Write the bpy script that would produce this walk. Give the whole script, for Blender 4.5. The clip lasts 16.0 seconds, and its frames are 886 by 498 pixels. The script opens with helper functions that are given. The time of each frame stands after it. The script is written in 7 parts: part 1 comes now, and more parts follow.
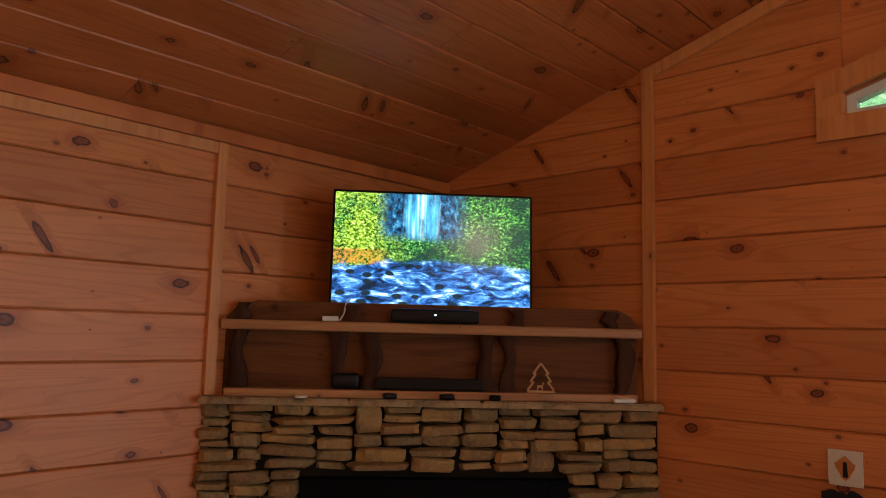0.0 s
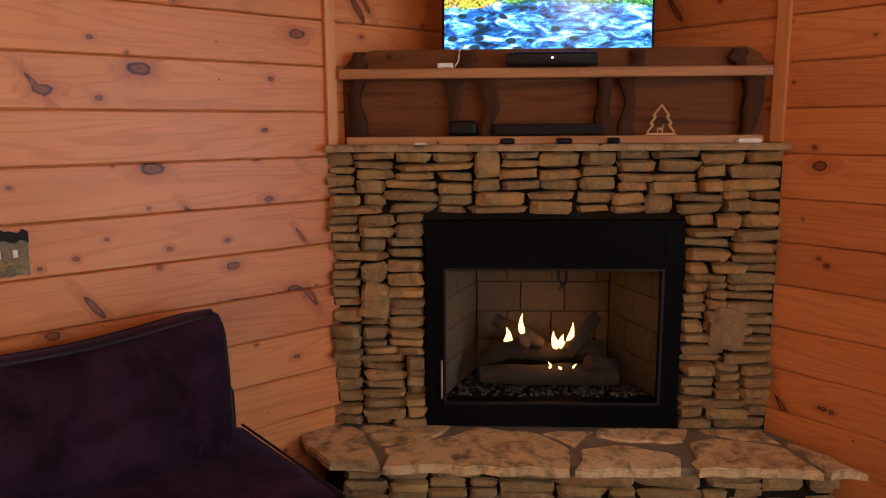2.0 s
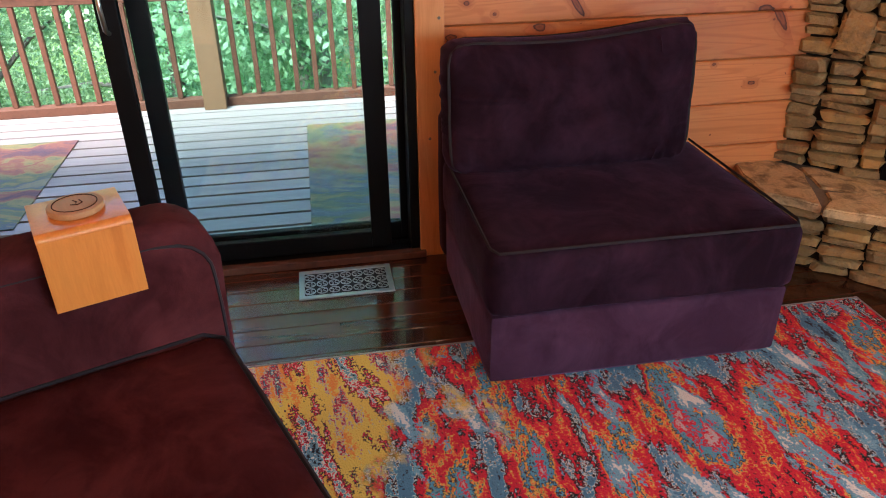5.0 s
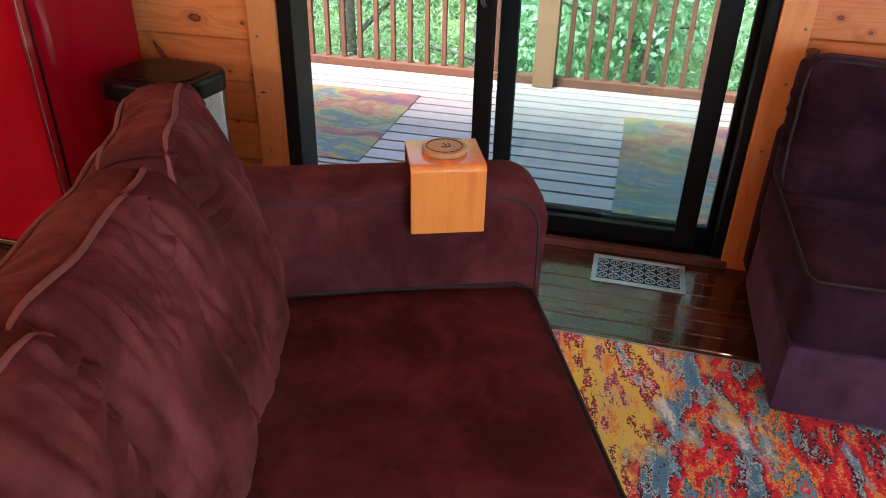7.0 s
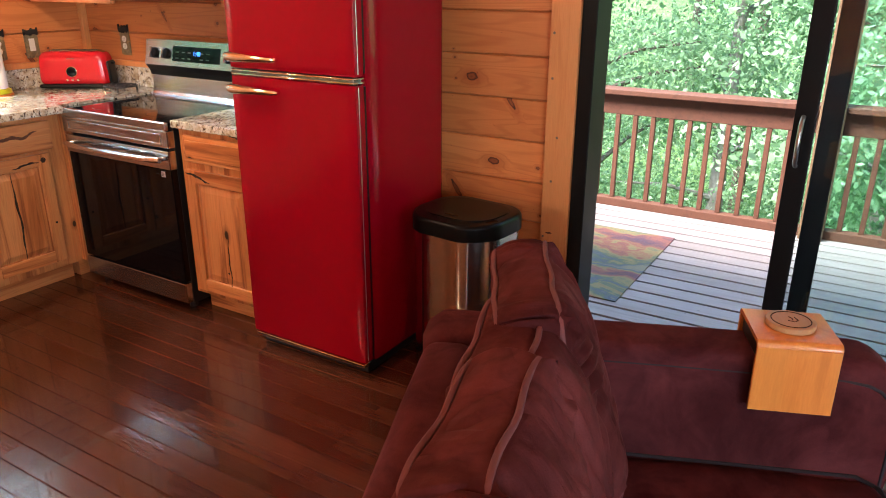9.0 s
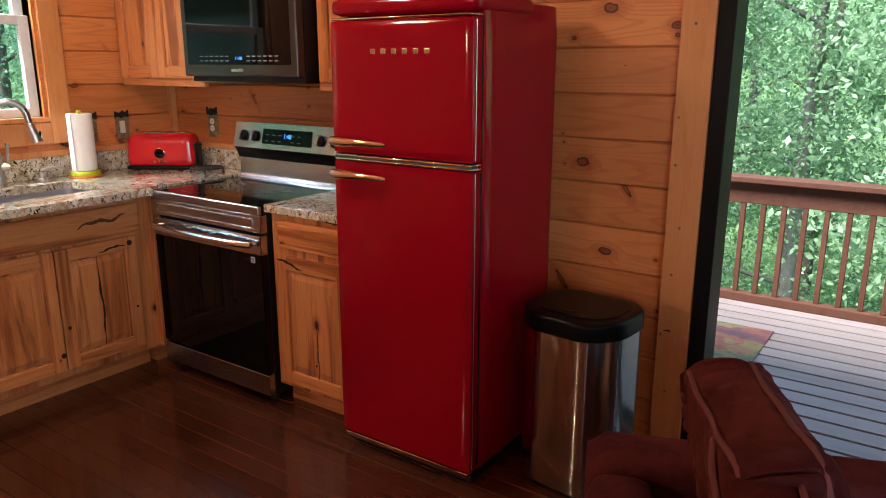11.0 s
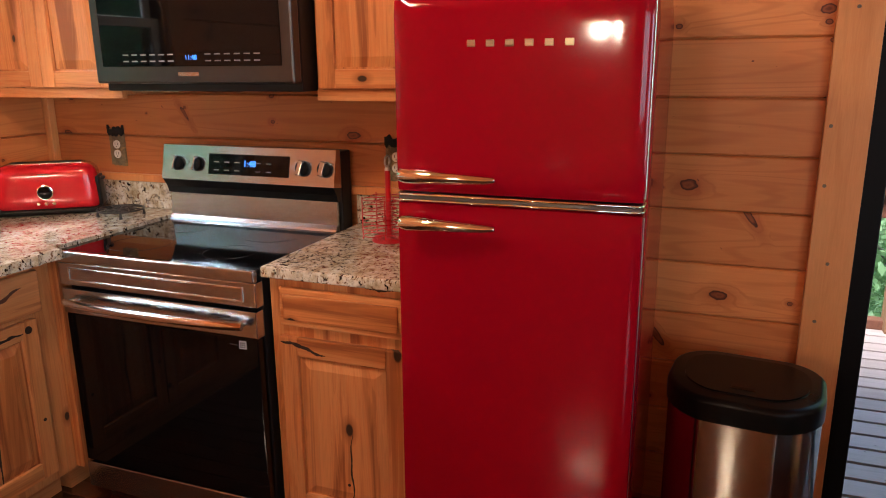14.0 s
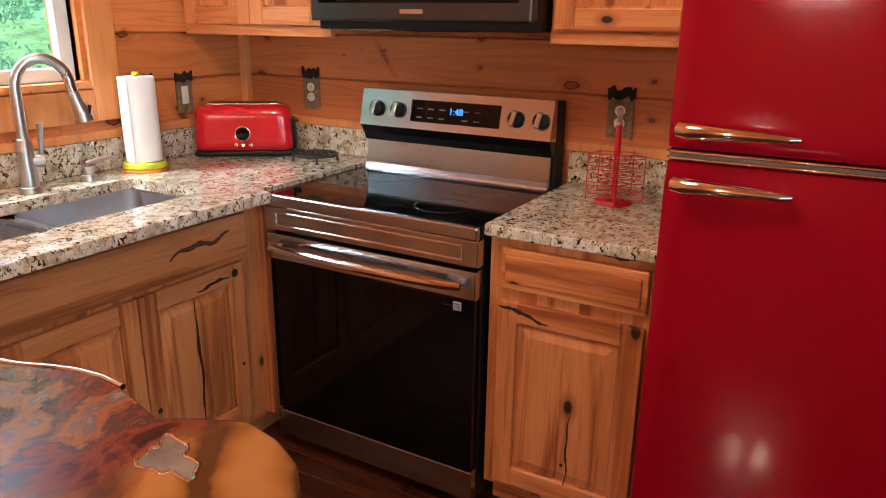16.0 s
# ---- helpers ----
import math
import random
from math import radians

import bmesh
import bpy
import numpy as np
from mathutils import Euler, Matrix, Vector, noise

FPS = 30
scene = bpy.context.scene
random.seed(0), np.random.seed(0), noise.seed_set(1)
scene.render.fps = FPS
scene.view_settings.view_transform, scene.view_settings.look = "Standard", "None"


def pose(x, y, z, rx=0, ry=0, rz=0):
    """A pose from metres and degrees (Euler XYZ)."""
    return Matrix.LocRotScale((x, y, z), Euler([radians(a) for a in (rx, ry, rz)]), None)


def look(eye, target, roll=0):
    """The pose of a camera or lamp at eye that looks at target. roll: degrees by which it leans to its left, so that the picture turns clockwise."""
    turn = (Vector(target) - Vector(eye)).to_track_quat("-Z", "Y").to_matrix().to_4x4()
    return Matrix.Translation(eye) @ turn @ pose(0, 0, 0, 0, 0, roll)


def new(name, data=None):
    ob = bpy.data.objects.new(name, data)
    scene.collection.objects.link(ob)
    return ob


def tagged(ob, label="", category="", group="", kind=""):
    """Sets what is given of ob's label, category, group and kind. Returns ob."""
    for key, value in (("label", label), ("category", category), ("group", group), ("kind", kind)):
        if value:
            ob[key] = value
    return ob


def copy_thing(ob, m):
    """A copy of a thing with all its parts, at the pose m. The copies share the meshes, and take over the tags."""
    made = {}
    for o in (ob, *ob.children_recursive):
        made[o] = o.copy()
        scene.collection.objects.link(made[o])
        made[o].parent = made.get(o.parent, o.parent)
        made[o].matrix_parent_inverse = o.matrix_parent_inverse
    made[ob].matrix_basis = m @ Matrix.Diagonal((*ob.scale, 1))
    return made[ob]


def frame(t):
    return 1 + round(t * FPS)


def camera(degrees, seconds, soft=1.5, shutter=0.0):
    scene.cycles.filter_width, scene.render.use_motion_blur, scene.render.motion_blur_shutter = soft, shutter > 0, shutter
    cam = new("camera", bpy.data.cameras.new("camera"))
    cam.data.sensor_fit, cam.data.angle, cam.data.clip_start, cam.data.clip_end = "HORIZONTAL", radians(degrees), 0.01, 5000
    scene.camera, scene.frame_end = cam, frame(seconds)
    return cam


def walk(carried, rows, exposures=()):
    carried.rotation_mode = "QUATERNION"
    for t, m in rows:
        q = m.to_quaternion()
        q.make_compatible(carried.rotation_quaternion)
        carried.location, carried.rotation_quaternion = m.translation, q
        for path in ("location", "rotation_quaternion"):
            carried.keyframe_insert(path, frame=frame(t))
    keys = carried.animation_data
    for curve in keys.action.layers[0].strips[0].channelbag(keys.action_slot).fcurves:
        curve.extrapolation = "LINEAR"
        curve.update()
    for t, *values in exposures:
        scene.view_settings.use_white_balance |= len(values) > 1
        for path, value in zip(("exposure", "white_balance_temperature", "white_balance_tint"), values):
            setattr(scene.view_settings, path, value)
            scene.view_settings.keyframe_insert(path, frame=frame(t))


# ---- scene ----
cam = camera(62.6, 16.0, soft=1.0)
PATH = [
    (0, (0.225, -0.802, 1.664), (-1.126, 0.654, 1.897), 1.4),
    (0.5, (0.205, -0.812, 1.621), (-1.192, 0.618, 1.644), 0.9),
    (1, (0.214, -0.806, 1.556), (-1.206, 0.598, 1.462), 0.3),
    (1.5, (0.198, -0.821, 1.525), (-1.248, 0.542, 1.301), -0.1),
    (2, (0.173, -0.876, 1.486), (-1.336, 0.394, 1.155), -0.4),
    (2.5, (0.171, -0.942, 1.464), (-1.431, 0.176, 1.036), -1.0),
    (3, (0.107, -1.052, 1.451), (-1.571, -0.123, 0.885), -1.0),
    (3.2, (0.107, -1.059, 1.428), (-1.586, -0.187, 0.816), -1.4),
    (5.3, (0.197, -1.195, 1.395), (-1.531, -0.987, 0.411), -0.1),
    (5.5, (0.213, -1.21, 1.401), (-1.52, -1.063, 0.414), 0.3),
    (6, (0.253, -1.233, 1.41), (-1.483, -1.273, 0.418), 0.9),
    (6.5, (0.275, -1.243, 1.411), (-1.442, -1.495, 0.416), 1.4),
    (7, (0.3, -1.271, 1.417), (-1.385, -1.695, 0.426), 1.4),
    (7.5, (0.3, -1.285, 1.418), (-1.336, -1.873, 0.429), 0.6),
    (8, (0.31, -1.322, 1.41), (-1.235, -2.136, 0.436), -0.0),
    (8.5, (0.366, -1.419, 1.438), (-1.174, -2.357, 0.572), -0.1),
    (9, (0.406, -1.556, 1.491), (-1.195, -2.533, 0.796), 0.2),
    (9.5, (0.416, -1.64, 1.524), (-1.193, -2.686, 0.963), 0.4),
    (10, (0.383, -1.666, 1.542), (-1.193, -2.786, 1.03), 0.3),
    (10.2, (0.384, -1.689, 1.53), (-1.188, -2.822, 1.031), 0.4),
    (12.3, (0.295, -2.377, 1.472), (-1.375, -3.36, 0.975), -0.9),
    (12.5, (0.292, -2.457, 1.48), (-1.394, -3.411, 0.981), -1.0),
    (13, (0.271, -2.67, 1.499), (-1.461, -3.539, 1.005), -0.5),
    (13.5, (0.144, -2.825, 1.497), (-1.623, -3.623, 1.006), -0.5),
    (14, (0.048, -2.985, 1.481), (-1.762, -3.676, 0.987), -0.5),
    (14.5, (0.067, -3.175, 1.486), (-1.768, -3.767, 0.956), -0.4),
    (15, (-0.016, -3.295, 1.468), (-1.832, -3.907, 0.894), -0.1),
    (15.5, (-0.07, -3.355, 1.43), (-1.835, -4.074, 0.823), 0.1),
    (16, (0.019, -3.37, 1.434), (-1.636, -4.318, 0.832), 0.7),
]
EXPOSURES = [(0.0, 1.75, 6500, 10), (0.6, 1.9, 6500, 10), (1.5, 2.5, 6300, 10), (2.4, 2.7, 5800, 8), (3.0, 2.92, 5050, 5), (3.4, 2.95, 5050, 5), (5.3, 3.15, 6100, 9), (8.0, 3.25, 6250, 11), (9.0, 3.2, 6250, 11), (10.0, 2.45, 6150, 9), (12.4, 2.3, 6050, 9), (14.0, 2.65, 6200, 12), (15.0, 2.6, 6100, 10), (16.0, 2.7, 5850, 9)]
walk(cam, [(t, look(eye, target, roll)) for t, eye, target, roll in PATH], EXPOSURES)

# ---- world, sun and daylight ----
world = bpy.data.worlds.new("world")
scene.world = world
world.use_nodes = True
wn = world.node_tree
sky = wn.nodes.new("ShaderNodeTexSky")
sky.sky_type = "NISHITA"
sky.sun_disc = False
sky.sun_elevation, sky.sun_rotation = radians(55), radians(123)
wn.links.new(sky.outputs[0], wn.nodes["Background"].inputs[0])
wn.nodes["Background"].inputs[1].default_value = 0.15

sun = new("sun", bpy.data.lights.new("sun", "SUN"))
sun.data.energy, sun.data.angle, sun.data.color = 3.0, radians(24), (1.0, 0.96, 0.90)
sun.matrix_world = look((14, -9, 24), (0, 0, 0))


def window_light(eye, target, sx, sy, watts, tint):
    la = bpy.data.lights.new("window_daylight", "AREA")
    la.shape, la.size, la.size_y, la.energy, la.color = "RECTANGLE", sx, sy, watts, tint
    ob = new("window_daylight", la)
    ob.matrix_world = look(eye, target)
    return ob


# daylight through the wide north window and an added, unseen east one, behind the walk
window_light((1.95, 2.16, 1.25), (0.6, -2.5, 0.9), 2.1, 1.8, 20, (0.66, 0.84, 1.0))
window_light((3.80, 0.35, 1.55), (0, 0.1, 1.2), 2.0, 1.3, 7, (0.68, 0.85, 1.0))
# added lamp outside, hidden above the sink window, for the sky's light through it
window_light((-1.12, -6.25, 2.62), (-1.15, -4.9, 0.9), 1.3, 0.6, 15, (0.88, 0.94, 1.0))


def bulb_light(x, y, z, watts, size=0.05):
    la = bpy.data.lights.new("bulb_light", "POINT")
    la.energy, la.color, la.shadow_soft_size = watts, (1.0, 0.79, 0.56), size
    ob = new("bulb_light", la)
    ob.location = (x, y, z)
    return ob


# warm bulbs of the chandelier, the kitchen lamp and an added, unseen ceiling lamp
for dx, dy in ((0.09, 0.09), (-0.09, 0.09), (0.09, -0.09), (-0.09, -0.09)):
    bulb_light(2.15 + dx, -3.75 + dy, 1.70, 3.7)
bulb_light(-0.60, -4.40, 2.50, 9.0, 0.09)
for dx in (-0.1, 0.1):
    bulb_light(0.65 + dx, -0.2, 2.72, 2.5)
# glow of the gas fire
fire = bulb_light(-1.80, 1.36, 0.62, 0.17, 0.08)
fire.data.color = (1.0, 0.45, 0.14)

# ---- building tools ----
def mesh_of(bm, name="mesh"):
    me = bpy.data.meshes.new(name)
    bm.to_mesh(me)
    bm.free()
    return me


def smooth(me, angle=40):
    for p in me.polygons:
        p.use_smooth = True
    me.set_sharp_from_angle(angle=radians(angle))
    return me


def obj(name, data, material=None, parent=None, m=None, label="", category="", group="", kind="", soft=None):
    """A mesh object from a bmesh or a mesh, at the pose m in its parent's space."""
    if isinstance(data, bmesh.types.BMesh):
        data = mesh_of(data, name)
    if soft:
        smooth(data, soft)
    if material is not None and len(data.materials) == 0:
        data.materials.append(material)
    ob = new(name, data)
    if parent is not None:
        ob.parent = parent
    if m is not None:
        ob.matrix_basis = m
    return tagged(ob, label, category, group, kind)


def part(name, data, material, parent, label="", m=None, soft=None):
    return obj(name, data, material, parent, m, label, soft=soft)


def thing(name, m, label, category, group="", kind=""):
    ob = new(name)
    ob.empty_display_size = 0.1
    ob.matrix_basis = m
    return tagged(ob, label, category, group, kind)


def box(x0, x1, y0, y1, z0, z1, bevel=0.0, seg=2, bm=None):
    own = bmesh.new()
    bmesh.ops.create_cube(own, size=1)
    for v in own.verts:
        v.co = Vector(((x0 + x1) / 2 + v.co.x * (x1 - x0), (y0 + y1) / 2 + v.co.y * (y1 - y0), (z0 + z1) / 2 + v.co.z * (z1 - z0)))
    if bevel:
        bmesh.ops.bevel(own, geom=own.edges[:], offset=bevel, segments=seg, affect="EDGES", profile=0.5)
    if bm is None:
        return own
    me = mesh_of(own)
    bm.from_mesh(me)
    bpy.data.meshes.remove(me)
    return bm


def join(bm, other, m=None):
    me = mesh_of(other)
    if m is not None:
        me.transform(m)
    bm.from_mesh(me)
    bpy.data.meshes.remove(me)
    return bm


def cyl(r0, r1, z0, z1, seg=24, bevel=0.0, bm=None, m=None):
    own = bmesh.new()
    bmesh.ops.create_cone(own, cap_ends=True, segments=seg, radius1=r0, radius2=r1, depth=z1 - z0)
    bmesh.ops.translate(own, verts=own.verts[:], vec=(0, 0, (z0 + z1) / 2))
    if bevel:
        ring = [e for e in own.edges if len(e.link_faces) == 2 and max(len(f.verts) for f in e.link_faces) > 4]
        bmesh.ops.bevel(own, geom=ring, offset=bevel, segments=3, affect="EDGES", profile=0.5)
    if m is not None:
        bmesh.ops.transform(own, matrix=m, verts=own.verts[:])
    return own if bm is None else join(bm, own)


def prism(poly, axis, a, b):
    """A flat outline, extruded along axis ('x', 'y' or 'z') from a to b."""
    bm = bmesh.new()

    def at(p, k):
        return {"x": (k, p[0], p[1]), "y": (p[0], k, p[1]), "z": (p[0], p[1], k)}[axis]
    lo = [bm.verts.new(at(p, a)) for p in poly]
    hi = [bm.verts.new(at(p, b)) for p in poly]
    bm.faces.new(lo[::-1])
    bm.faces.new(hi)
    for i in range(len(poly)):
        k = (i + 1) % len(poly)
        bm.faces.new((lo[i], lo[k], hi[k], hi[i]))
    bmesh.ops.recalc_face_normals(bm, faces=bm.faces[:])
    return bm


def tube(points, r, seg=8, closed=False, bm=None):
    """A round bar along points; r is one radius or one for each point."""
    own = bmesh.new()
    pts = [Vector(p) for p in points]
    n = len(pts)
    rad = [r] * n if isinstance(r, (int, float)) else list(r)
    rings = []
    side = None
    for i, p in enumerate(pts):
        if closed:
            way = pts[(i + 1) % n] - pts[i - 1]
        else:
            way = pts[min(i + 1, n - 1)] - pts[max(i - 1, 0)]
        way.normalize()
        if side is None:
            side = way.orthogonal().normalized()
        side = (side - way * side.dot(way)).normalized()
        up = way.cross(side)
        rings.append([own.verts.new(p + (side * math.cos(a) + up * math.sin(a)) * rad[i]) for a in (2 * math.pi * k / seg for k in range(seg))])
    for i in range(n if closed else n - 1):
        a, b = rings[i], rings[(i + 1) % n]
        for k in range(seg):
            own.faces.new((a[k], a[(k + 1) % seg], b[(k + 1) % seg], b[k]))
    if not closed:
        own.faces.new(rings[0][::-1])
        own.faces.new(rings[-1])
    bmesh.ops.recalc_face_normals(own, faces=own.faces[:])
    return own if bm is None else join(bm, own)


def rounded(sx, sy, sz, r, cuts=8, puff=0.0, wrinkle=0.0, seed=0, flat_bottom=False):
    """A soft box about its own centre: rounded by r, its faces swelling by puff, creased by wrinkle."""
    bm = bmesh.new()
    bmesh.ops.create_cube(bm, size=2)
    bmesh.ops.subdivide_edges(bm, edges=bm.edges[:], cuts=cuts, use_grid_fill=True)
    half = Vector((sx / 2, sy / 2, sz / 2))
    off = Vector((seed * 7.3, seed * 3.1, seed * 1.7))
    for v in bm.verts:
        c = v.co.copy()
        # gather vertices towards the edges so that the rounding is well drawn
        q = Vector([math.copysign(abs(a) ** 0.75, a) for a in c])
        p = Vector((q.x * half.x, q.y * half.y, q.z * half.z))
        inner = Vector([max(-h + r, min(h - r, a)) for a, h in zip(p, half)])
        d = p - inner
        if d.length > 1e-6:
            p = inner + d.normalized() * r
        nrm = d.normalized() if d.length > 1e-6 else Vector((0, 0, 1))
        bulge = [(1 - q.y ** 2) * (1 - q.z ** 2), (1 - q.x ** 2) * (1 - q.z ** 2), (1 - q.x ** 2) * (1 - q.y ** 2)]
        for i in range(3):
            if abs(c[i]) > 0.999:
                p[i] += math.copysign(puff * bulge[i], c[i])
        if wrinkle:
            k = noise.noise(Vector((p.x * 5, p.y * 5, p.z * 5)) + off) + 0.5 * noise.noise(Vector((p.x * 14, p.y * 14, p.z * 14)) + off)
            p += nrm * wrinkle * k
        if flat_bottom:
            p.z = max(p.z, -half.z)
        v.co = p
    return bm


def move(bm, m):
    bmesh.ops.transform(bm, matrix=m, verts=bm.verts[:])
    return bm


def text_mesh(words, size, depth=0.002, spacing=1.0):
    cu = bpy.data.curves.new("text", "FONT")
    cu.body, cu.size, cu.extrude, cu.align_x, cu.align_y, cu.space_character = words, size, depth, "CENTER", "CENTER", spacing
    ob = bpy.data.objects.new("text", cu)
    scene.collection.objects.link(ob)
    me = bpy.data.meshes.new_from_object(ob)
    bpy.data.objects.remove(ob)
    return me


# ---- materials ----
class Nodes:
    def __init__(self, name):
        self.mat = bpy.data.materials.new(name)
        self.mat.use_nodes = True
        self.t = self.mat.node_tree
        self.bsdf = self.t.nodes["Principled BSDF"]

    def add(self, kind, operation="", data_type="", blend_type="", voronoi_dimensions=""):
        n = self.t.nodes.new("ShaderNode" + kind)
        if data_type:
            n.data_type = data_type
        if operation:
            n.operation = operation
        if blend_type:
            n.blend_type = blend_type
        if voronoi_dimensions:
            n.voronoi_dimensions = voronoi_dimensions
        return n

    def put(self, a, b):
        self.t.links.new(a, b)

    def coords(self, scale=(1, 1, 1), random_shift=0.0, rot=(0, 0, 0), islands=False, space="Object"):
        tc = self.add("TexCoord")
        out = tc.outputs[space]
        if random_shift:
            src = self.add("NewGeometry").outputs["Random Per Island"] if islands else self.add("ObjectInfo").outputs["Random"]
            mul = self.add("Math", operation="MULTIPLY")
            mul.inputs[1].default_value = random_shift
            self.put(src, mul.inputs[0])
            com = self.add("CombineXYZ")
            for i in range(3):
                self.put(mul.outputs[0], com.inputs[i])
            ad = self.add("VectorMath", operation="ADD")
            self.put(out, ad.inputs[0])
            self.put(com.outputs[0], ad.inputs[1])
            out = ad.outputs[0]
        mp = self.add("Mapping")
        mp.inputs["Scale"].default_value = scale
        mp.inputs["Rotation"].default_value = [radians(a) for a in rot]
        self.put(out, mp.inputs[0])
        return mp.outputs[0]

    def noise(self, vec, scale, detail=4, rough=0.55, distort=0.0):
        n = self.add("TexNoise")
        n.inputs["Scale"].default_value, n.inputs["Detail"].default_value = scale, detail
        n.inputs["Roughness"].default_value, n.inputs["Distortion"].default_value = rough, distort
        self.put(vec, n.inputs["Vector"])
        return n.outputs["Fac"]

    def ramp(self, fac, stops, constant=False):
        r = self.add("ValToRGB")
        if constant:
            r.color_ramp.interpolation = "CONSTANT"
        e = r.color_ramp.elements
        while len(e) < len(stops):
            e.new(0.5)
        for el, (p, c) in zip(e, stops):
            el.position, el.color = p, (*c, 1) if len(c) == 3 else c
        self.put(fac, r.inputs[0])
        return r.outputs[0]

    def mix(self, fac, a, b, blend="MIX"):
        m = self.add("Mix", data_type="RGBA", blend_type=blend)
        for sock, v in ((m.inputs[0], fac), (m.inputs[6], a), (m.inputs[7], b)):
            if hasattr(v, "is_output"):
                self.put(v, sock)
            else:
                sock.default_value = v if isinstance(v, (int, float)) else (*v, 1)
        return m.outputs[2]

    def math(self, op, a, b=0.0):
        m = self.add("Math", operation=op)
        for sock, v in zip(m.inputs, (a, b)):
            if hasattr(v, "is_output"):
                self.put(v, sock)
            else:
                sock.default_value = v
        return m.outputs[0]

    def bump(self, height, strength=0.3, distance=0.01):
        b = self.add("Bump")
        b.inputs["Strength"].default_value, b.inputs["Distance"].default_value = strength, distance
        self.put(height, b.inputs["Height"])
        self.put(b.outputs[0], self.bsdf.inputs["Normal"])

    def finish(self, color=None, rough=None, metal=0.0, coat=0.0, sheen=0.0, spec=None):
        for sock, v in (("Base Color", color), ("Roughness", rough)):
            if v is None:
                continue
            if hasattr(v, "is_output"):
                self.put(v, self.bsdf.inputs[sock])
            else:
                self.bsdf.inputs[sock].default_value = v if isinstance(v, (int, float)) else (*v, 1)
        self.bsdf.inputs["Metallic"].default_value = metal
        self.bsdf.inputs["Coat Weight"].default_value = coat
        self.bsdf.inputs["Sheen Weight"].default_value = sheen
        if spec is not None:
            self.bsdf.inputs["Specular IOR Level"].default_value = spec
        return self.mat


def wood(name, light, dark, knot=(0.055, 0.015, 0.006), rough=0.4, grain=1.0, shift=60.0, knots=True, islands=False, coat=0.0, vary=0.25, turn=(90, 0, 0), axis=(1.0, 14.0, 14.0), space="Object", knot_size=0.5, spec=0.35):
    """Boards with the grain along local x, knots and a tone of their own each."""
    n = Nodes(name)
    v = n.coords(axis, shift, islands=islands, space=space)
    band = n.noise(v, 1.6 * grain, 5, 0.6, 0.6)
    fine = n.noise(n.coords((axis[0] * 4, axis[1] * 9, axis[2] * 9), shift, islands=islands, space=space), 2.0 * grain, 3, 0.6)
    col = n.ramp(band, [(0.30, dark), (0.52, light), (0.75, [c * 0.86 for c in light])])
    col = n.mix(n.math("MULTIPLY", n.math("SUBTRACT", fine, 0.36), 0.95), col, dark)
    rnd = n.add("NewGeometry").outputs["Random Per Island"] if islands else n.add("ObjectInfo").outputs["Random"]
    tone = n.ramp(rnd, [(0.0, (1 - vary, 1 - vary * 1.15, 1 - vary * 1.3)), (1.0, (1, 1, 1))])
    col = n.mix(1.0, col, tone, "MULTIPLY")
    if knots:
        vo = n.add("TexVoronoi", voronoi_dimensions="2D")
        vo.inputs["Scale"].default_value = 1.0
        # the boards' face, laid into the plane of the pattern
        flat = n.add("Mapping")
        flat.inputs["Rotation"].default_value = [radians(a) for a in turn]
        n.put(n.coords((1, 1, 1), shift, islands=islands, space=space), flat.inputs[0])
        wob = n.add("Mapping")
        wob.inputs["Scale"].default_value = (4.0, 5.4, 1.0) if axis[0] < 5 else (5.4, 4.0, 1.0)
        n.put(flat.outputs[0], wob.inputs[0])
        n.put(wob.outputs[0], vo.inputs["Vector"])
        tint = n.add("SeparateColor")
        n.put(vo.outputs["Color"], tint.inputs[0])
        grow = n.math("MAXIMUM", n.math("MULTIPLY", n.math("SUBTRACT", tint.outputs[0], 0.46), 1.6), 0.012)
        near = n.math("ADD", vo.outputs["Distance"], n.math("MULTIPLY", n.math("SUBTRACT", n.noise(n.coords((26, 26, 26), shift, islands=islands, space=space), 1.0, 2), 0.5), 0.13))
        near = n.math("DIVIDE", near, n.math("MULTIPLY", grow, knot_size))
        halo = n.ramp(near, [(0.10, (1, 1, 1)), (0.42, (0, 0, 0))])
        core = n.ramp(near, [(0.10, (1, 1, 1)), (0.145, (0, 0, 0))])
        col = n.mix(n.math("MULTIPLY", halo, 0.75), col, [c * 0.72 for c in dark])
        col = n.mix(n.math("MULTIPLY", core, 0.95), col, knot)
    n.bump(n.math("ADD", band, n.math("MULTIPLY", fine, 0.5)), 0.10, 0.004)
    return n.finish(col, n.math("ADD", n.math("MULTIPLY", band, 0.15), rough), coat=coat, spec=spec)


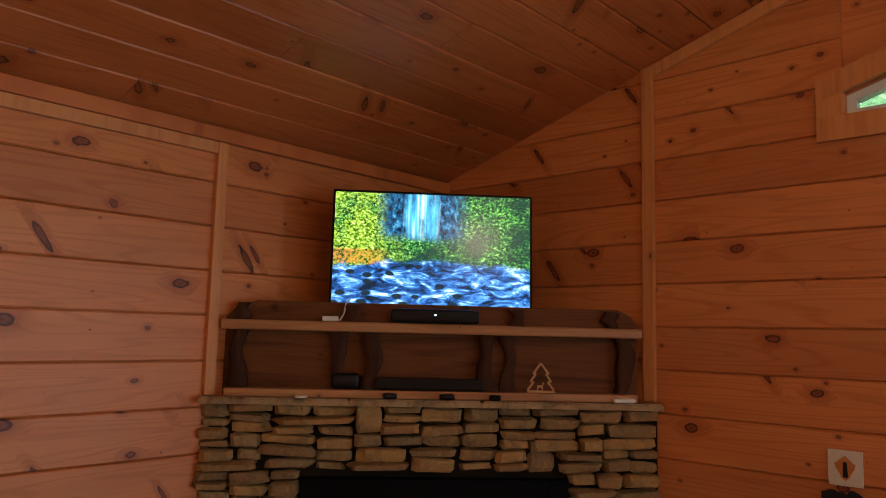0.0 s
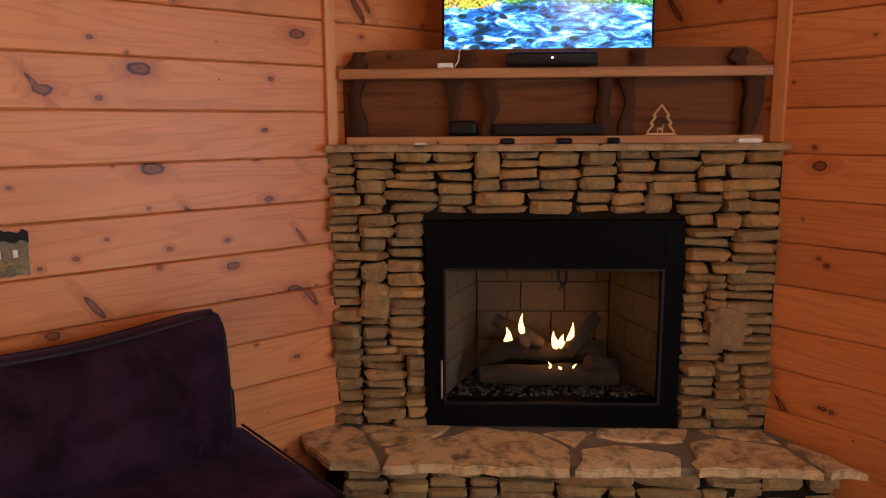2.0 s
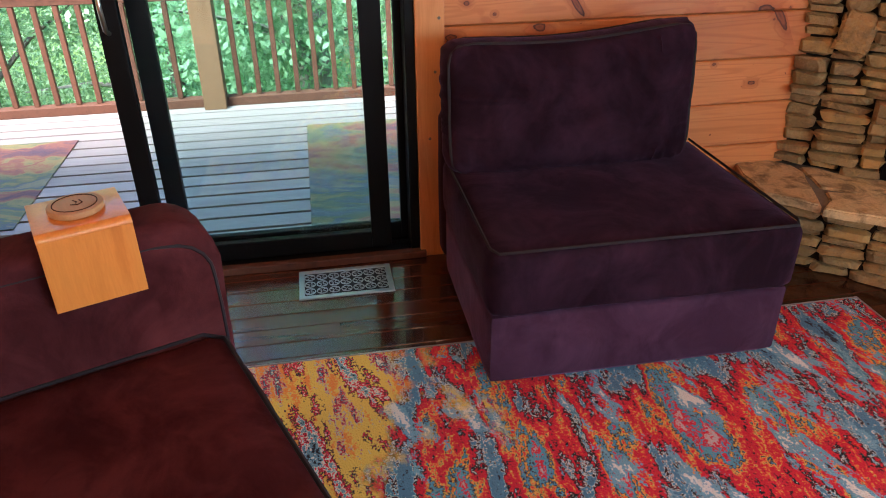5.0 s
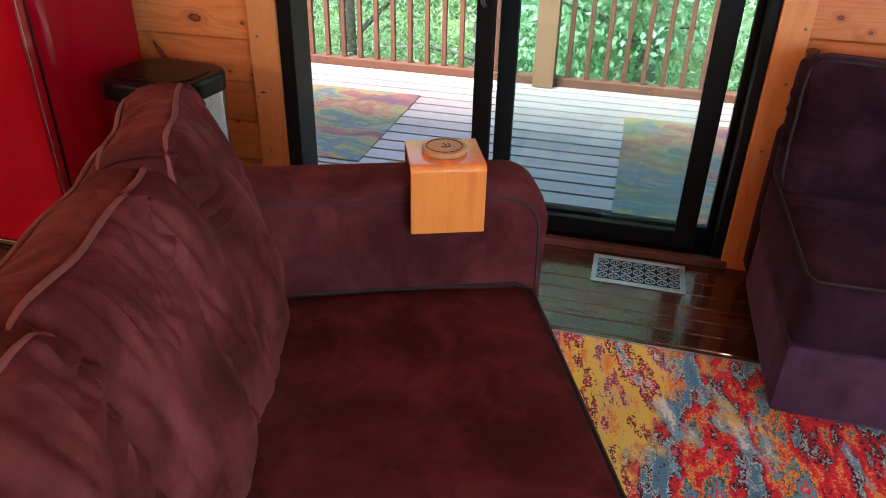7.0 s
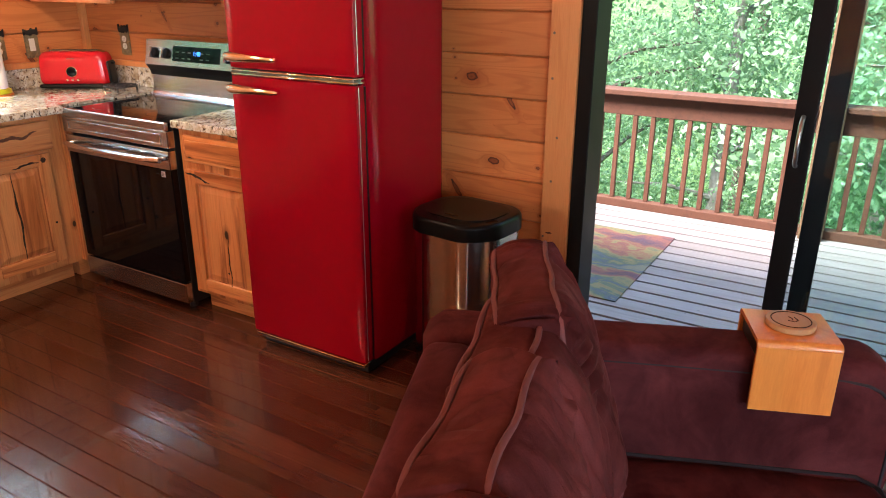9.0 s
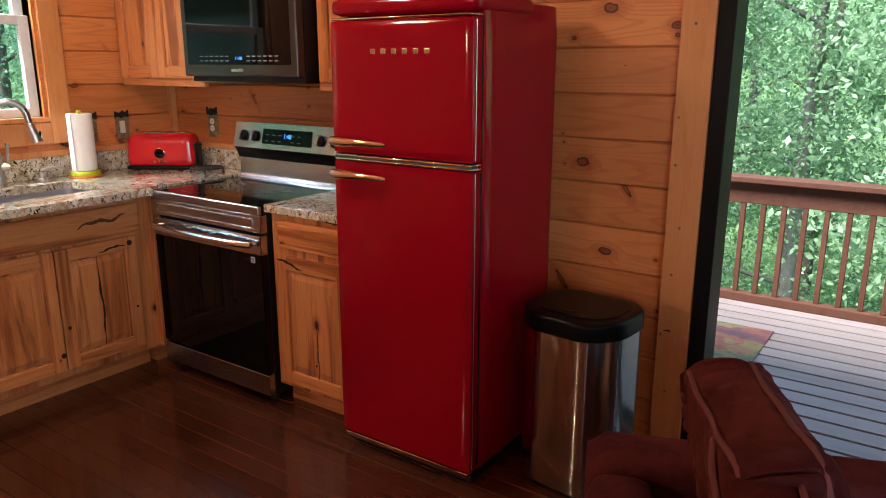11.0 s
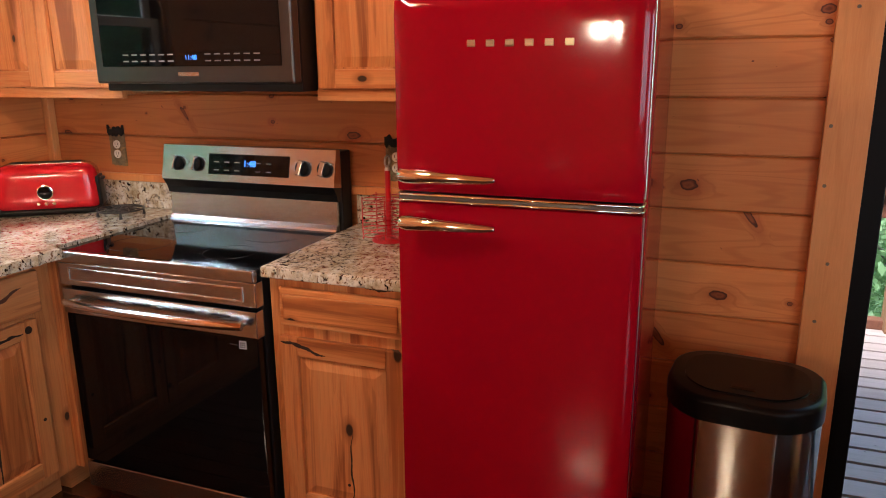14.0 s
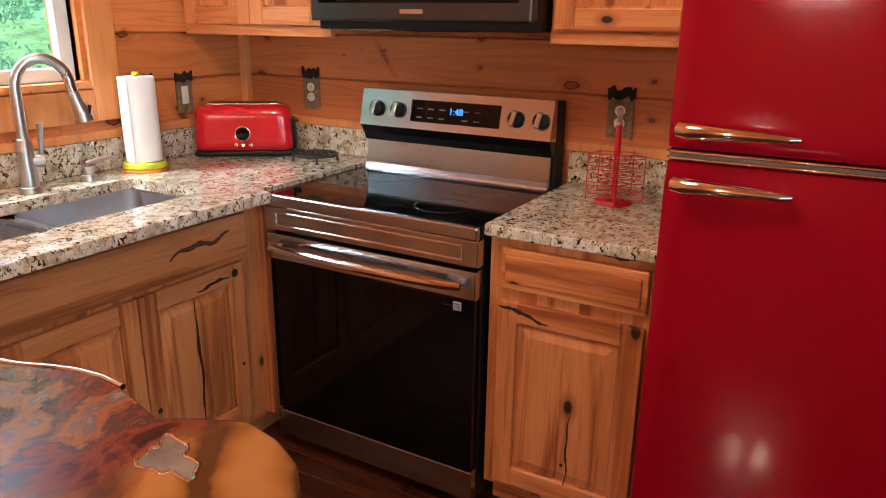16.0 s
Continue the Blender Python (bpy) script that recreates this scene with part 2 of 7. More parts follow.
def pine(name, light, dark, along="x", across="z", rough=0.34, vary=0.2, islands=False, spec=0.5):
    """Knotty pine boards: contour grain that flows round oval, spiked and pin knots, and a tone for each board."""
    n = Nodes(name)
    rnd = n.add("NewGeometry").outputs["Random Per Island"] if islands else n.add("ObjectInfo").outputs["Random"]
    sep = n.add("SeparateXYZ")
    n.put(n.add("TexCoord").outputs["Object"], sep.inputs[0])
    axes = {"x": sep.outputs[0], "y": sep.outputs[1], "z": sep.outputs[2]}
    com = n.add("CombineXYZ")
    n.put(n.math("ADD", axes[along], n.math("MULTIPLY", rnd, 61.0)), com.inputs[0])
    n.put(n.math("ADD", axes[across], n.math("MULTIPLY", rnd, 23.0)), com.inputs[1])
    face = com.outputs[0]

    def mapped(scale, turn=0.0):
        out = face
        if turn:
            m = n.add("Mapping")
            m.inputs["Rotation"].default_value = (0, 0, radians(turn))
            n.put(out, m.inputs[0])
            out = m.outputs[0]
        m = n.add("Mapping")
        m.inputs["Scale"].default_value = scale
        n.put(out, m.inputs[0])
        return m.outputs[0]

    wob = n.math("MULTIPLY", n.math("SUBTRACT", n.noise(mapped((30, 30, 1)), 1.0, 2), 0.5), 0.09)

    def knots(scale, turn, share, least, most):
        vo = n.add("TexVoronoi", voronoi_dimensions="2D")
        vo.inputs["Scale"].default_value = 1.0
        n.put(mapped(scale, turn), vo.inputs["Vector"])
        tint = n.add("SeparateColor")
        n.put(vo.outputs["Color"], tint.inputs[0])
        size = n.math("ADD", n.math("MULTIPLY", tint.outputs[1], most - least), least)
        there = n.math("GREATER_THAN", tint.outputs[0], 1 - share)
        size = n.math("MAXIMUM", n.math("MULTIPLY", size, there), 0.0005)
        return n.math("DIVIDE", n.math("ADD", vo.outputs["Distance"], wob), size)

    ovals = knots((3.0, 5.0, 1), 0, 0.34, 0.035, 0.115)
    spikes = knots((2.2, 10.0, 1), 55, 0.11, 0.07, 0.15)
    pins = knots((10, 13, 1), 0, 0.10, 0.04, 0.12)
    near = n.math("MINIMUM", n.math("MINIMUM", ovals, spikes), pins)
    halo = n.ramp(n.math("MULTIPLY", near, 0.25), [(0.16, (1, 1, 1)), (0.75, (0, 0, 0))])
    flow = n.math("ADD", n.noise(mapped((0.5, 7.5, 1)), 1.0, 2, 0.45, 0.25), n.math("MULTIPLY", halo, 0.10))
    lines = n.math("SINE", n.math("MULTIPLY", flow, 95.0))
    soft = n.noise(mapped((1.1, 5.0, 1)), 1.0, 4, 0.55, 0.4)
    fine = n.noise(mapped((5, 120, 1)), 1.0, 3, 0.6)
    col = n.ramp(soft, [(0.30, [c * 0.86 for c in light]), (0.52, light), (0.72, [min(1, c * k) for c, k in zip(light, (1.05, 1.15, 1.25))])])
    col = n.mix(n.ramp(lines, [(0.35, (0, 0, 0)), (1.0, (0.33, 0.33, 0.33))]), col, dark)
    col = n.mix(n.math("MULTIPLY", n.math("SUBTRACT", fine, 0.40), 0.55), col, dark)
    tone = n.ramp(rnd, [(0.0, (1 - vary, 1 - vary * 1.25, 1 - vary * 1.45)), (0.55, (1, 1, 1)), (1.0, (1.0, 0.97, 0.92))])
    col = n.mix(1.0, col, tone, "MULTIPLY")
    col = n.mix(n.math("MULTIPLY", halo, 0.60), col, [c * k for c, k in zip(dark, (0.75, 0.6, 0.6))])
    heart = n.ramp(near, [(0.0, (0.13, 0.030, 0.010)), (0.45, (0.25, 0.064, 0.018)), (0.72, (0.11, 0.025, 0.009)), (0.88, (0.035, 0.010, 0.005))])
    col = n.mix(n.ramp(near, [(0.88, (1, 1, 1)), (1.05, (0, 0, 0))]), col, heart)
    n.bump(n.math("ADD", n.math("MULTIPLY", lines, 0.08), n.math("ADD", fine, n.math("MULTIPLY", soft, 1.5))), 0.10, 0.004)
    return n.finish(col, n.math("ADD", n.math("MULTIPLY", soft, 0.14), rough - 0.05), spec=spec)


def hickory(name, along, across, strips=8.5, rough=0.33):
    """Cabinet wood glued up from strips: pale sapwood, brown heartwood, dark streaks and a few knots."""
    n = Nodes(name)
    rnd = n.add("ObjectInfo").outputs["Random"]
    sep = n.add("SeparateXYZ")
    n.put(n.add("TexCoord").outputs["Object"], sep.inputs[0])
    axes = {"x": sep.outputs[0], "y": sep.outputs[1], "z": sep.outputs[2]}
    a = n.math("ADD", axes[along], n.math("MULTIPLY", rnd, 37.0))
    b = n.math("ADD", n.math("ADD", axes[across], n.math("MULTIPLY", axes["y"], 0.9)), n.math("MULTIPLY", rnd, 11.0))
    com = n.add("CombineXYZ")
    n.put(a, com.inputs[0])
    n.put(b, com.inputs[1])

    def mapped(scale):
        m = n.add("Mapping")
        m.inputs["Scale"].default_value = scale
        n.put(com.outputs[0], m.inputs[0])
        return m.outputs[0]

    strip = n.add("TexWhiteNoise")
    strip.noise_dimensions = "1D"
    n.put(n.math("FLOOR", n.math("MULTIPLY", b, strips)), strip.inputs["W"])
    tone = n.ramp(strip.outputs["Value"], [(0.0, (0.64, 0.262, 0.092)), (0.5, (0.59, 0.212, 0.066)), (0.85, (0.53, 0.172, 0.050)), (1.0, (0.44, 0.128, 0.034))])
    flow = n.noise(mapped((0.9, 13.0, 1)), 1.0, 4, 0.6, 0.7)
    col = n.mix(n.ramp(flow, [(0.36, (0, 0, 0)), (0.48, (0.5, 0.5, 0.5)), (0.50, (0.05, 0.05, 0.05))]), tone, (0.72, 0.335, 0.13))
    col = n.mix(n.ramp(flow, [(0.54, (0, 0, 0)), (0.63, (0.85, 0.85, 0.85))]), col, (0.23, 0.062, 0.017))
    col = n.mix(n.ramp(n.math("SINE", n.math("MULTIPLY", flow, 70.0)), [(0.2, (0, 0, 0)), (1.0, (0.22, 0.22, 0.22))]), col, (0.34, 0.10, 0.025))
    fine = n.noise(mapped((6, 160, 1)), 1.0, 3)
    col = n.mix(n.math("MULTIPLY", n.math("SUBTRACT", fine, 0.42), 0.7), col, (0.28, 0.085, 0.022))
    vo = n.add("TexVoronoi", voronoi_dimensions="2D")
    vo.inputs["Scale"].default_value = 1.0
    n.put(mapped((3.2, 5.5, 1)), vo.inputs["Vector"])
    tint = n.add("SeparateColor")
    n.put(vo.outputs["Color"], tint.inputs[0])
    size = n.math("MAXIMUM", n.math("MULTIPLY", n.math("SUBTRACT", tint.outputs[0], 0.62), 0.22), 0.0005)
    near = n.math("DIVIDE", vo.outputs["Distance"], size)
    col = n.mix(n.ramp(n.math("MULTIPLY", near, 0.25), [(0.2, (0.7, 0.7, 0.7)), (0.6, (0, 0, 0))]), col, (0.22, 0.06, 0.016))
    col = n.mix(n.ramp(near, [(0.7, (1, 1, 1)), (1.0, (0, 0, 0))]), col, (0.03, 0.012, 0.006))
    n.bump(n.math("ADD", flow, fine), 0.08, 0.003)
    return n.finish(col, n.math("ADD", n.math("MULTIPLY", flow, 0.12), rough - 0.05), coat=0.15, spec=0.4)


def plain(name, color, rough=0.5, metal=0.0, grain=0.06, scale=40.0, bump=0.05, coat=0.0, spec=None, space="Object"):
    n = Nodes(name)
    k = n.noise(n.coords(space=space), scale, 4)
    col = n.mix(k, [c * (1 - grain * 2) for c in color], [min(1, c * (1 + grain)) for c in color])
    big = n.noise(n.coords((1, 1, 1), 5.0, space=space), 3.0, 3)
    r = n.math("ADD", n.math("MULTIPLY", n.math("SUBTRACT", big, 0.5), 0.16), rough)
    if bump:
        n.bump(k, bump, 0.003)
    return n.finish(col, r, metal, coat, spec=spec)


def glow(name, color, strength):
    n = Nodes(name)
    n.bsdf.inputs["Base Color"].default_value = (*color, 1)
    n.bsdf.inputs["Emission Color"].default_value = (*color, 1)
    n.bsdf.inputs["Emission Strength"].default_value = strength
    return n.mat


PINE = pine("pine_boards", (0.65, 0.228, 0.067), (0.38, 0.092, 0.022), rough=0.40, spec=0.34)
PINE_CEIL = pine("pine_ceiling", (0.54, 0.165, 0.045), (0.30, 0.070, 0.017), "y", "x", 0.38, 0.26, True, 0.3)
PINE_TRIM = wood("pine_trim", (0.68, 0.285, 0.095), (0.53, 0.19, 0.055), rough=0.38, vary=0.1, axis=(14.0, 14.0, 1.0), knot_size=0.5)
HICKORY = hickory("hickory_cabinet", "z", "x")
HICKORY_H = hickory("hickory_rail", "x", "z", 27.0)
FLOOR = wood("dark_floor_board", (0.084, 0.025, 0.0125), (0.052, 0.0155, 0.008), rough=0.13, knots=False, vary=0.45, coat=0.35, axis=(1.0, 10.0, 10.0))
DECK = wood("deck_board", (0.30, 0.245, 0.232), (0.215, 0.17, 0.158), knot=(0.10, 0.06, 0.05), rough=0.42, vary=0.2, knot_size=0.2)
RAILWOOD = wood("stained_rail", (0.105, 0.038, 0.021), (0.066, 0.024, 0.013), rough=0.55, vary=0.15, knots=False)
SLABWOOD = wood("live_edge_wood", (0.50, 0.24, 0.09), (0.30, 0.12, 0.04), rough=0.35, vary=0.15, knot_size=0.3)
LOGWOOD = wood("dark_log", spec=0.15, light=(0.075, 0.028, 0.011), dark=(0.03, 0.011, 0.005), rough=0.6, knots=False, axis=(10.0, 10.0, 1.5))
BAMBOO = wood("varnished_beech", (0.68, 0.225, 0.040), (0.54, 0.155, 0.024), rough=0.28, knots=False, vary=0.0, coat=0.3, axis=(14.0, 14.0, 1.5))
BLACK = plain("black_metal", (0.009, 0.009, 0.010), 0.5, spec=0.3)
BLACK_DOOR = plain("black_door_frame", (0.0045, 0.0045, 0.005), 0.45, spec=0.12)
BLACK_GLOSS = plain("black_glass", (0.003, 0.003, 0.0035), 0.05, bump=0.0, grain=0.0, spec=0.22)
BLACK_PLASTIC = plain("black_plastic", (0.005, 0.005, 0.005), 0.35, spec=0.2)
SINK_STEEL = plain("sink_steel", (0.50, 0.50, 0.52), 0.42, 1.0, bump=0.02, scale=160)
STEEL = plain("brushed_steel", (0.52, 0.52, 0.52), 0.22, 1.0, bump=0.02, scale=160)
CHROME = plain("chrome", (0.80, 0.79, 0.77), 0.07, 1.0, bump=0.0, grain=0.01)
NICKEL = plain("brushed_nickel", (0.55, 0.52, 0.48), 0.3, 1.0, bump=0.0)
RED_ENAMEL = plain("red_enamel", (0.27, 0.0010, 0.009), 0.085, grain=0.02, bump=0.0, coat=0.04, spec=0.30)
RED_GLOSS = plain("red_paint", (0.60, 0.012, 0.022), 0.18, grain=0.02, bump=0.0, coat=0.5)
PAPER = plain("white_paper", (0.84, 0.84, 0.84), 0.9, grain=0.02, scale=300, bump=0.3)
LIME = plain("lime_plastic", (0.50, 0.58, 0.02), 0.35, grain=0.02)
WHITE_PLASTIC = plain("ivory_plastic", (0.74, 0.70, 0.62), 0.35, grain=0.02, bump=0.0)

# ---- special materials ----
def velvet(name, base, lift, tint=(0.60, 0.32, 0.36), sheen=0.40, crinkle=0.0):
    n = Nodes(name)
    v = n.coords()
    nap = n.noise(v, 5.0, 6, 0.62, 0.7)
    fine = n.noise(v, 260.0, 2)
    col = n.mix(n.ramp(nap, [(0.38, (0, 0, 0)), (0.64, (1, 1, 1))]), [c * 0.9 for c in base], [c * 1.0 for c in lift])
    crush = n.noise(n.coords((1, 1, 0.45)), 13.0, 4, 0.6, 0.9)
    col = n.mix(n.ramp(crush, [(0.52, (0, 0, 0)), (0.70, (0.35, 0.35, 0.35))]), col, [c * 0.42 for c in base])
    brushed = n.noise(n.coords((1, 1, 0.5), rot=(20, 0, 35)), 9.0, 3, 0.5, 1.1)
    col = n.mix(n.ramp(brushed, [(0.56, (0, 0, 0)), (0.72, (0.26, 0.26, 0.26))]), col, [c * 1.5 for c in lift])
    height = n.math("ADD", n.math("MULTIPLY", nap, 1.2), n.math("MULTIPLY", fine, 0.15))
    if crinkle:
        ridge = n.math("ABSOLUTE", n.math("SUBTRACT", n.noise(n.coords((1, 1, 0.55), rot=(25, 10, 30)), 6.5, 2, 0.45, 0.35), 0.5))
        height = n.math("ADD", height, n.math("MULTIPLY", n.math("MINIMUM", ridge, 0.16), 13.0 * crinkle))
        # furrows of the crinkles also get their shade in the colour
        col = n.mix(n.ramp(ridge, [(0.0, (0.22, 0.22, 0.22)), (0.05, (0, 0, 0))]), col, [c * 0.4 for c in base])
    n.bump(height, 0.35, 0.012)
    m = n.finish(col, 0.9, sheen=sheen, spec=0.05)
    n.bsdf.inputs["Sheen Roughness"].default_value = 0.3
    n.bsdf.inputs["Sheen Tint"].default_value = (*tint, 1)
    return m


VELVET = velvet("plum_velvet", (0.046, 0.0092, 0.0102), (0.094, 0.0215, 0.0230), (0.70, 0.28, 0.28), 0.07)
VELVET_SOFT = velvet("crinkled_plum_velvet", (0.054, 0.0106, 0.0106), (0.112, 0.0260, 0.0250), (0.72, 0.28, 0.24), 0.10, 1.0)
# chair velvet in two tones: the base's lighter nap sheen is in its colour
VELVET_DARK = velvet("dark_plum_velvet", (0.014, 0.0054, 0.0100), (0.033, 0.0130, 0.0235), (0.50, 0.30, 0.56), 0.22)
VELVET_BASE = velvet("lit_plum_velvet", (0.048, 0.019, 0.036), (0.072, 0.030, 0.055), (0.58, 0.36, 0.62), 0.40)
PIPING = plain("piping", (0.125, 0.030, 0.029), 0.85)
PIPING_DARK = plain("dark_piping", (0.012, 0.007, 0.009), 0.85)


def stone_material(name, colours):
    n = Nodes(name)
    v = n.add("NewGeometry").outputs["Position"]
    big = n.noise(v, 16.0, 5, 0.65, 0.5)
    fine = n.noise(v, 95.0, 4, 0.7)
    rnd = n.add("ObjectInfo").outputs["Random"]
    col = n.ramp(rnd, colours, constant=True)
    col = n.mix(n.ramp(big, [(0.46, (0, 0, 0)), (0.66, (0.85, 0.85, 0.85))]), col, (0.075, 0.045, 0.018))
    col = n.mix(n.ramp(n.noise(v, 30.0, 4, 0.6, 0.8), [(0.56, (0, 0, 0)), (0.68, (0.5, 0.5, 0.5))]), col, (0.50, 0.28, 0.075))
    col = n.mix(n.math("MULTIPLY", n.math("SUBTRACT", fine, 0.45), 0.9), col, (0.09, 0.055, 0.025))
    # outer edges lightened in the colour, as lit edges would be
    lit_edge = n.ramp(n.add("NewGeometry").outputs["Pointiness"], [(0.50, (0, 0, 0)), (0.58, (0.6, 0.6, 0.6))])
    col = n.mix(n.math("MULTIPLY", lit_edge, fine), col, (0.55, 0.38, 0.19))
    n.bump(n.math("ADD", n.math("MULTIPLY", big, 1.2), n.math("MULTIPLY", fine, 0.35)), 1.0, 0.016)
    return n.finish(col, 0.82, spec=0.25)


STONE = stone_material("stacked_fieldstone", [(0.0, (0.15, 0.078, 0.020)), (0.16, (0.34, 0.178, 0.040)), (0.32, (0.21, 0.118, 0.031)), (0.5, (0.43, 0.230, 0.052)), (0.62, (0.17, 0.102, 0.033)), (0.76, (0.32, 0.145, 0.031)), (0.88, (0.26, 0.155, 0.047))])
FLAG = stone_material("tan_flagstone", [(0.0, (0.72, 0.50, 0.25)), (0.5, (0.78, 0.57, 0.31)), (1.0, (0.66, 0.41, 0.18))])
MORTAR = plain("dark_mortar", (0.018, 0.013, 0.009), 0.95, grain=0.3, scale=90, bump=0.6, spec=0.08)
GROUT = plain("hearth_grout", (0.20, 0.16, 0.115), 0.95, grain=0.25, scale=80, bump=0.6)


def rug_material(name, stops, streak, rot, bump=0.8, fuzz=True, soft=1.0):
    n = Nodes(name)
    v = n.coords(streak, rot=rot)
    warp = n.noise(n.coords((1, 1, 1)), 2.2, 3)
    vv = n.add("VectorMath", operation="ADD")
    com = n.add("CombineXYZ")
    n.put(n.math("MULTIPLY", warp, 0.9), com.inputs[0])
    n.put(n.math("MULTIPLY", warp, 0.9), com.inputs[1])
    n.put(v, vv.inputs[0])
    n.put(com.outputs[0], vv.inputs[1])
    a = n.noise(vv.outputs[0], 2.6 * soft, 6, 0.62, 0.5)
    speck = n.noise(n.coords((60, 60, 60)), 1.5, 2)
    fac = n.math("ADD", a, n.math("MULTIPLY", n.math("SUBTRACT", speck, 0.5), 0.10 if fuzz else 0.02))
    col = n.ramp(fac, stops, constant=fuzz)
    n.bump(n.noise(n.coords((1, 1, 1)), 240.0, 2), bump, 0.006)
    return n.finish(col, 0.95 if fuzz else 0.8)


def abstract_rug():
    n = Nodes("abstract_rug")
    flow = n.noise(n.coords((1, 1, 1)), 2.2, 4)
    com = n.add("CombineXYZ")
    for k in (0, 1):
        n.put(n.math("MULTIPLY", flow, 0.09), com.inputs[k])

    def streak(scale, stretch, angle, seed):
        vv = n.add("VectorMath", operation="ADD")
        mp = n.add("Mapping")
        mp.inputs["Location"].default_value = (seed, seed * 0.7, 0)
        wide = n.add("Mapping")
        wide.inputs["Scale"].default_value = (1, stretch, 1)
        n.put(n.coords((1, 1, 1), rot=(0, 0, angle)), wide.inputs[0])
        n.put(wide.outputs[0], vv.inputs[0])
        n.put(com.outputs[0], vv.inputs[1])
        n.put(vv.outputs[0], mp.inputs[0])
        return n.noise(mp.outputs[0], scale, 7, 0.64, 0.12)

    tuft = n.math("MULTIPLY", n.math("SUBTRACT", n.noise(n.coords((1, 1, 1)), 130.0, 2), 0.5), 0.17)
    a = n.math("ADD", streak(2.7, 3.0, -10, 3.0), tuft)
    b = n.math("ADD", streak(2.6, 2.8, 2, 9.0), tuft)
    c = n.math("ADD", streak(3.2, 2.6, -14, 17.0), tuft)
    gold = n.mix(n.ramp(c, [(0.44, (0, 0, 0)), (0.47, (1, 1, 1))]), (0.85, 0.27, 0.05), (0.84, 0.55, 0.10))
    yellow = n.ramp(a, [(0.0, (0.02, 0.02, 0.03)), (0.35, (0.18, 0.32, 0.40)), (0.39, (0.78, 0.72, 0.62)), (0.41, (0.74, 0.03, 0.06)), (0.435, (0.02, 0.02, 0.03)), (0.46, (0.66, 0.42, 0.07)), (0.56, (0.60, 0.54, 0.40)), (0.575, (0.62, 0.04, 0.07)), (0.60, (0.03, 0.03, 0.05)), (0.615, (0.20, 0.34, 0.40)), (0.635, (0.74, 0.66, 0.52))], constant=True)
    yellow = n.mix(n.ramp(a, [(0.459, (0, 0, 0)), (0.46, (1, 1, 1)), (0.56, (1, 1, 1)), (0.561, (0, 0, 0))]), yellow, gold)
    red = n.ramp(b, [(0.0, (0.03, 0.03, 0.05)), (0.34, (0.10, 0.24, 0.36)), (0.42, (0.14, 0.36, 0.50)), (0.43, (0.80, 0.74, 0.66)), (0.445, (0.02, 0.015, 0.02)), (0.475, (0.74, 0.015, 0.04)), (0.53, (0.85, 0.18, 0.05)), (0.55, (0.82, 0.50, 0.10)), (0.565, (0.05, 0.03, 0.05)), (0.585, (0.12, 0.34, 0.47)), (0.63, (0.74, 0.02, 0.05)), (0.67, (0.64, 0.42, 0.40))], constant=True)
    red = n.mix(n.ramp(c, [(0.56, (0, 0, 0)), (0.57, (1, 1, 1))]), red, n.mix(n.ramp(c, [(0.62, (0, 0, 0)), (0.63, (1, 1, 1))]), (0.20, 0.40, 0.52), (0.78, 0.74, 0.68)))
    sep = n.add("SeparateXYZ")
    n.put(n.add("TexCoord").outputs["Object"], sep.inputs[0])
    where = n.math("ADD", n.math("ADD", n.math("MULTIPLY", sep.outputs[1], 0.9), n.math("MULTIPLY", sep.outputs[0], 0.15)), n.math("MULTIPLY", n.math("SUBTRACT", n.noise(n.coords((1, 1, 1)), 2.4, 5, 0.6), 0.5), 1.3))
    col = n.mix(n.ramp(n.math("ADD", where, 1.5), [(0.42, (0, 0, 0)), (0.50, (1, 1, 1))]), yellow, red)
    n.bump(n.noise(n.coords((1, 1, 1)), 220.0, 2), 0.9, 0.008)
    return n.finish(col, 0.97)


RUG = abstract_rug()
DECKRUG = rug_material("landscape_mat", [
    (0.30, (0.04, 0.03, 0.05)), (0.38, (0.10, 0.038, 0.045)), (0.43, (0.19, 0.065, 0.04)), (0.47, (0.19, 0.14, 0.05)), (0.51, (0.085, 0.095, 0.05)), (0.55, (0.06, 0.07, 0.09)), (0.60, (0.17, 0.14, 0.075)), (0.66, (0.06, 0.06, 0.085))],
    (1.9, 0.8, 1.0), (0, 0, 0), bump=0.2, fuzz=False, soft=0.55)


def granite(name):
    n = Nodes(name)
    v = n.coords()
    base = n.ramp(n.noise(v, 22.0, 6, 0.72), [(0.34, (0.27, 0.20, 0.11)), (0.46, (0.50, 0.43, 0.31)), (0.56, (0.62, 0.58, 0.48)), (0.70, (0.74, 0.73, 0.68))])
    grey = n.ramp(n.noise(n.coords((1, 1, 1), rot=(0, 0, 40)), 48.0, 4, 0.6, 0.6), [(0.56, (0, 0, 0)), (0.64, (0.8, 0.8, 0.8))])
    col = n.mix(grey, base, (0.30, 0.27, 0.23))
    brown = n.ramp(n.noise(n.coords((1, 1.6, 1), rot=(0, 0, 70)), 58.0, 3, 0.6, 0.8), [(0.575, (0, 0, 0)), (0.63, (1, 1, 1))])
    col = n.mix(brown, col, (0.16, 0.08, 0.035))
    black = n.ramp(n.noise(n.coords((1.5, 1, 1), rot=(0, 0, 15)), 52.0, 3, 0.62, 0.9), [(0.585, (0, 0, 0)), (0.62, (1, 1, 1))])
    col = n.mix(black, col, (0.022, 0.017, 0.014))
    return n.finish(col, 0.12, coat=0.3)


GRANITE = granite("speckled_granite")


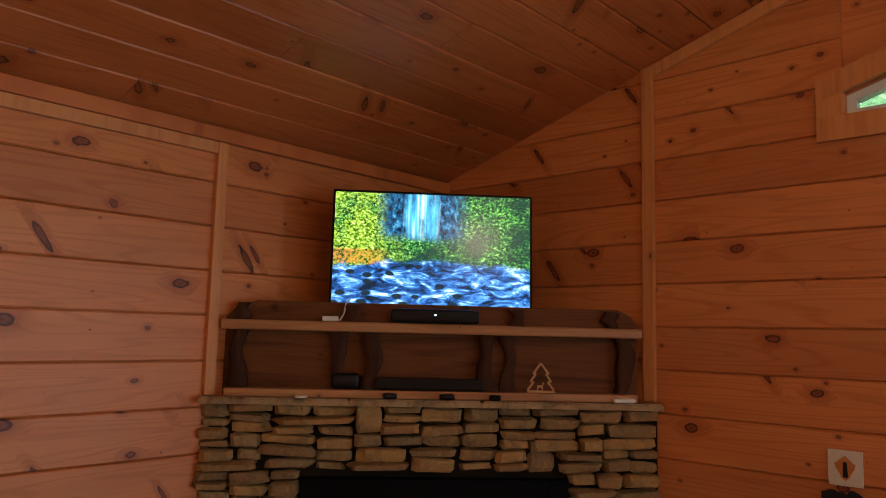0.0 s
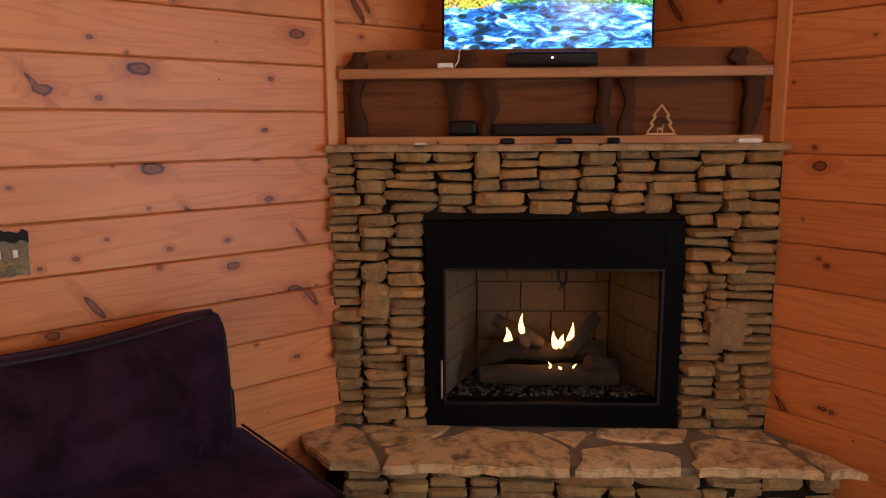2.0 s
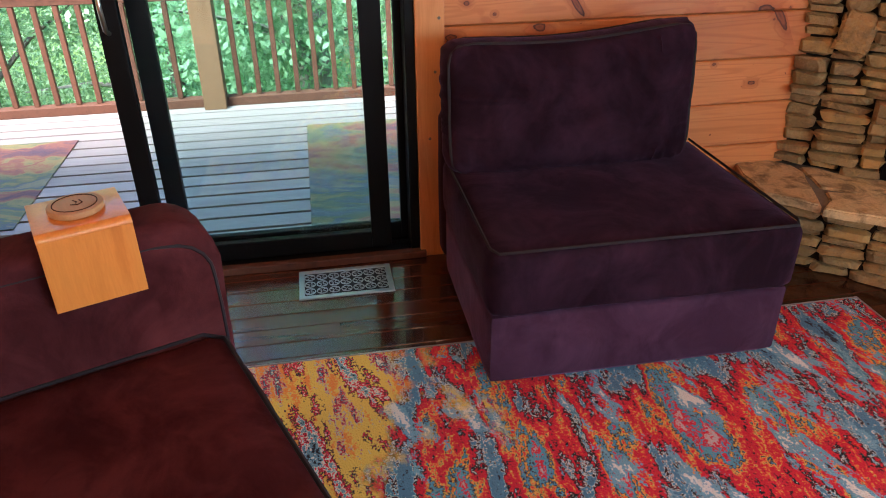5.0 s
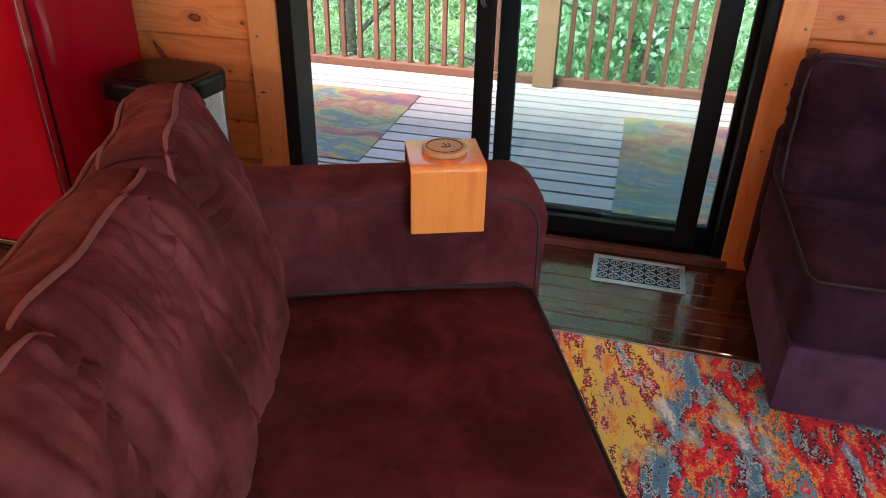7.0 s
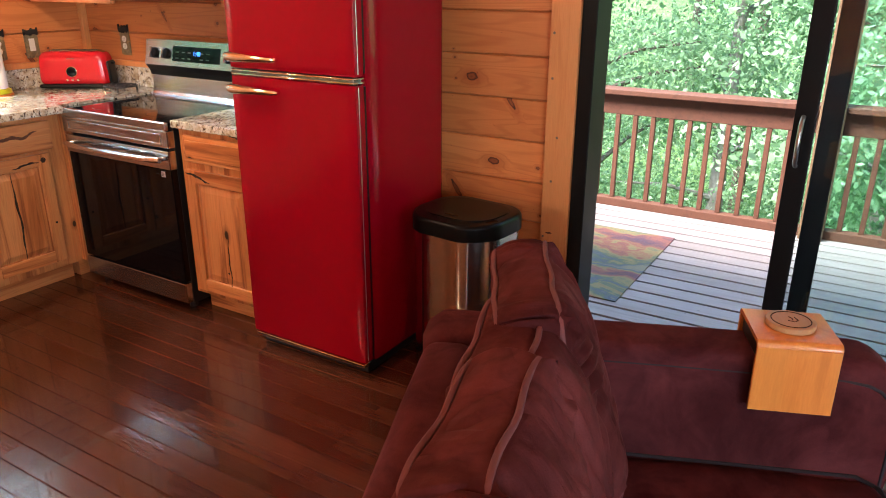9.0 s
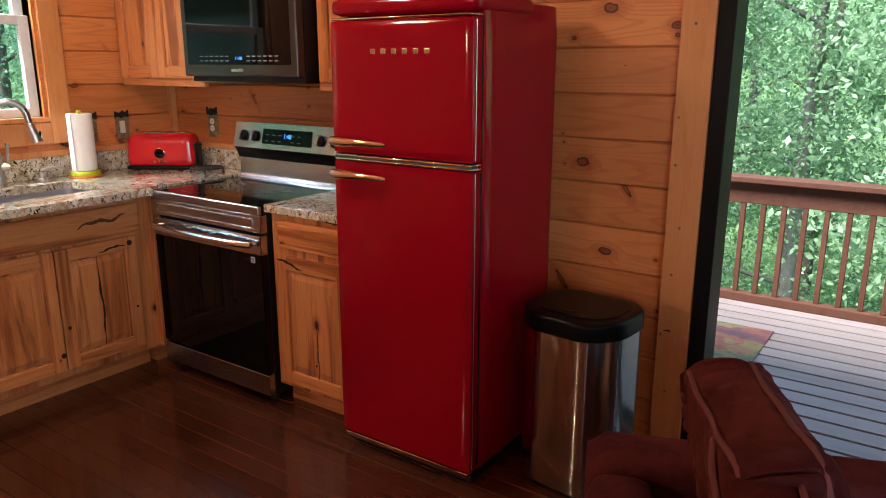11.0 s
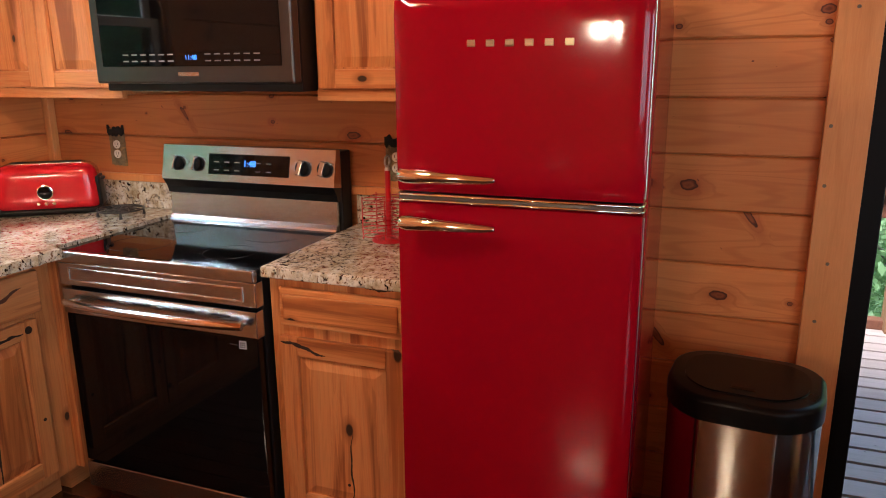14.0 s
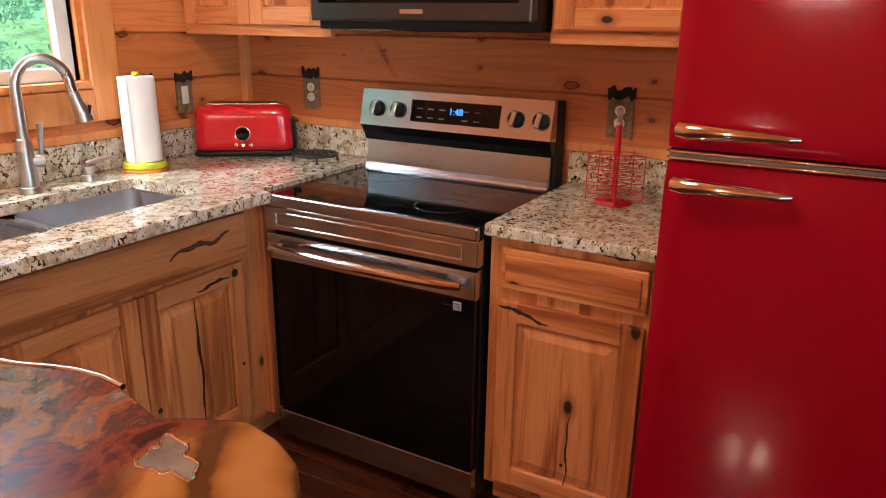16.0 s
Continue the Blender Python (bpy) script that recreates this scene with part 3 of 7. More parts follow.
def pane_material():
    n = Nodes("window_glass")
    n.bsdf.inputs["Transmission Weight"].default_value = 1.0
    n.bsdf.inputs["IOR"].default_value = 1.45
    return n.finish((0.82, 0.96, 0.95), 0.0)


GLASS = pane_material()


# ---- the large structure ----
WX, NY, SY, EX = -2.30, 1.93, -5.668, 3.6     # inner faces of the west, north, south and east walls
RIDGE = 0.65


def roof_z(x):
    return 2.44 + 0.31 * ((x if x < RIDGE else 2 * RIDGE - x) - WX)


ROW0, ROW = 0.015, 0.17
DOOR_Y0, DOOR_Y1, DOOR_TOP = -2.60, -0.83, 2.10
PLANKS = {}


def plank_mesh(length, width, depth=0.02, chamfer=0.006):
    """A board along x, its face at y = 0 towards -y, its lower edge at z = 0."""
    key = (round(length, 3), round(width, 3), depth)
    if key not in PLANKS:
        c = chamfer
        prof = [(0, c), (0, width - c), (c, width - 0.001), (depth, width - 0.001), (depth, 0.001), (c, 0.001)]
        bm = bmesh.new()
        a = [bm.verts.new((0.0008, y, z)) for y, z in prof]
        b = [bm.verts.new((length - 0.0008, y, z)) for y, z in prof]
        bm.faces.new(a)
        bm.faces.new(b[::-1])
        for i in range(6):
            k = (i + 1) % 6
            bm.faces.new((a[k], a[i], b[i], b[k]))
        bmesh.ops.recalc_face_normals(bm, faces=bm.faces[:])
        PLANKS[key] = mesh_of(bm, "plank")
    return PLANKS[key]


def clad(wall, place, runs, z_top, material, rng, longest=3.4):
    """Boards on a wall: place(s, z) is the pose of a board that starts at s; runs(z0, z1) gives the stretches of a course."""
    z = ROW0
    while z < z_top - 0.02:
        h = min(ROW, z_top - z)
        for s0, s1 in runs(z, z + h):
            s = s0
            while s1 - s > 0.03:
                step = s1 - s
                if step > longest:
                    step = min(step - 0.5, rng.uniform(1.6, longest))
                me = plank_mesh(step, h)
                if not me.materials:
                    me.materials.append(material)
                obj("plank", me, None, wall, place(s, z))
                s += step
        z += ROW


rng = random.Random(5)
floor = obj("floor", box(WX - 0.16, EX + 0.16, SY - 0.16, NY + 0.16, -0.20, -0.012), MORTAR, kind="structure", label="dark brown glossy hardwood strip floor", category="floor")

# west wall with the opening of the sliding door
bm = bmesh.new()
box(WX - 0.16, WX - 0.02, SY - 0.16, DOOR_Y0, -0.012, 2.44, bm=bm)
box(WX - 0.16, WX - 0.02, DOOR_Y1, NY + 0.16, -0.012, 2.44, bm=bm)
box(WX - 0.16, WX - 0.02, DOOR_Y0, DOOR_Y1, DOOR_TOP, 2.44, bm=bm)
wall_west = obj("wall_west", bm, PINE, kind="structure", label="wall of horizontal knotty pine boards with a sliding door", category="wall")

# north wall with a high window under the sloping ceiling
WN_X0, WN_X1, WN_Z0 = -0.43, 0.75, 2.45
NW = (0.90, 3.0, 0.35, 2.15)     # the wide window below it, never in view itself


def wn_top(x):
    return 2.53 + 0.31 * (x - WN_X0)


bm = bmesh.new()
y0, y1 = NY + 0.02, NY + 0.16
join(bm, prism([(WX - 0.16, -0.012), (WN_X0, -0.012), (WN_X0, roof_z(WN_X0)), (WX, roof_z(WX)), (WX - 0.16, roof_z(WX))], "y", y0, y1))
join(bm, prism([(WN_X0, -0.012), (WN_X1, -0.012), (WN_X1, WN_Z0), (WN_X0, WN_Z0)], "y", y0, y1))
join(bm, prism([(WN_X0, wn_top(WN_X0)), (RIDGE, wn_top(RIDGE)), (WN_X1, wn_top(RIDGE)), (WN_X1, roof_z(WN_X1)), (RIDGE, roof_z(RIDGE)), (WN_X0, roof_z(WN_X0))], "y", y0, y1))
join(bm, prism([(WN_X1, -0.012), (NW[0], -0.012), (NW[0], roof_z(NW[0])), (WN_X1, roof_z(WN_X1))], "y", y0, y1))
join(bm, prism([(NW[0], -0.012), (NW[1], -0.012), (NW[1], NW[2]), (NW[0], NW[2])], "y", y0, y1))
join(bm, prism([(NW[0], NW[3]), (NW[1], NW[3]), (NW[1], roof_z(NW[1])), (NW[0], roof_z(NW[0]))], "y", y0, y1))
join(bm, prism([(NW[1], -0.012), (EX + 0.16, -0.012), (EX + 0.16, roof_z(EX)), (EX, roof_z(EX)), (NW[1], roof_z(NW[1]))], "y", y0, y1))
wall_north = obj("wall_north", bm, PINE, kind="structure", label="gable wall of horizontal knotty pine boards", category="wall")

# south wall with the window over the sink
WS_X0, WS_X1, WS_Z0, WS_Z1 = -1.55, -0.70, 1.22, 2.16
bm = bmesh.new()
y0, y1 = SY - 0.16, SY - 0.02
join(bm, prism([(WX - 0.16, -0.012), (WS_X0, -0.012), (WS_X0, roof_z(WS_X0)), (WX, roof_z(WX)), (WX - 0.16, roof_z(WX))], "y", y0, y1))
join(bm, prism([(WS_X0, -0.012), (WS_X1, -0.012), (WS_X1, WS_Z0), (WS_X0, WS_Z0)], "y", y0, y1))
join(bm, prism([(WS_X0, WS_Z1), (WS_X1, WS_Z1), (WS_X1, roof_z(WS_X1)), (WS_X0, roof_z(WS_X0))], "y", y0, y1))
join(bm, prism([(WS_X1, -0.012), (EX + 0.16, -0.012), (EX + 0.16, roof_z(EX)), (EX, roof_z(EX)), (RIDGE, roof_z(RIDGE)), (WS_X1, roof_z(WS_X1))], "y", y0, y1))
wall_south = obj("wall_south", bm, PINE, kind="structure", label="kitchen wall of horizontal knotty pine boards with a window", category="wall")

# east wall, never in view; its wide window is added to let in fill daylight
bm = bmesh.new()
x0, x1 = EX + 0.02, EX + 0.16
edges = [SY - 0.16, -0.65, 1.35, NY + 0.16]
for i in range(3):
    if i == 1:
        box(x0, x1, edges[i], edges[i + 1], -0.012, 0.9, bm=bm)
        box(x0, x1, edges[i], edges[i + 1], 2.2, 2.44, bm=bm)
    else:
        box(x0, x1, edges[i], edges[i + 1], -0.012, 2.44, bm=bm)
wall_east = obj("wall_east", bm, PINE, kind="structure", label="plain pine wall with one wide added window opening", category="wall")

# sloping board ceiling, in one mesh
bm = bmesh.new()
slope = math.atan(0.31)
for sgn in (1, -1):
    run = (RIDGE - WX) / math.cos(slope) + 0.02
    k = 0
    while k * 0.165 < run:
        w = min(0.165, run - k * 0.165)
        s = SY - 0.16
        while s < NY + 0.16:
            e = min(s + rng.uniform(1.8, 3.6), NY + 0.16)
            if NY + 0.16 - e < 0.4:
                e = NY + 0.16
            c = 0.006
            prof = [(0, c), (0, w - c), (c, w - 0.001), (0.02, w - 0.001), (0.02, 0.001), (c, 0.001)]
            ca, sa = math.cos(slope), math.sin(slope)
            rings = []
            for yy in (s + 0.001, e - 0.001):
                ring = []
                for d, q in prof:
                    r = k * 0.165 + q
                    xx, zz = WX + r * ca - d * sa, 2.44 + r * sa + d * ca
                    ring.append(bm.verts.new((xx if sgn > 0 else 2 * RIDGE - xx, yy, zz)))
                rings.append(ring)
            a, b = rings
            bm.faces.new(a)
            bm.faces.new(b[::-1])
            for i in range(6):
                j = (i + 1) % 6
                bm.faces.new((a[j], a[i], b[i], b[j]))
            s = e
        k += 1
bmesh.ops.recalc_face_normals(bm, faces=bm.faces[:])
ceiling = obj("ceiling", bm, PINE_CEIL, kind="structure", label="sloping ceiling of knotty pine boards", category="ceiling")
roof = obj("roof", join(prism([(WX - 0.7, 2.255), (RIDGE, roof_z(RIDGE) + 0.035), (RIDGE, roof_z(RIDGE) + 0.20), (WX - 0.7, 2.42)], "y", SY - 0.7, NY + 0.7),
                        prism([(RIDGE, roof_z(RIDGE) + 0.035), (2 * RIDGE - WX + 0.7, 2.255), (2 * RIDGE - WX + 0.7, 2.42), (RIDGE, roof_z(RIDGE) + 0.20)], "y", SY - 0.7, NY + 0.7)),
           plain("roof_metal", (0.10, 0.07, 0.06), 0.5), kind="structure", label="brown metal gable roof", category="roof")


def trim(name, bm, label="light pine trim board"):
    return obj(name, bm, PINE_TRIM, kind="structure", label=label, category="trim")


# trims of the walls
trim("trim", box(WX, WX + 0.022, 0.616, 0.660, 1.42, 2.381, 0.003))
trim("trim", box(WX, WX + 0.020, DOOR_Y1 + 0.1, 0.616, 2.335, 2.381, 0.003))
# added filler in the ceiling's darker pine, covers the pale wall strip
obj("trim", box(WX, WX + 0.03, DOOR_Y1 + 0.1, NY, 2.382, 2.437, 0.003), PINE_CEIL, kind="structure", label="added filler board in dark ceiling pine", category="trim")
trim("trim", box(-1.185, -1.135, NY - 0.022, NY, 1.42, 2.79, 0.003))
trim("trim", move(box(0, 2.1, NY - 0.02, NY, -0.055, -0.003, 0.003), pose(-1.16, 0, roof_z(-1.16), 0, -math.degrees(slope), 0)))
trim("trim", box(WX, WX + 0.035, SY, SY + 0.035, 1.03, 2.42, 0.004), "corner post of light pine")
trim("trim", box(WX, WX + 0.02, SY + 0.036, -3.75, 1.022, 1.052, 0.003), "thin pine rail over the splashback")
trim("trim", box(WX + 0.036, 0.4, SY, SY + 0.02, 1.022, 1.052, 0.003), "thin pine rail over the splashback")

# ---- sliding door and windows ----
def pane(x0, x1, y0, y1, z0, z1, parent):
    ob = part("pane", box(x0, x1, y0, y1, z0, z1), GLASS, parent)
    ob.visible_shadow = False
    return ob


door = tagged(thing("door_1", pose(0, 0, 0), "black framed sliding glass door to the deck", "door"), kind="structure")
# outer frame
part("door_frame", box(WX - 0.15, WX + 0.004, DOOR_Y0, DOOR_Y0 + 0.06, 0.0, DOOR_TOP, 0.004), BLACK_DOOR, door)
part("door_frame", box(WX - 0.15, WX + 0.004, DOOR_Y1 - 0.034, DOOR_Y1, 0.0, DOOR_TOP, 0.004), BLACK_DOOR, door)
part("door_frame", box(WX - 0.15, WX + 0.004, DOOR_Y0 + 0.06, DOOR_Y1 - 0.034, DOOR_TOP - 0.06, DOOR_TOP, 0.004), BLACK_DOOR, door)
part("threshold", box(WX - 0.15, WX + 0.0, DOOR_Y0 + 0.06, DOOR_Y1 - 0.034, 0.0, 0.028, 0.004), BLACK_DOOR, door, "black aluminium threshold")
part("sill_board", box(WX - 0.002, WX + 0.035, DOOR_Y0 - 0.02, DOOR_Y1 + 0.02, 0.001, 0.03, 0.004), RAILWOOD, door, "red-brown stained wooden sill")
for k in range(3):
    part("track", box(WX - 0.13 + 0.035 * k, WX - 0.122 + 0.035 * k, DOOR_Y0 + 0.06, DOOR_Y1 - 0.034, 0.026, 0.040), BLACK_DOOR, door)


def leaf(name, xa, ya, yb, label, w=0.075):
    """One glazed leaf: stiles, rails and its pane."""
    lf = part(name, box(xa, xa + 0.036, ya, ya + 0.068, 0.036, DOOR_TOP - 0.062, 0.003), BLACK_DOOR, door, label)
    part("stile", box(xa, xa + 0.036, yb - w, yb, 0.036, DOOR_TOP - 0.062, 0.003), BLACK_DOOR, lf)
    part("rail", box(xa, xa + 0.036, ya + 0.068, yb - w, 0.036, 0.105, 0.003), BLACK_DOOR, lf)
    part("rail", box(xa, xa + 0.036, ya + 0.068, yb - w, DOOR_TOP - 0.135, DOOR_TOP - 0.062, 0.003), BLACK_DOOR, lf)
    pane(xa + 0.014, xa + 0.020, ya + 0.068, yb - w, 0.105, DOOR_TOP - 0.135, lf)
    return lf


fixed = leaf("fixed_leaf", WX - 0.125, -1.752, DOOR_Y1 - 0.030, "fixed glazed leaf in a black frame", 0.030)
slide = leaf("sliding_leaf", WX - 0.058, -1.829, -0.938, "sliding glazed leaf, pushed open")
handle = tube([(WX - 0.022, -1.80, 1.06), (WX + 0.012, -1.80, 1.045), (WX + 0.026, -1.80, 0.975), (WX + 0.012, -1.80, 0.905), (WX - 0.022, -1.80, 0.89)], 0.008)
part("door_handle", handle, NICKEL, slide, "curved metal pull handle", soft=50)
# light casing round the door
trim("trim", box(WX, WX + 0.022, DOOR_Y0 - 0.118, DOOR_Y0, 0.0, DOOR_TOP + 0.1, 0.003), "wide pine casing board beside the sliding door")
trim("trim", box(WX, WX + 0.022, DOOR_Y1, DOOR_Y1 + 0.1, 0.0, DOOR_TOP + 0.1, 0.003), "wide pine casing board beside the sliding door")
trim("trim", box(WX, WX + 0.022, DOOR_Y0, DOOR_Y1, DOOR_TOP, DOOR_TOP + 0.1, 0.003), "pine casing board over the sliding door")
SCREW = plain("screw_head", (0.20, 0.16, 0.12), 0.4, 0.8)
for yy in (DOOR_Y0 - 0.085, DOOR_Y1 + 0.062):
    for zz in (0.25, 0.48, 0.72, 0.90, 1.13, 1.30, 1.62, 1.9):
        part("screw", cyl(0.0055, 0.0045, 0, 0.002, 10, m=pose(WX + 0.0225, yy + 0.02 * math.sin(zz * 9), zz, 0, 90, 0)), SCREW, door)

# window over the sink
win = tagged(thing("window_1", pose(0, 0, 0), "double-hung window with a pine frame over the sink", "window"), kind="structure")
for a, b, c, d in ((WS_X0 - 0.045, WS_X0, WS_Z0, WS_Z1), (WS_X1, WS_X1 + 0.045, WS_Z0, WS_Z1)):
    part("jamb", box(min(a, b), max(a, b), SY - 0.155, SY - 0.002, c, d, 0.003), PINE_TRIM, win)
part("window_sill", box(WS_X0 - 0.05, WS_X1 + 0.05, SY - 0.155, SY + 0.012, WS_Z0 - 0.025, WS_Z0, 0.004), PINE_TRIM, win, "pine window sill")
part("casing", box(WS_X0 - 0.125, WS_X0 - 0.018, SY, SY + 0.02, 1.085, WS_Z1 + 0.1, 0.003), PINE_TRIM, win)
part("casing", box(WS_X1 + 0.018, WS_X1 + 0.125, SY, SY + 0.02, 1.085, WS_Z1 + 0.1, 0.003), PINE_TRIM, win)
part("casing", box(WS_X0 - 0.018, WS_X1 + 0.018, SY, SY + 0.02, 1.085, WS_Z0 - 0.028, 0.003), PINE_TRIM, win)
part("casing", box(WS_X0 - 0.018, WS_X1 + 0.018, SY, SY + 0.02, WS_Z1, WS_Z1 + 0.1, 0.003), PINE_TRIM, win)
VINYL = plain("white_vinyl", (0.72, 0.72, 0.70), 0.4, bump=0.0)
mid = (WS_Z0 + WS_Z1) / 2
for zz0, zz1, yy in ((WS_Z0, mid + 0.02, SY - 0.075), (mid - 0.02, WS_Z1, SY - 0.115)):
    sash = part("window_frame", box(WS_X0, WS_X0 + 0.05, yy, yy + 0.035, zz0, zz1, 0.004), VINYL, win, "white sash frame")
    part("stile", box(WS_X1 - 0.05, WS_X1, yy, yy + 0.035, zz0, zz1, 0.004), VINYL, sash)
    part("rail", box(WS_X0 + 0.05, WS_X1 - 0.05, yy, yy + 0.035, zz0, zz0 + 0.045, 0.004), VINYL, sash)
    part("rail", box(WS_X0 + 0.05, WS_X1 - 0.05, yy, yy + 0.035, zz1 - 0.045, zz1, 0.004), VINYL, sash)
    pane(WS_X0 + 0.05, WS_X1 - 0.05, yy + 0.014, yy + 0.020, zz0 + 0.045, zz1 - 0.045, sash)

# high window of the gable
gw = tagged(thing("window_2", pose(0, 0, 0), "small sloped-top window high in the gable, pine frame", "window"), kind="structure")
t = 0.085
part("casing", prism([(WN_X0 - t, WN_Z0 - t), (WN_X1 + t, WN_Z0 - t), (WN_X1 + t, WN_Z0), (WN_X0 - t, WN_Z0)], "y", NY - 0.022, NY), PINE_TRIM, gw)
part("casing", prism([(WN_X0 - t, WN_Z0), (WN_X0, WN_Z0), (WN_X0, wn_top(WN_X0)), (WN_X0 - t, wn_top(WN_X0 - t))], "y", NY - 0.022, NY), PINE_TRIM, gw)
part("casing", prism([(WN_X0 - t, wn_top(WN_X0 - t)), (RIDGE, wn_top(RIDGE)), (RIDGE, wn_top(RIDGE) + t), (WN_X0 - t, wn_top(WN_X0 - t) + t)], "y", NY - 0.022, NY), PINE_TRIM, gw)
part("casing", prism([(RIDGE, WN_Z0), (WN_X1 + t, WN_Z0), (WN_X1 + t, wn_top(RIDGE) + t), (RIDGE, wn_top(RIDGE) + t)], "y", NY - 0.024, NY - 0.001), PINE_TRIM, gw)
for poly in ([(WN_X0, WN_Z0), (RIDGE, WN_Z0), (RIDGE, WN_Z0 + 0.03), (WN_X0, WN_Z0 + 0.03)], [(WN_X0, WN_Z0 + 0.03), (WN_X0 + 0.03, WN_Z0 + 0.03), (WN_X0 + 0.03, wn_top(WN_X0 + 0.03) - 0.03), (WN_X0, wn_top(WN_X0) - 0.03)], [(WN_X0, wn_top(WN_X0) - 0.03), (RIDGE, wn_top(RIDGE) - 0.03), (RIDGE, wn_top(RIDGE)), (WN_X0, wn_top(WN_X0))]):
    part("window_frame", prism(poly, "y", NY + 0.04, NY + 0.09), VINYL, gw)
gp = part("pane", prism([(WN_X0 + 0.03, WN_Z0 + 0.03), (RIDGE, WN_Z0 + 0.03), (RIDGE, wn_top(RIDGE) - 0.03), (WN_X0 + 0.03, wn_top(WN_X0 + 0.03) - 0.03)], "y", NY + 0.06, NY + 0.066), GLASS, gw)
gp.visible_shadow = False

# wide window of the north wall
nwin = tagged(thing("window_3", pose(0, 0, 0), "wide fixed window with a pine frame in the gable wall", "window"), kind="structure")
for a, b, c, d in ((NW[0] - 0.09, NW[0], NW[2] - 0.09, NW[3] + 0.09), (NW[1], NW[1] + 0.09, NW[2] - 0.09, NW[3] + 0.09), (NW[0], NW[1], NW[3], NW[3] + 0.09), (NW[0], NW[1], NW[2] - 0.09, NW[2])):
    part("casing", box(a, b, NY - 0.022, NY, c, d, 0.003), PINE_TRIM, nwin)
for a, b, c, d in ((NW[0], NW[0] + 0.05, NW[2], NW[3]), (NW[1] - 0.05, NW[1], NW[2], NW[3]), (NW[0] + 0.05, NW[1] - 0.05, NW[3] - 0.05, NW[3]), (NW[0] + 0.05, NW[1] - 0.05, NW[2], NW[2] + 0.05)):
    part("window_frame", box(a, b, NY + 0.04, NY + 0.09, c, d, 0.003), VINYL, nwin)
pane(NW[0] + 0.05, NW[1] - 0.05, NY + 0.062, NY + 0.068, NW[2] + 0.05, NW[3] - 0.05, nwin)

# ---- living room ----
FP = pose(-1.697, 1.263, 0, 0, 0, 47.5)      # fireplace: x along its face, -y into the room
HEARTH = 0.277


def stone_mesh(seed):
    r = random.Random(seed)
    bm = bmesh.new()
    bmesh.ops.create_cube(bm, size=1)
    for v in bm.verts:
        v.co += Vector((r.uniform(-0.10, 0.04) * (1 if v.co.x > 0 else -1), 0, r.uniform(-0.16, 0.04) * (1 if v.co.z > 0 else -1)))
    bmesh.ops.bevel(bm, geom=bm.edges[:], offset=0.14, segments=1, affect="EDGES")
    for v in bm.verts:
        v.co += Vector((r.uniform(-0.045, 0.045), r.uniform(-0.08, 0.08), r.uniform(-0.075, 0.075)))
    bmesh.ops.triangulate(bm, faces=[f for f in bm.faces if len(f.verts) > 4])
    me = mesh_of(bm, "stone")
    me.materials.append(STONE)
    return smooth(me, 34)


STONES = [stone_mesh(k) for k in range(22)]
rs = random.Random(3)


def courses(parent, u0, u1, z0, z1, face, lo=0.030, hi=0.054, wlo=0.085, whi=0.21, depth=0.09):
    """Stacked stones on a face at y = face, between u0 and u1: each one is set in the lowest gap, so that the courses break."""
    cells = max(1, round((u1 - u0) / 0.01))
    cell = (u1 - u0) / cells
    top = [z0] * cells
    while min(top) < z1 - 0.004:
        low = min(top)
        i = next(k for k in range(cells) if top[k] < low + 0.006)
        j = i
        while j < cells and top[j] < low + 0.006:
            j += 1
        gap = (j - i) * cell
        w = rs.uniform(wlo, whi)
        if gap - w < wlo * 0.85:
            w = gap
        h = 0.011 * round(rs.uniform(lo, hi) / 0.011)
        if w < 0.12 and rs.random() < 0.07:
            h = 0.011 * round(rs.uniform(hi, hi * 1.7) / 0.011)
        sides = [top[k] for k in (i - 1, j) if 0 <= k < cells]
        if w < wlo * 0.85 and sides:
            h = max(0.02, min(sides) - low)
        if z1 - low - h < 0.028:
            h = z1 - low
        d = depth * rs.uniform(0.85, 1.2)
        m = Matrix.Translation((u0 + i * cell + w / 2, face + depth / 2 - (d - depth) / 2 + rs.uniform(-0.028, 0.014), low + h / 2)) @ pose(0, 0, 0, 0, rs.uniform(-3, 3), rs.uniform(-7, 7)) @ Matrix.Diagonal((w + 0.001, d, h, 1))
        obj("stone", STONES[rs.randrange(22)], None, parent, m)
        for k in range(i, min(cells, i + max(1, round(w / cell)))):
            top[k] = low + h


fireplace = thing("stone_fireplace", FP, "corner gas fireplace faced with stacked brown fieldstone", "fireplace")
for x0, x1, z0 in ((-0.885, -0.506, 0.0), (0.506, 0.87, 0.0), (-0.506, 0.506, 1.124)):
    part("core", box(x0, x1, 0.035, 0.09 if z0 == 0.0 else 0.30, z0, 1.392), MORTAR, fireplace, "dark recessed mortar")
courses(fireplace, -0.885, -0.508, HEARTH, 1.15, 0.0)
courses(fireplace, 0.508, 0.868, HEARTH, 1.15, 0.0)
courses(fireplace, -0.885, 0.868, 1.15, 1.392, 0.0, 0.032, 0.056, 0.10, 0.23)
for u, z, sx, sz in ((-0.70, 0.80, 0.13, 0.19), (0.69, 0.70, 0.15, 0.18)):
    obj("stone", STONES[int(10 * abs(u)) % 14], None, fireplace, Matrix.Translation((u, 0.022, z)) @ pose(0, 0, 0, 0, 8, 0) @ Matrix.Diagonal((sx, 0.10, sz, 1)))


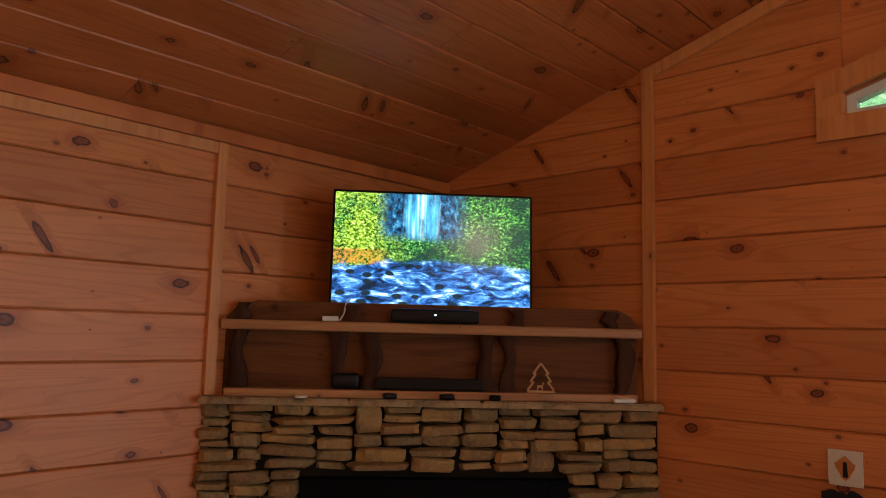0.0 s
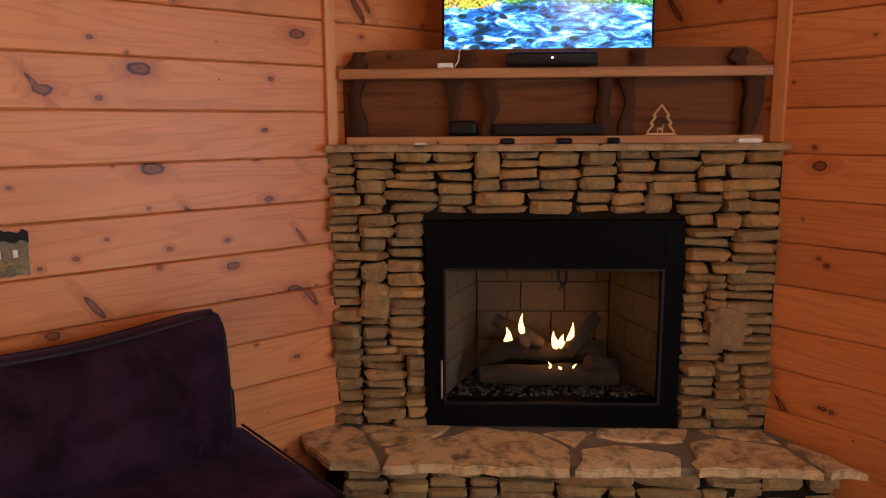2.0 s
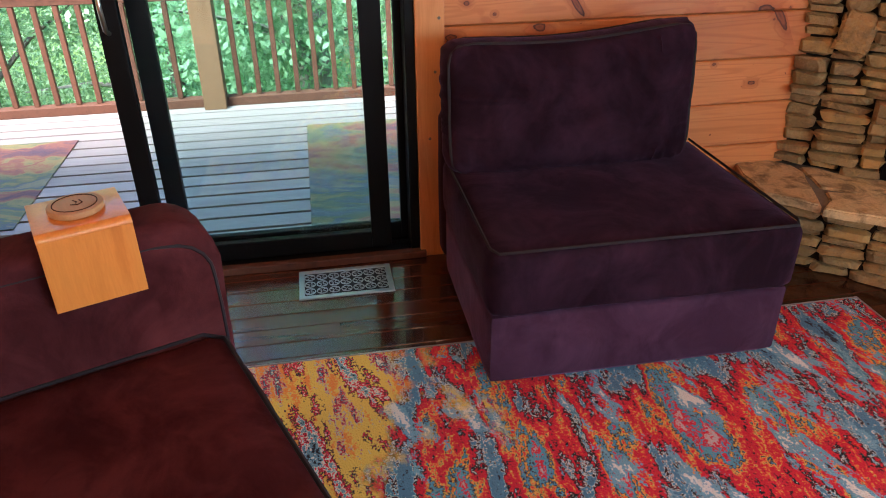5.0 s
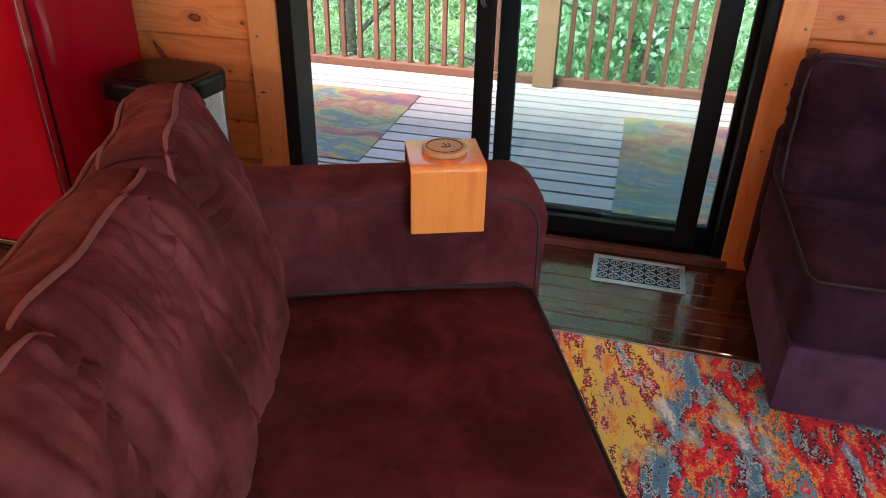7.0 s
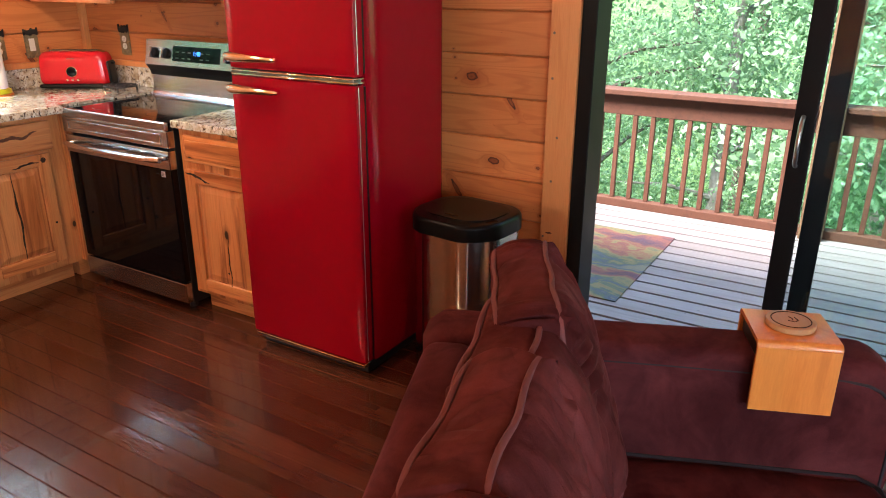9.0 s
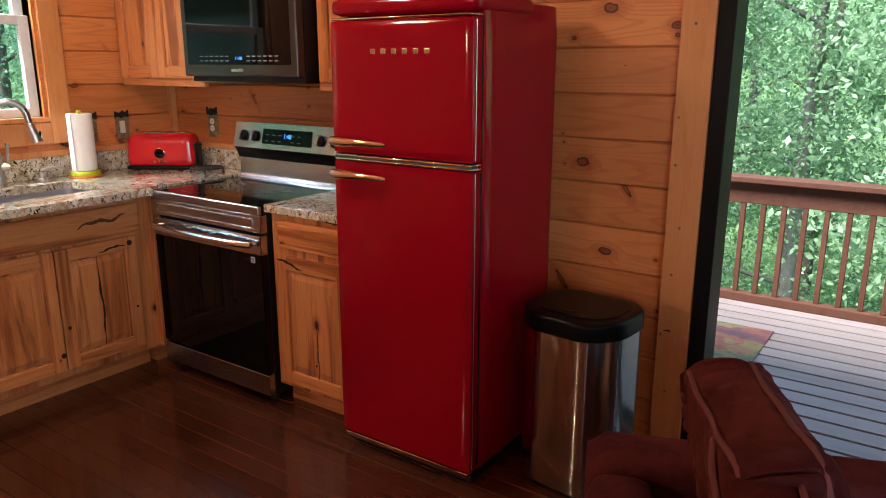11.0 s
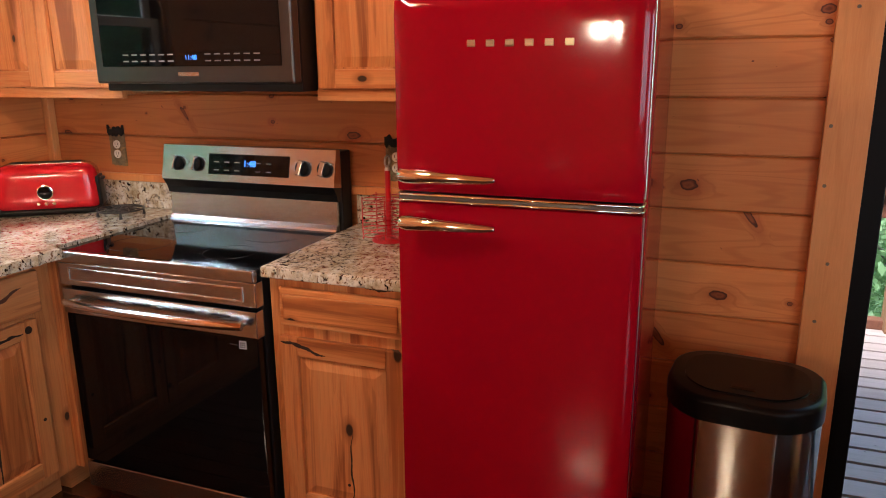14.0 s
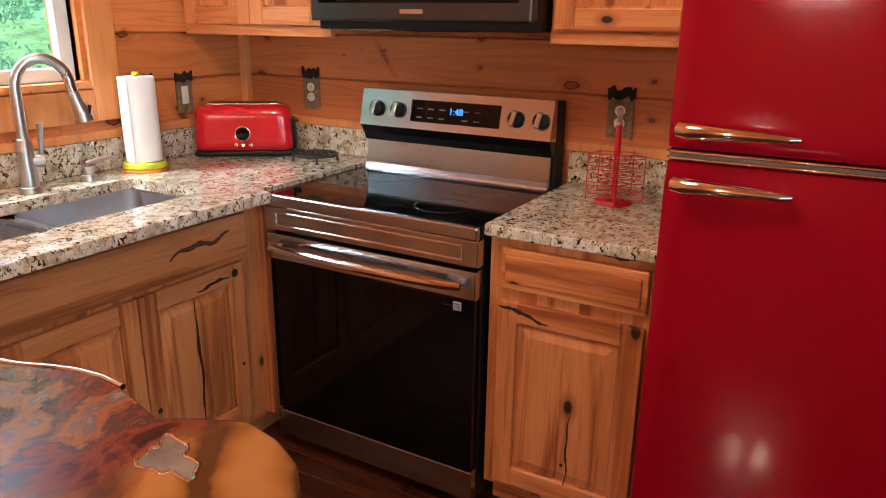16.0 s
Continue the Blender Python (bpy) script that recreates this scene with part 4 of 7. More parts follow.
def slab_outline(poly, z0, z1, material, parent, name="flagstone", rough=0.013, label=""):
    """A flat stone with a broken edge."""
    r = random.Random(int(1000 * abs(poly[0][0] + 3 * poly[1][1])))
    pts = []
    for i in range(len(poly)):
        a, b = Vector(poly[i]), Vector(poly[(i + 1) % len(poly)])
        n = max(2, int((b - a).length / 0.06))
        for k in range(n):
            p = a.lerp(b, k / n)
            pts.append((p.x + r.uniform(-rough, rough), p.y + r.uniform(-rough, rough)))
    bm = prism(pts, "z", z0, z1)
    top = [f for f in bm.faces if f.normal.z > 0.9]
    edges = {e for f in top for e in f.edges}
    bmesh.ops.bevel(bm, geom=list(edges), offset=0.006, segments=2, affect="EDGES")
    return part(name, bm, material, parent, label, soft=35)


hearth = thing("stone_hearth", FP, "raised hearth of tan flagstones on stacked fieldstone", "hearth")
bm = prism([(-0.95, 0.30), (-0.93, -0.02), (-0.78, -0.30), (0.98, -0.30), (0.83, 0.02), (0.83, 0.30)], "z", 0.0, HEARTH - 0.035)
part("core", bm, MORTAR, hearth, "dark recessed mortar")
part("bed", prism([(-1.03, 0.20), (-1.05, -0.02), (-0.83, -0.335), (1.05, -0.335), (0.85, 0.02), (0.85, 0.20)], "z", HEARTH - 0.034, HEARTH - 0.008), GROUT, hearth, "grey-brown grout bed")
courses(hearth, -0.80, 1.0, 0.0, HEARTH - 0.036, -0.315, 0.030, 0.052, 0.11, 0.26, 0.07)
for poly in ([(-1.10, 0.0), (-0.83, -0.345), (-0.66, -0.355), (-0.70, -0.20), (-0.80, 0.0)],
             [(-0.78, 0.0), (-0.68, -0.19), (-0.52, -0.17), (-0.40, 0.0)],
             [(-0.65, -0.21), (-0.64, -0.36), (0.02, -0.37), (0.05, -0.20), (-0.06, -0.05), (-0.30, -0.01), (-0.50, -0.15)],
             [(-0.03, -0.045), (0.08, -0.18), (0.16, -0.03)],
             [(0.06, -0.37), (0.44, -0.36), (0.46, -0.25), (0.30, -0.16), (0.10, -0.20)],
             [(0.20, 0.0), (0.17, -0.08), (0.32, -0.14), (0.50, -0.12), (0.55, 0.0)],
             [(0.48, -0.36), (0.93, -0.36), (0.86, -0.16), (0.62, -0.08), (0.52, -0.13), (0.50, -0.26)],
             [(0.60, 0.0), (0.66, -0.065), (0.87, -0.13), (0.84, 0.0)],
             [(0.95, -0.36), (1.07, -0.36), (0.91, -0.12), (0.89, -0.14)]):
    slab_outline(poly, HEARTH - 0.032, HEARTH, FLAG, hearth)

mantel = thing("mantel_shelf", FP, "thin stone mantel slab with a broken front edge", "mantel")
MANTEL = stone_material("mantel_stone", [(0.0, (0.40, 0.27, 0.14)), (1.0, (0.46, 0.32, 0.17))])
slab_outline([(-0.885, 0.02), (-0.875, -0.05), (-0.34, -0.055), (-0.335, 0.02)], 1.393, 1.418, MANTEL, mantel, "slab", 0.006)
slab_outline([(-0.33, 0.02), (-0.33, -0.055), (0.16, -0.05), (0.16, 0.02)], 1.393, 1.418, MANTEL, mantel, "slab", 0.006)
slab_outline([(0.165, 0.02), (0.165, -0.05), (0.865, -0.055), (0.875, 0.02)], 1.393, 1.418, MANTEL, mantel, "slab", 0.006)
part("ledge", prism([(-0.87, 0.022), (0.86, 0.022), (0.16, 0.80), (0.0, 0.86)], "z", 1.397, 1.414), SLABWOOD, mantel, "wooden corner ledge behind the slab")

# gas fireplace insert
FIRE_BLACK = plain("stove_black", (0.0035, 0.0035, 0.004), 0.55, spec=0.05)
insert = thing("fireplace_insert", FP, "black gas fireplace insert with a lit log set", "fireplace insert")
for x0, x1, z0, z1 in ((-0.505, -0.43, HEARTH + 0.002, 1.122), (0.43, 0.505, HEARTH + 0.002, 1.122), (-0.43, 0.43, 0.930, 1.122), (-0.43, 0.43, HEARTH + 0.002, 0.380)):
    part("surround", box(x0, x1, -0.005, 0.06, z0, z1, 0.003), FIRE_BLACK, insert, "matt black metal surround")
for bb in (box(-0.432, -0.422, -0.012, 0.0, 0.375, 0.935), box(0.422, 0.432, -0.012, 0.0, 0.375, 0.935), box(-0.422, 0.422, -0.012, 0.0, 0.925, 0.935), box(-0.422, 0.422, -0.012, 0.0, 0.375, 0.385)):
    part("bead", bb, BLACK, insert)
part("latch", box(-0.445, -0.437, -0.02, -0.004, 0.40, 0.56, 0.002), NICKEL, insert, "thin metal latch bar")
FIREBRICK = plain("soot_firebrick", (0.095, 0.065, 0.034), 0.9, grain=0.25, scale=25, bump=0.5)
for a, b, c, d in (((-0.43, 0.06), (-0.30, 0.42), 0.38, 0.93), ((-0.30, 0.42), (0.30, 0.42), 0.38, 0.93), ((0.30, 0.42), (0.43, 0.06), 0.38, 0.93)):
    ax = (Vector((b[0], b[1])) - Vector((a[0], a[1])))
    ln = ax.length
    ang = math.degrees(math.atan2(ax.y, ax.x))
    z, row = c, 0
    while z < d - 0.01:
        u = -0.06 * (row % 2)
        while u < ln:
            e = min(u + 0.20, ln)
            s = max(u, 0)
            if e - s > 0.01:
                part("firebrick", box(s + 0.002, e - 0.002, 0, 0.03, z + 0.002, min(z + 0.137, d), 0.003, 1), FIREBRICK, insert, "", pose(a[0], a[1], 0, 0, 0, ang))
            u += 0.20
        z += 0.137
        row += 1
bm = box(-0.44, 0.44, 0.06, 0.46, 0.36, 0.376)
box(-0.44, 0.44, 0.06, 0.46, 0.935, 0.95, bm=bm)
box(-0.32, 0.32, 0.452, 0.47, 0.36, 0.95, bm=bm)
part("firebox", bm, BLACK, insert)
CINDER = plain("cinder", (0.055, 0.048, 0.04), 0.95, grain=0.5, scale=30, bump=0.7)
bm = bmesh.new()
for k in range(420):
    own = bmesh.new()
    bmesh.ops.create_icosphere(own, subdivisions=1, radius=rs.uniform(0.006, 0.013))
    yy = rs.uniform(0.07, 0.30)
    lim = 0.42 - (yy - 0.06) * 0.36
    join(bm, own, Matrix.Translation((rs.uniform(-lim, lim), yy, 0.380 + rs.uniform(0, 0.012))) @ Matrix.Diagonal((1, 1, 0.7, 1)))
tagged(part("cinder_bed", bm, CINDER, insert, "bed of dark lava cinders"), kind="stuff")
BARK = plain("ceramic_bark", (0.030, 0.017, 0.010), 0.95, grain=0.6, scale=28, bump=1.0)


def log(a, b, r):
    pts, rr = [], []
    for i in range(9):
        p = Vector(a).lerp(Vector(b), i / 8)
        pts.append(p + Vector((0, rs.uniform(-0.006, 0.006), rs.uniform(-0.006, 0.006))))
        rr.append(r * rs.uniform(0.86, 1.1) * (0.88 if i in (0, 8) else 1))
    part("log", tube(pts, rr, 12), BARK, insert, soft=45)


log((-0.29, 0.12, 0.455), (0.29, 0.14, 0.45), 0.045)
log((-0.24, 0.25, 0.52), (0.25, 0.26, 0.515), 0.042)
log((-0.27, 0.20, 0.49), (-0.10, 0.12, 0.60), 0.033)
log((-0.22, 0.26, 0.66), (-0.02, 0.20, 0.56), 0.032)
log((0.22, 0.28, 0.66), (0.08, 0.14, 0.55), 0.032)
log((0.30, 0.20, 0.47), (0.16, 0.10, 0.52), 0.036)
FLAME = glow("flame", (1.0, 0.46, 0.13), 0.9)
for u, y, z, h, w in ((-0.17, 0.16, 0.575, 0.075, 0.018), (-0.105, 0.20, 0.60, 0.10, 0.014), (0.03, 0.17, 0.555, 0.075, 0.016), (0.065, 0.18, 0.555, 0.06, 0.018), (0.10, 0.17, 0.555, 0.115, 0.017), (0.125, 0.19, 0.555, 0.06, 0.014), (0.0, 0.085, 0.497, 0.030, 0.005), (0.045, 0.082, 0.495, 0.012, 0.006), (0.105, 0.086, 0.497, 0.022, 0.005)):
    pts = [(u + 0.006 * math.sin(7 * k + u * 40), y, z + h * k / 6) for k in range(7)]
    part("flame", tube(pts, [w * q for q in (0.6, 1.0, 0.95, 0.75, 0.5, 0.28, 0.04)], 8), FLAME, insert, "orange gas flame", soft=60)
part("chain_pull", tube([(0.035, 0.09, 0.93), (0.03, 0.09, 0.88), (0.05, 0.09, 0.84), (0.035, 0.09, 0.83)], 0.006, 6), BLACK, insert)
part("chain_pull", tube([(0.06, 0.09, 0.93), (0.065, 0.09, 0.86), (0.05, 0.09, 0.85)], 0.006, 6), BLACK, insert)

# rustic shelf unit on the mantel
shelf = thing("rustic_shelf", FP @ pose(0, 0.03, 1.4185), "two-tier rustic wooden shelf with bark-edged log supports", "shelf")
part("bottom_board", box(-0.80, 0.775, -0.045, 0.034, 0.0, 0.03, 0.004), SLABWOOD, shelf)
part("top_board", box(-0.825, 0.80, -0.035, 0.034, 0.247, 0.285, 0.006), SLABWOOD, shelf)
bp = [(-0.825, 0.0), (0.80, 0.0), (0.80, 0.30), (0.775, 0.335), (0.72, 0.36), (-0.70, 0.36), (-0.775, 0.34), (-0.825, 0.29)]
part("back_panel", prism(bp, "y", 0.036, 0.050), wood("dark_stained_panel", (0.17, 0.06, 0.018), (0.07, 0.023, 0.008), spec=0.12, rough=0.5, vary=0.0, knot_size=0.3), shelf, "stained back panel with rounded ends")


def support(u, lean, z0, z1, w=0.055, y=0.005, d=0.05):
    bm = bmesh.new()
    n = 9
    prev = None
    for i in range(n):
        k = i / (n - 1)
        cu = u + lean * math.sin(k * math.pi * 0.9) + 0.006 * math.sin(9 * k + u * 10)
        ww = w * (1 + 0.25 * math.sin(k * 5 + u * 7))
        ring = [bm.verts.new((cu + sx * ww / 2, y + sy * d / 2, z0 + (z1 - z0) * k)) for sx, sy in ((-1, -0.6), (-0.5, -1), (0.5, -1), (1, -0.6), (1, 1), (-1, 1))]
        if prev:
            for j in range(6):
                bm.faces.new((prev[j], prev[(j + 1) % 6], ring[(j + 1) % 6], ring[j]))
        else:
            bm.faces.new(ring[::-1])
        prev = ring
    bm.faces.new(prev)
    part("support", bm, LOGWOOD, shelf, "curved bark-edged log support", soft=40)


for u, lean in ((-0.755, -0.015), (-0.27, 0.02), (0.20, -0.02), (0.715, 0.03)):
    support(u, lean, 0.031, 0.246)
for u, lean in ((-0.37, -0.02), (0.27, 0.01)):
    support(u, lean, 0.031, 0.246, 0.05, 0.014, 0.03)
for u, lean in ((-0.755, 0.0), (0.69, -0.01), (0.31, 0.0), (-0.33, 0.0)):
    support(u, lean, 0.286, 0.35, 0.05, 0.012, 0.035)

tv = thing("television", FP @ pose(-0.03, 0.10, 2.0, -3, 0, 0), "flat television showing a forest waterfall", "television")
part("housing", box(-0.405, 0.405, -0.012, 0.035, -0.238, 0.236, 0.004), BLACK_PLASTIC, tv)


def screen_material():
    n = Nodes("waterfall_picture")
    tc = n.add("TexCoord")
    sep = n.add("SeparateXYZ")
    n.put(tc.outputs["Object"], sep.inputs[0])
    x, z = sep.outputs[0], sep.outputs[2]
    leaf_n = n.noise(n.coords((1, 1, 1.3)), 85.0, 5, 0.75)
    big = n.noise(n.coords((1, 1, 1)), 9.0, 4, 0.6)
    green = n.ramp(leaf_n, [(0.42, (0.0, 0.012, 0.012)), (0.52, (0.015, 0.17, 0.04)), (0.60, (0.18, 0.52, 0.07)), (0.69, (0.75, 0.92, 0.35))])
    green = n.mix(n.ramp(big, [(0.42, (0, 0, 0)), (0.6, (1, 1, 1))]), green, n.mix(0.9, green, (0.0, 0.03, 0.025)))
    fall = n.ramp(n.noise(n.coords((60, 1, 3)), 1.0, 3), [(0.3, (0.02, 0.16, 0.42)), (0.5, (0.10, 0.55, 0.85)), (0.66, (0.75, 0.95, 1.0))])
    rapid = n.ramp(n.noise(n.coords((8, 1, 22)), 1.3, 6, 0.68, 0.8), [(0.38, (0.0, 0.012, 0.03)), (0.48, (0.01, 0.08, 0.30)), (0.56, (0.08, 0.32, 0.80)), (0.64, (0.70, 0.88, 1.0))])
    rocks = n.add("TexVoronoi", voronoi_dimensions="2D")
    rocks.inputs["Scale"].default_value = 1.0
    flat = n.add("Mapping")
    flat.inputs["Rotation"].default_value = (radians(90), 0, 0)
    n.put(n.coords((13, 1, 26)), flat.inputs[0])
    n.put(flat.outputs[0], rocks.inputs["Vector"])
    rapid = n.mix(n.math("MULTIPLY", n.ramp(n.math("ADD", rocks.outputs["Distance"], n.math("MULTIPLY", big, 0.5)), [(0.46, (1, 1, 1)), (0.54, (0, 0, 0))]), n.ramp(rocks.outputs["Color"], [(0.55, (0, 0, 0)), (0.57, (1, 1, 1))])), rapid, (0.005, 0.02, 0.035))
    wob = n.math("MULTIPLY", n.math("SUBTRACT", big, 0.5), 0.10)
    # sunlit yellow-green on one bank, deep blue rock round the fall
    bright = n.ramp(leaf_n, [(0.40, (0.0, 0.02, 0.005)), (0.50, (0.16, 0.34, 0.02)), (0.60, (0.55, 0.80, 0.12)), (0.70, (0.95, 1.0, 0.55))])
    green = n.mix(n.math("MULTIPLY", n.ramp(n.math("ADD", n.math("ADD", x, wob), 0.5), [(0.30, (1, 1, 1)), (0.40, (0, 0, 0))]), n.ramp(big, [(0.40, (0.2, 0.2, 0.2)), (0.52, (1, 1, 1))])), green, bright)
    dx = n.math("ABSOLUTE", n.math("ADD", n.math("ADD", x, 0.045), n.math("MULTIPLY", wob, 0.6)))
    up = n.ramp(n.math("ADD", n.math("ADD", z, wob), 0.5), [(0.52, (0, 0, 0)), (0.56, (1, 1, 1))])
    rock = n.ramp(n.noise(n.coords((1, 1, 0.6)), 60.0, 4, 0.7), [(0.40, (0.0, 0.01, 0.03)), (0.55, (0.01, 0.10, 0.22)), (0.68, (0.08, 0.36, 0.60))])
    col = n.mix(n.math("MULTIPLY", n.ramp(dx, [(0.13, (1, 1, 1)), (0.19, (0, 0, 0))]), up), green, rock)
    veil = n.ramp(n.noise(n.coords((26, 1, 7)), 1.0, 4, 0.6), [(0.38, (0.25, 0.25, 0.25)), (0.52, (1, 1, 1))])
    in_fall = n.math("MULTIPLY", n.math("MULTIPLY", n.ramp(dx, [(0.045, (1, 1, 1)), (0.075, (0, 0, 0))]), veil), up)
    col = n.mix(in_fall, col, fall)
    pool_z = n.math("ADD", n.math("ADD", z, wob), n.math("MULTIPLY", n.math("ABSOLUTE", x), 0.10))
    col = n.mix(n.ramp(n.math("ADD", pool_z, 0.5), [(0.45, (1, 1, 1)), (0.47, (0, 0, 0))]), col, rapid)
    glint = n.math("MULTIPLY", n.ramp(n.math("ADD", z, 0.5), [(0.43, (0, 0, 0)), (0.44, (1, 1, 1)), (0.49, (1, 1, 1)), (0.50, (0, 0, 0))]), n.ramp(n.math("ADD", x, 0.5), [(0.26, (1, 1, 1)), (0.34, (0, 0, 0))]))
    col = n.mix(n.math("MULTIPLY", n.math("MULTIPLY", glint, n.ramp(leaf_n, [(0.45, (0, 0, 0)), (0.55, (1, 1, 1))])), 0.8), col, (0.60, 0.16, 0.03))
    n.put(col, n.bsdf.inputs["Emission Color"])
    n.bsdf.inputs["Emission Strength"].default_value = 0.55
    n.bsdf.inputs["Base Color"].default_value = (0.01, 0.01, 0.01, 1)
    n.bsdf.inputs["Roughness"].default_value = 0.2
    return n.mat


part("screen", box(-0.395, 0.395, -0.0145, -0.0125, -0.225, 0.225), screen_material(), tv, "lit screen with a waterfall in a green forest")
part("badge", box(-0.02, 0.02, -0.0135, -0.012, -0.235, -0.2285), NICKEL, tv)
part("wall_arm", box(-0.06, 0.06, 0.035, 0.62, -0.06, 0.06, 0.01), BLACK, tv)

# small things on the shelf and the mantel
UPPER = 1.4185 + 0.2855


def on_fp(u, y, z, turn=0):
    return FP @ pose(u, y, z, 0, 0, turn)


sb = thing("soundbar", on_fp(-0.02, 0.005, UPPER), "black soundbar under the television", "soundbar")
part("body", move(rounded(0.34, 0.05, 0.055, 0.012, 5), pose(0, 0, 0.0285)), BLACK_PLASTIC, sb, soft=50)
part("sensor", box(-0.004, 0.004, -0.0275, -0.0245, 0.03, 0.036), glow("standby", (0.6, 0.7, 1.0), 0.7), sb)
bx = thing("set_top_box", on_fp(-0.03, 0.03, 1.4495), "low black set-top box on the lower shelf", "media box")
part("body", box(-0.205, 0.205, -0.030, 0.030, 0.004, 0.045, 0.004), BLACK_PLASTIC, bx)
for k in (-0.18, 0.20):
    part("foot", cyl(0.01, 0.01, 0, 0.005, 10, m=pose(k, 0, 0)), BLACK, bx)
obj("router", move(rounded(0.11, 0.045, 0.06, 0.015, 5), pose(0, 0, 0.03)), BLACK_PLASTIC, None, on_fp(-0.355, 0.03, 1.4495), "small black router on the lower shelf", "router", soft=50)
obj("white_adapter", move(rounded(0.06, 0.04, 0.02, 0.004, 4), pose(0, 0, 0.01)), WHITE_PLASTIC, None, on_fp(-0.42, 0.02, UPPER), "small white adapter box on the upper shelf", "adapter", soft=50)
obj("white_cable", tube([(-0.385, 0.02, UPPER + 0.004), (-0.37, 0.03, UPPER + 0.03), (-0.365, 0.04, UPPER + 0.07), (-0.35, 0.06, UPPER + 0.09)], 0.003, 6), WHITE_PLASTIC, None, FP, "thin white cable hanging behind the television", "cable", soft=60)
REMOTE = BLACK_PLASTIC
for k, (u, turn, ln) in enumerate(((-0.185, 10, 0.052), (0.03, 4, 0.058), (0.215, -14, 0.046))):
    rc = thing("remote_control", on_fp(u, -0.025, 1.4185, turn), "small black remote control lying on the mantel", "remote control", "remotes on the mantel")
    part("body", move(rounded(ln, 0.04, 0.022, 0.009, 5), pose(0, 0, 0.011)), REMOTE, rc, soft=50)
    for j in (-1, 0, 1):
        part("button", cyl(0.004, 0.0035, 0.0215, 0.0235, 10, m=pose(0.012 * j, 0, 0)), plain("grey_rubber", (0.08, 0.08, 0.085), 0.6), rc)
obj("white_sensor", move(rounded(0.085, 0.045, 0.018, 0.005, 4), pose(0, 0, 0.009)), WHITE_PLASTIC, None, on_fp(0.715, -0.02, 1.4185), "small white plastic box on the mantel", "sensor", soft=50)
obj("white_coaster", cyl(0.025, 0.024, 0, 0.008, 16), WHITE_PLASTIC, None, on_fp(-0.515, -0.02, 1.4185), "small white disc on the mantel", "disc", soft=50)

deco = thing("wooden_tree_ornament", on_fp(0.40, 0.02, 1.4495), "small cut-out wooden fir tree ornament", "ornament")
PLY = wood("birch_ply", (0.62, 0.36, 0.16), (0.48, 0.25, 0.10), knots=False, vary=0.0)
out = [(-0.05, 0), (0.05, 0), (0.05, 0.008), (0.028, 0.035), (0.04, 0.038), (0.02, 0.066), (0.03, 0.068), (0.0, 0.108), (-0.03, 0.068), (-0.02, 0.066), (-0.04, 0.038), (-0.028, 0.035), (-0.05, 0.008)]
bm = bmesh.new()
for i in range(len(out)):
    a, b = out[i], out[(i + 1) % len(out)]
    join(bm, tube([(a[0], 0, a[1] + 0.004), (b[0], 0, b[1] + 0.004)], 0.0042, 6))
part("outline", bm, PLY, deco)
part("deer", prism([(-0.014, 0.006), (-0.011, 0.006), (-0.010, 0.018), (0.004, 0.018), (0.005, 0.006), (0.008, 0.006), (0.008, 0.026), (0.014, 0.040), (0.010, 0.040), (0.004, 0.028), (-0.014, 0.027)], "y", -0.003, 0.003), PLY, deco)
part("base", box(-0.055, 0.055, -0.014, 0.014, 0, 0.005), PLY, deco)

# wall plates
CHAR = plain("charred_bark", (0.012, 0.010, 0.008), 0.9, grain=0.4, bump=0.8)
MOSS = stone_material("weathered_plate", [(0.0, (0.07, 0.062, 0.045)), (1.0, (0.09, 0.078, 0.055))])


def wall_plate(m, w, h, kind, label):
    """A rustic cover plate: its face towards -y, its middle at the pose m."""
    r = random.Random(int(100 * w + 7 * h * 100) + len(kind))
    pl = thing("wall_plate", m, label, "outlet plate")
    a, b = [], []
    n = 10
    for i in range(n + 1):
        x = -w / 2 + w * i / n
        a.append((x + r.uniform(-0.002, 0.002), -h / 2 + r.uniform(-0.003, 0.003)))
        b.append((x + r.uniform(-0.002, 0.002), h / 2 - 0.016 + r.uniform(-0.004, 0.008)))
    bm = prism(a + b[::-1], "y", -0.008, 0.0)
    part("plate", bm, MOSS, pl)
    c = [(x * 1.04, z - 0.024 + r.uniform(-0.008, 0.006)) for x, z in b]
    d = [(x * 1.04, z + r.uniform(-0.002, 0.014)) for x, z in b]
    part("bark", prism(c + d[::-1], "y", -0.014, -0.002), CHAR, pl, "blackened bark edge")
    if kind == "switch":
        for u in (-0.022, 0.022):
            part("switch_slot", box(u - 0.006, u + 0.006, -0.0105, -0.007, -0.016, 0.006), WHITE_PLASTIC, pl)
            part("toggle", move(box(-0.0035, 0.0035, -0.020, -0.008, -0.004, 0.004, 0.001), pose(u, 0, -0.004, 20, 0, 0)), WHITE_PLASTIC, pl)
    elif kind == "rocker":
        part("rocker", box(-0.016, 0.016, -0.013, -0.007, -0.045, 0.022, 0.003), WHITE_PLASTIC, pl, "ivory rocker switch")
    else:
        for zz in (-0.035, 0.004):
            so = part("socket", move(cyl(0.017, 0.017, -0.0, 0.004, 20), pose(0, -0.008, zz, 90, 0, 0)), WHITE_PLASTIC, pl, "ivory socket")
            for sx in (-0.006, 0.006):
                part("slot", box(sx - 0.001, sx + 0.001, -0.0125, -0.0118, zz - 0.002, zz + 0.007), BLACK, so)
            part("slot", box(-0.002, 0.002, -0.0125, -0.0118, zz - 0.011, zz - 0.007), BLACK, so)
    return pl


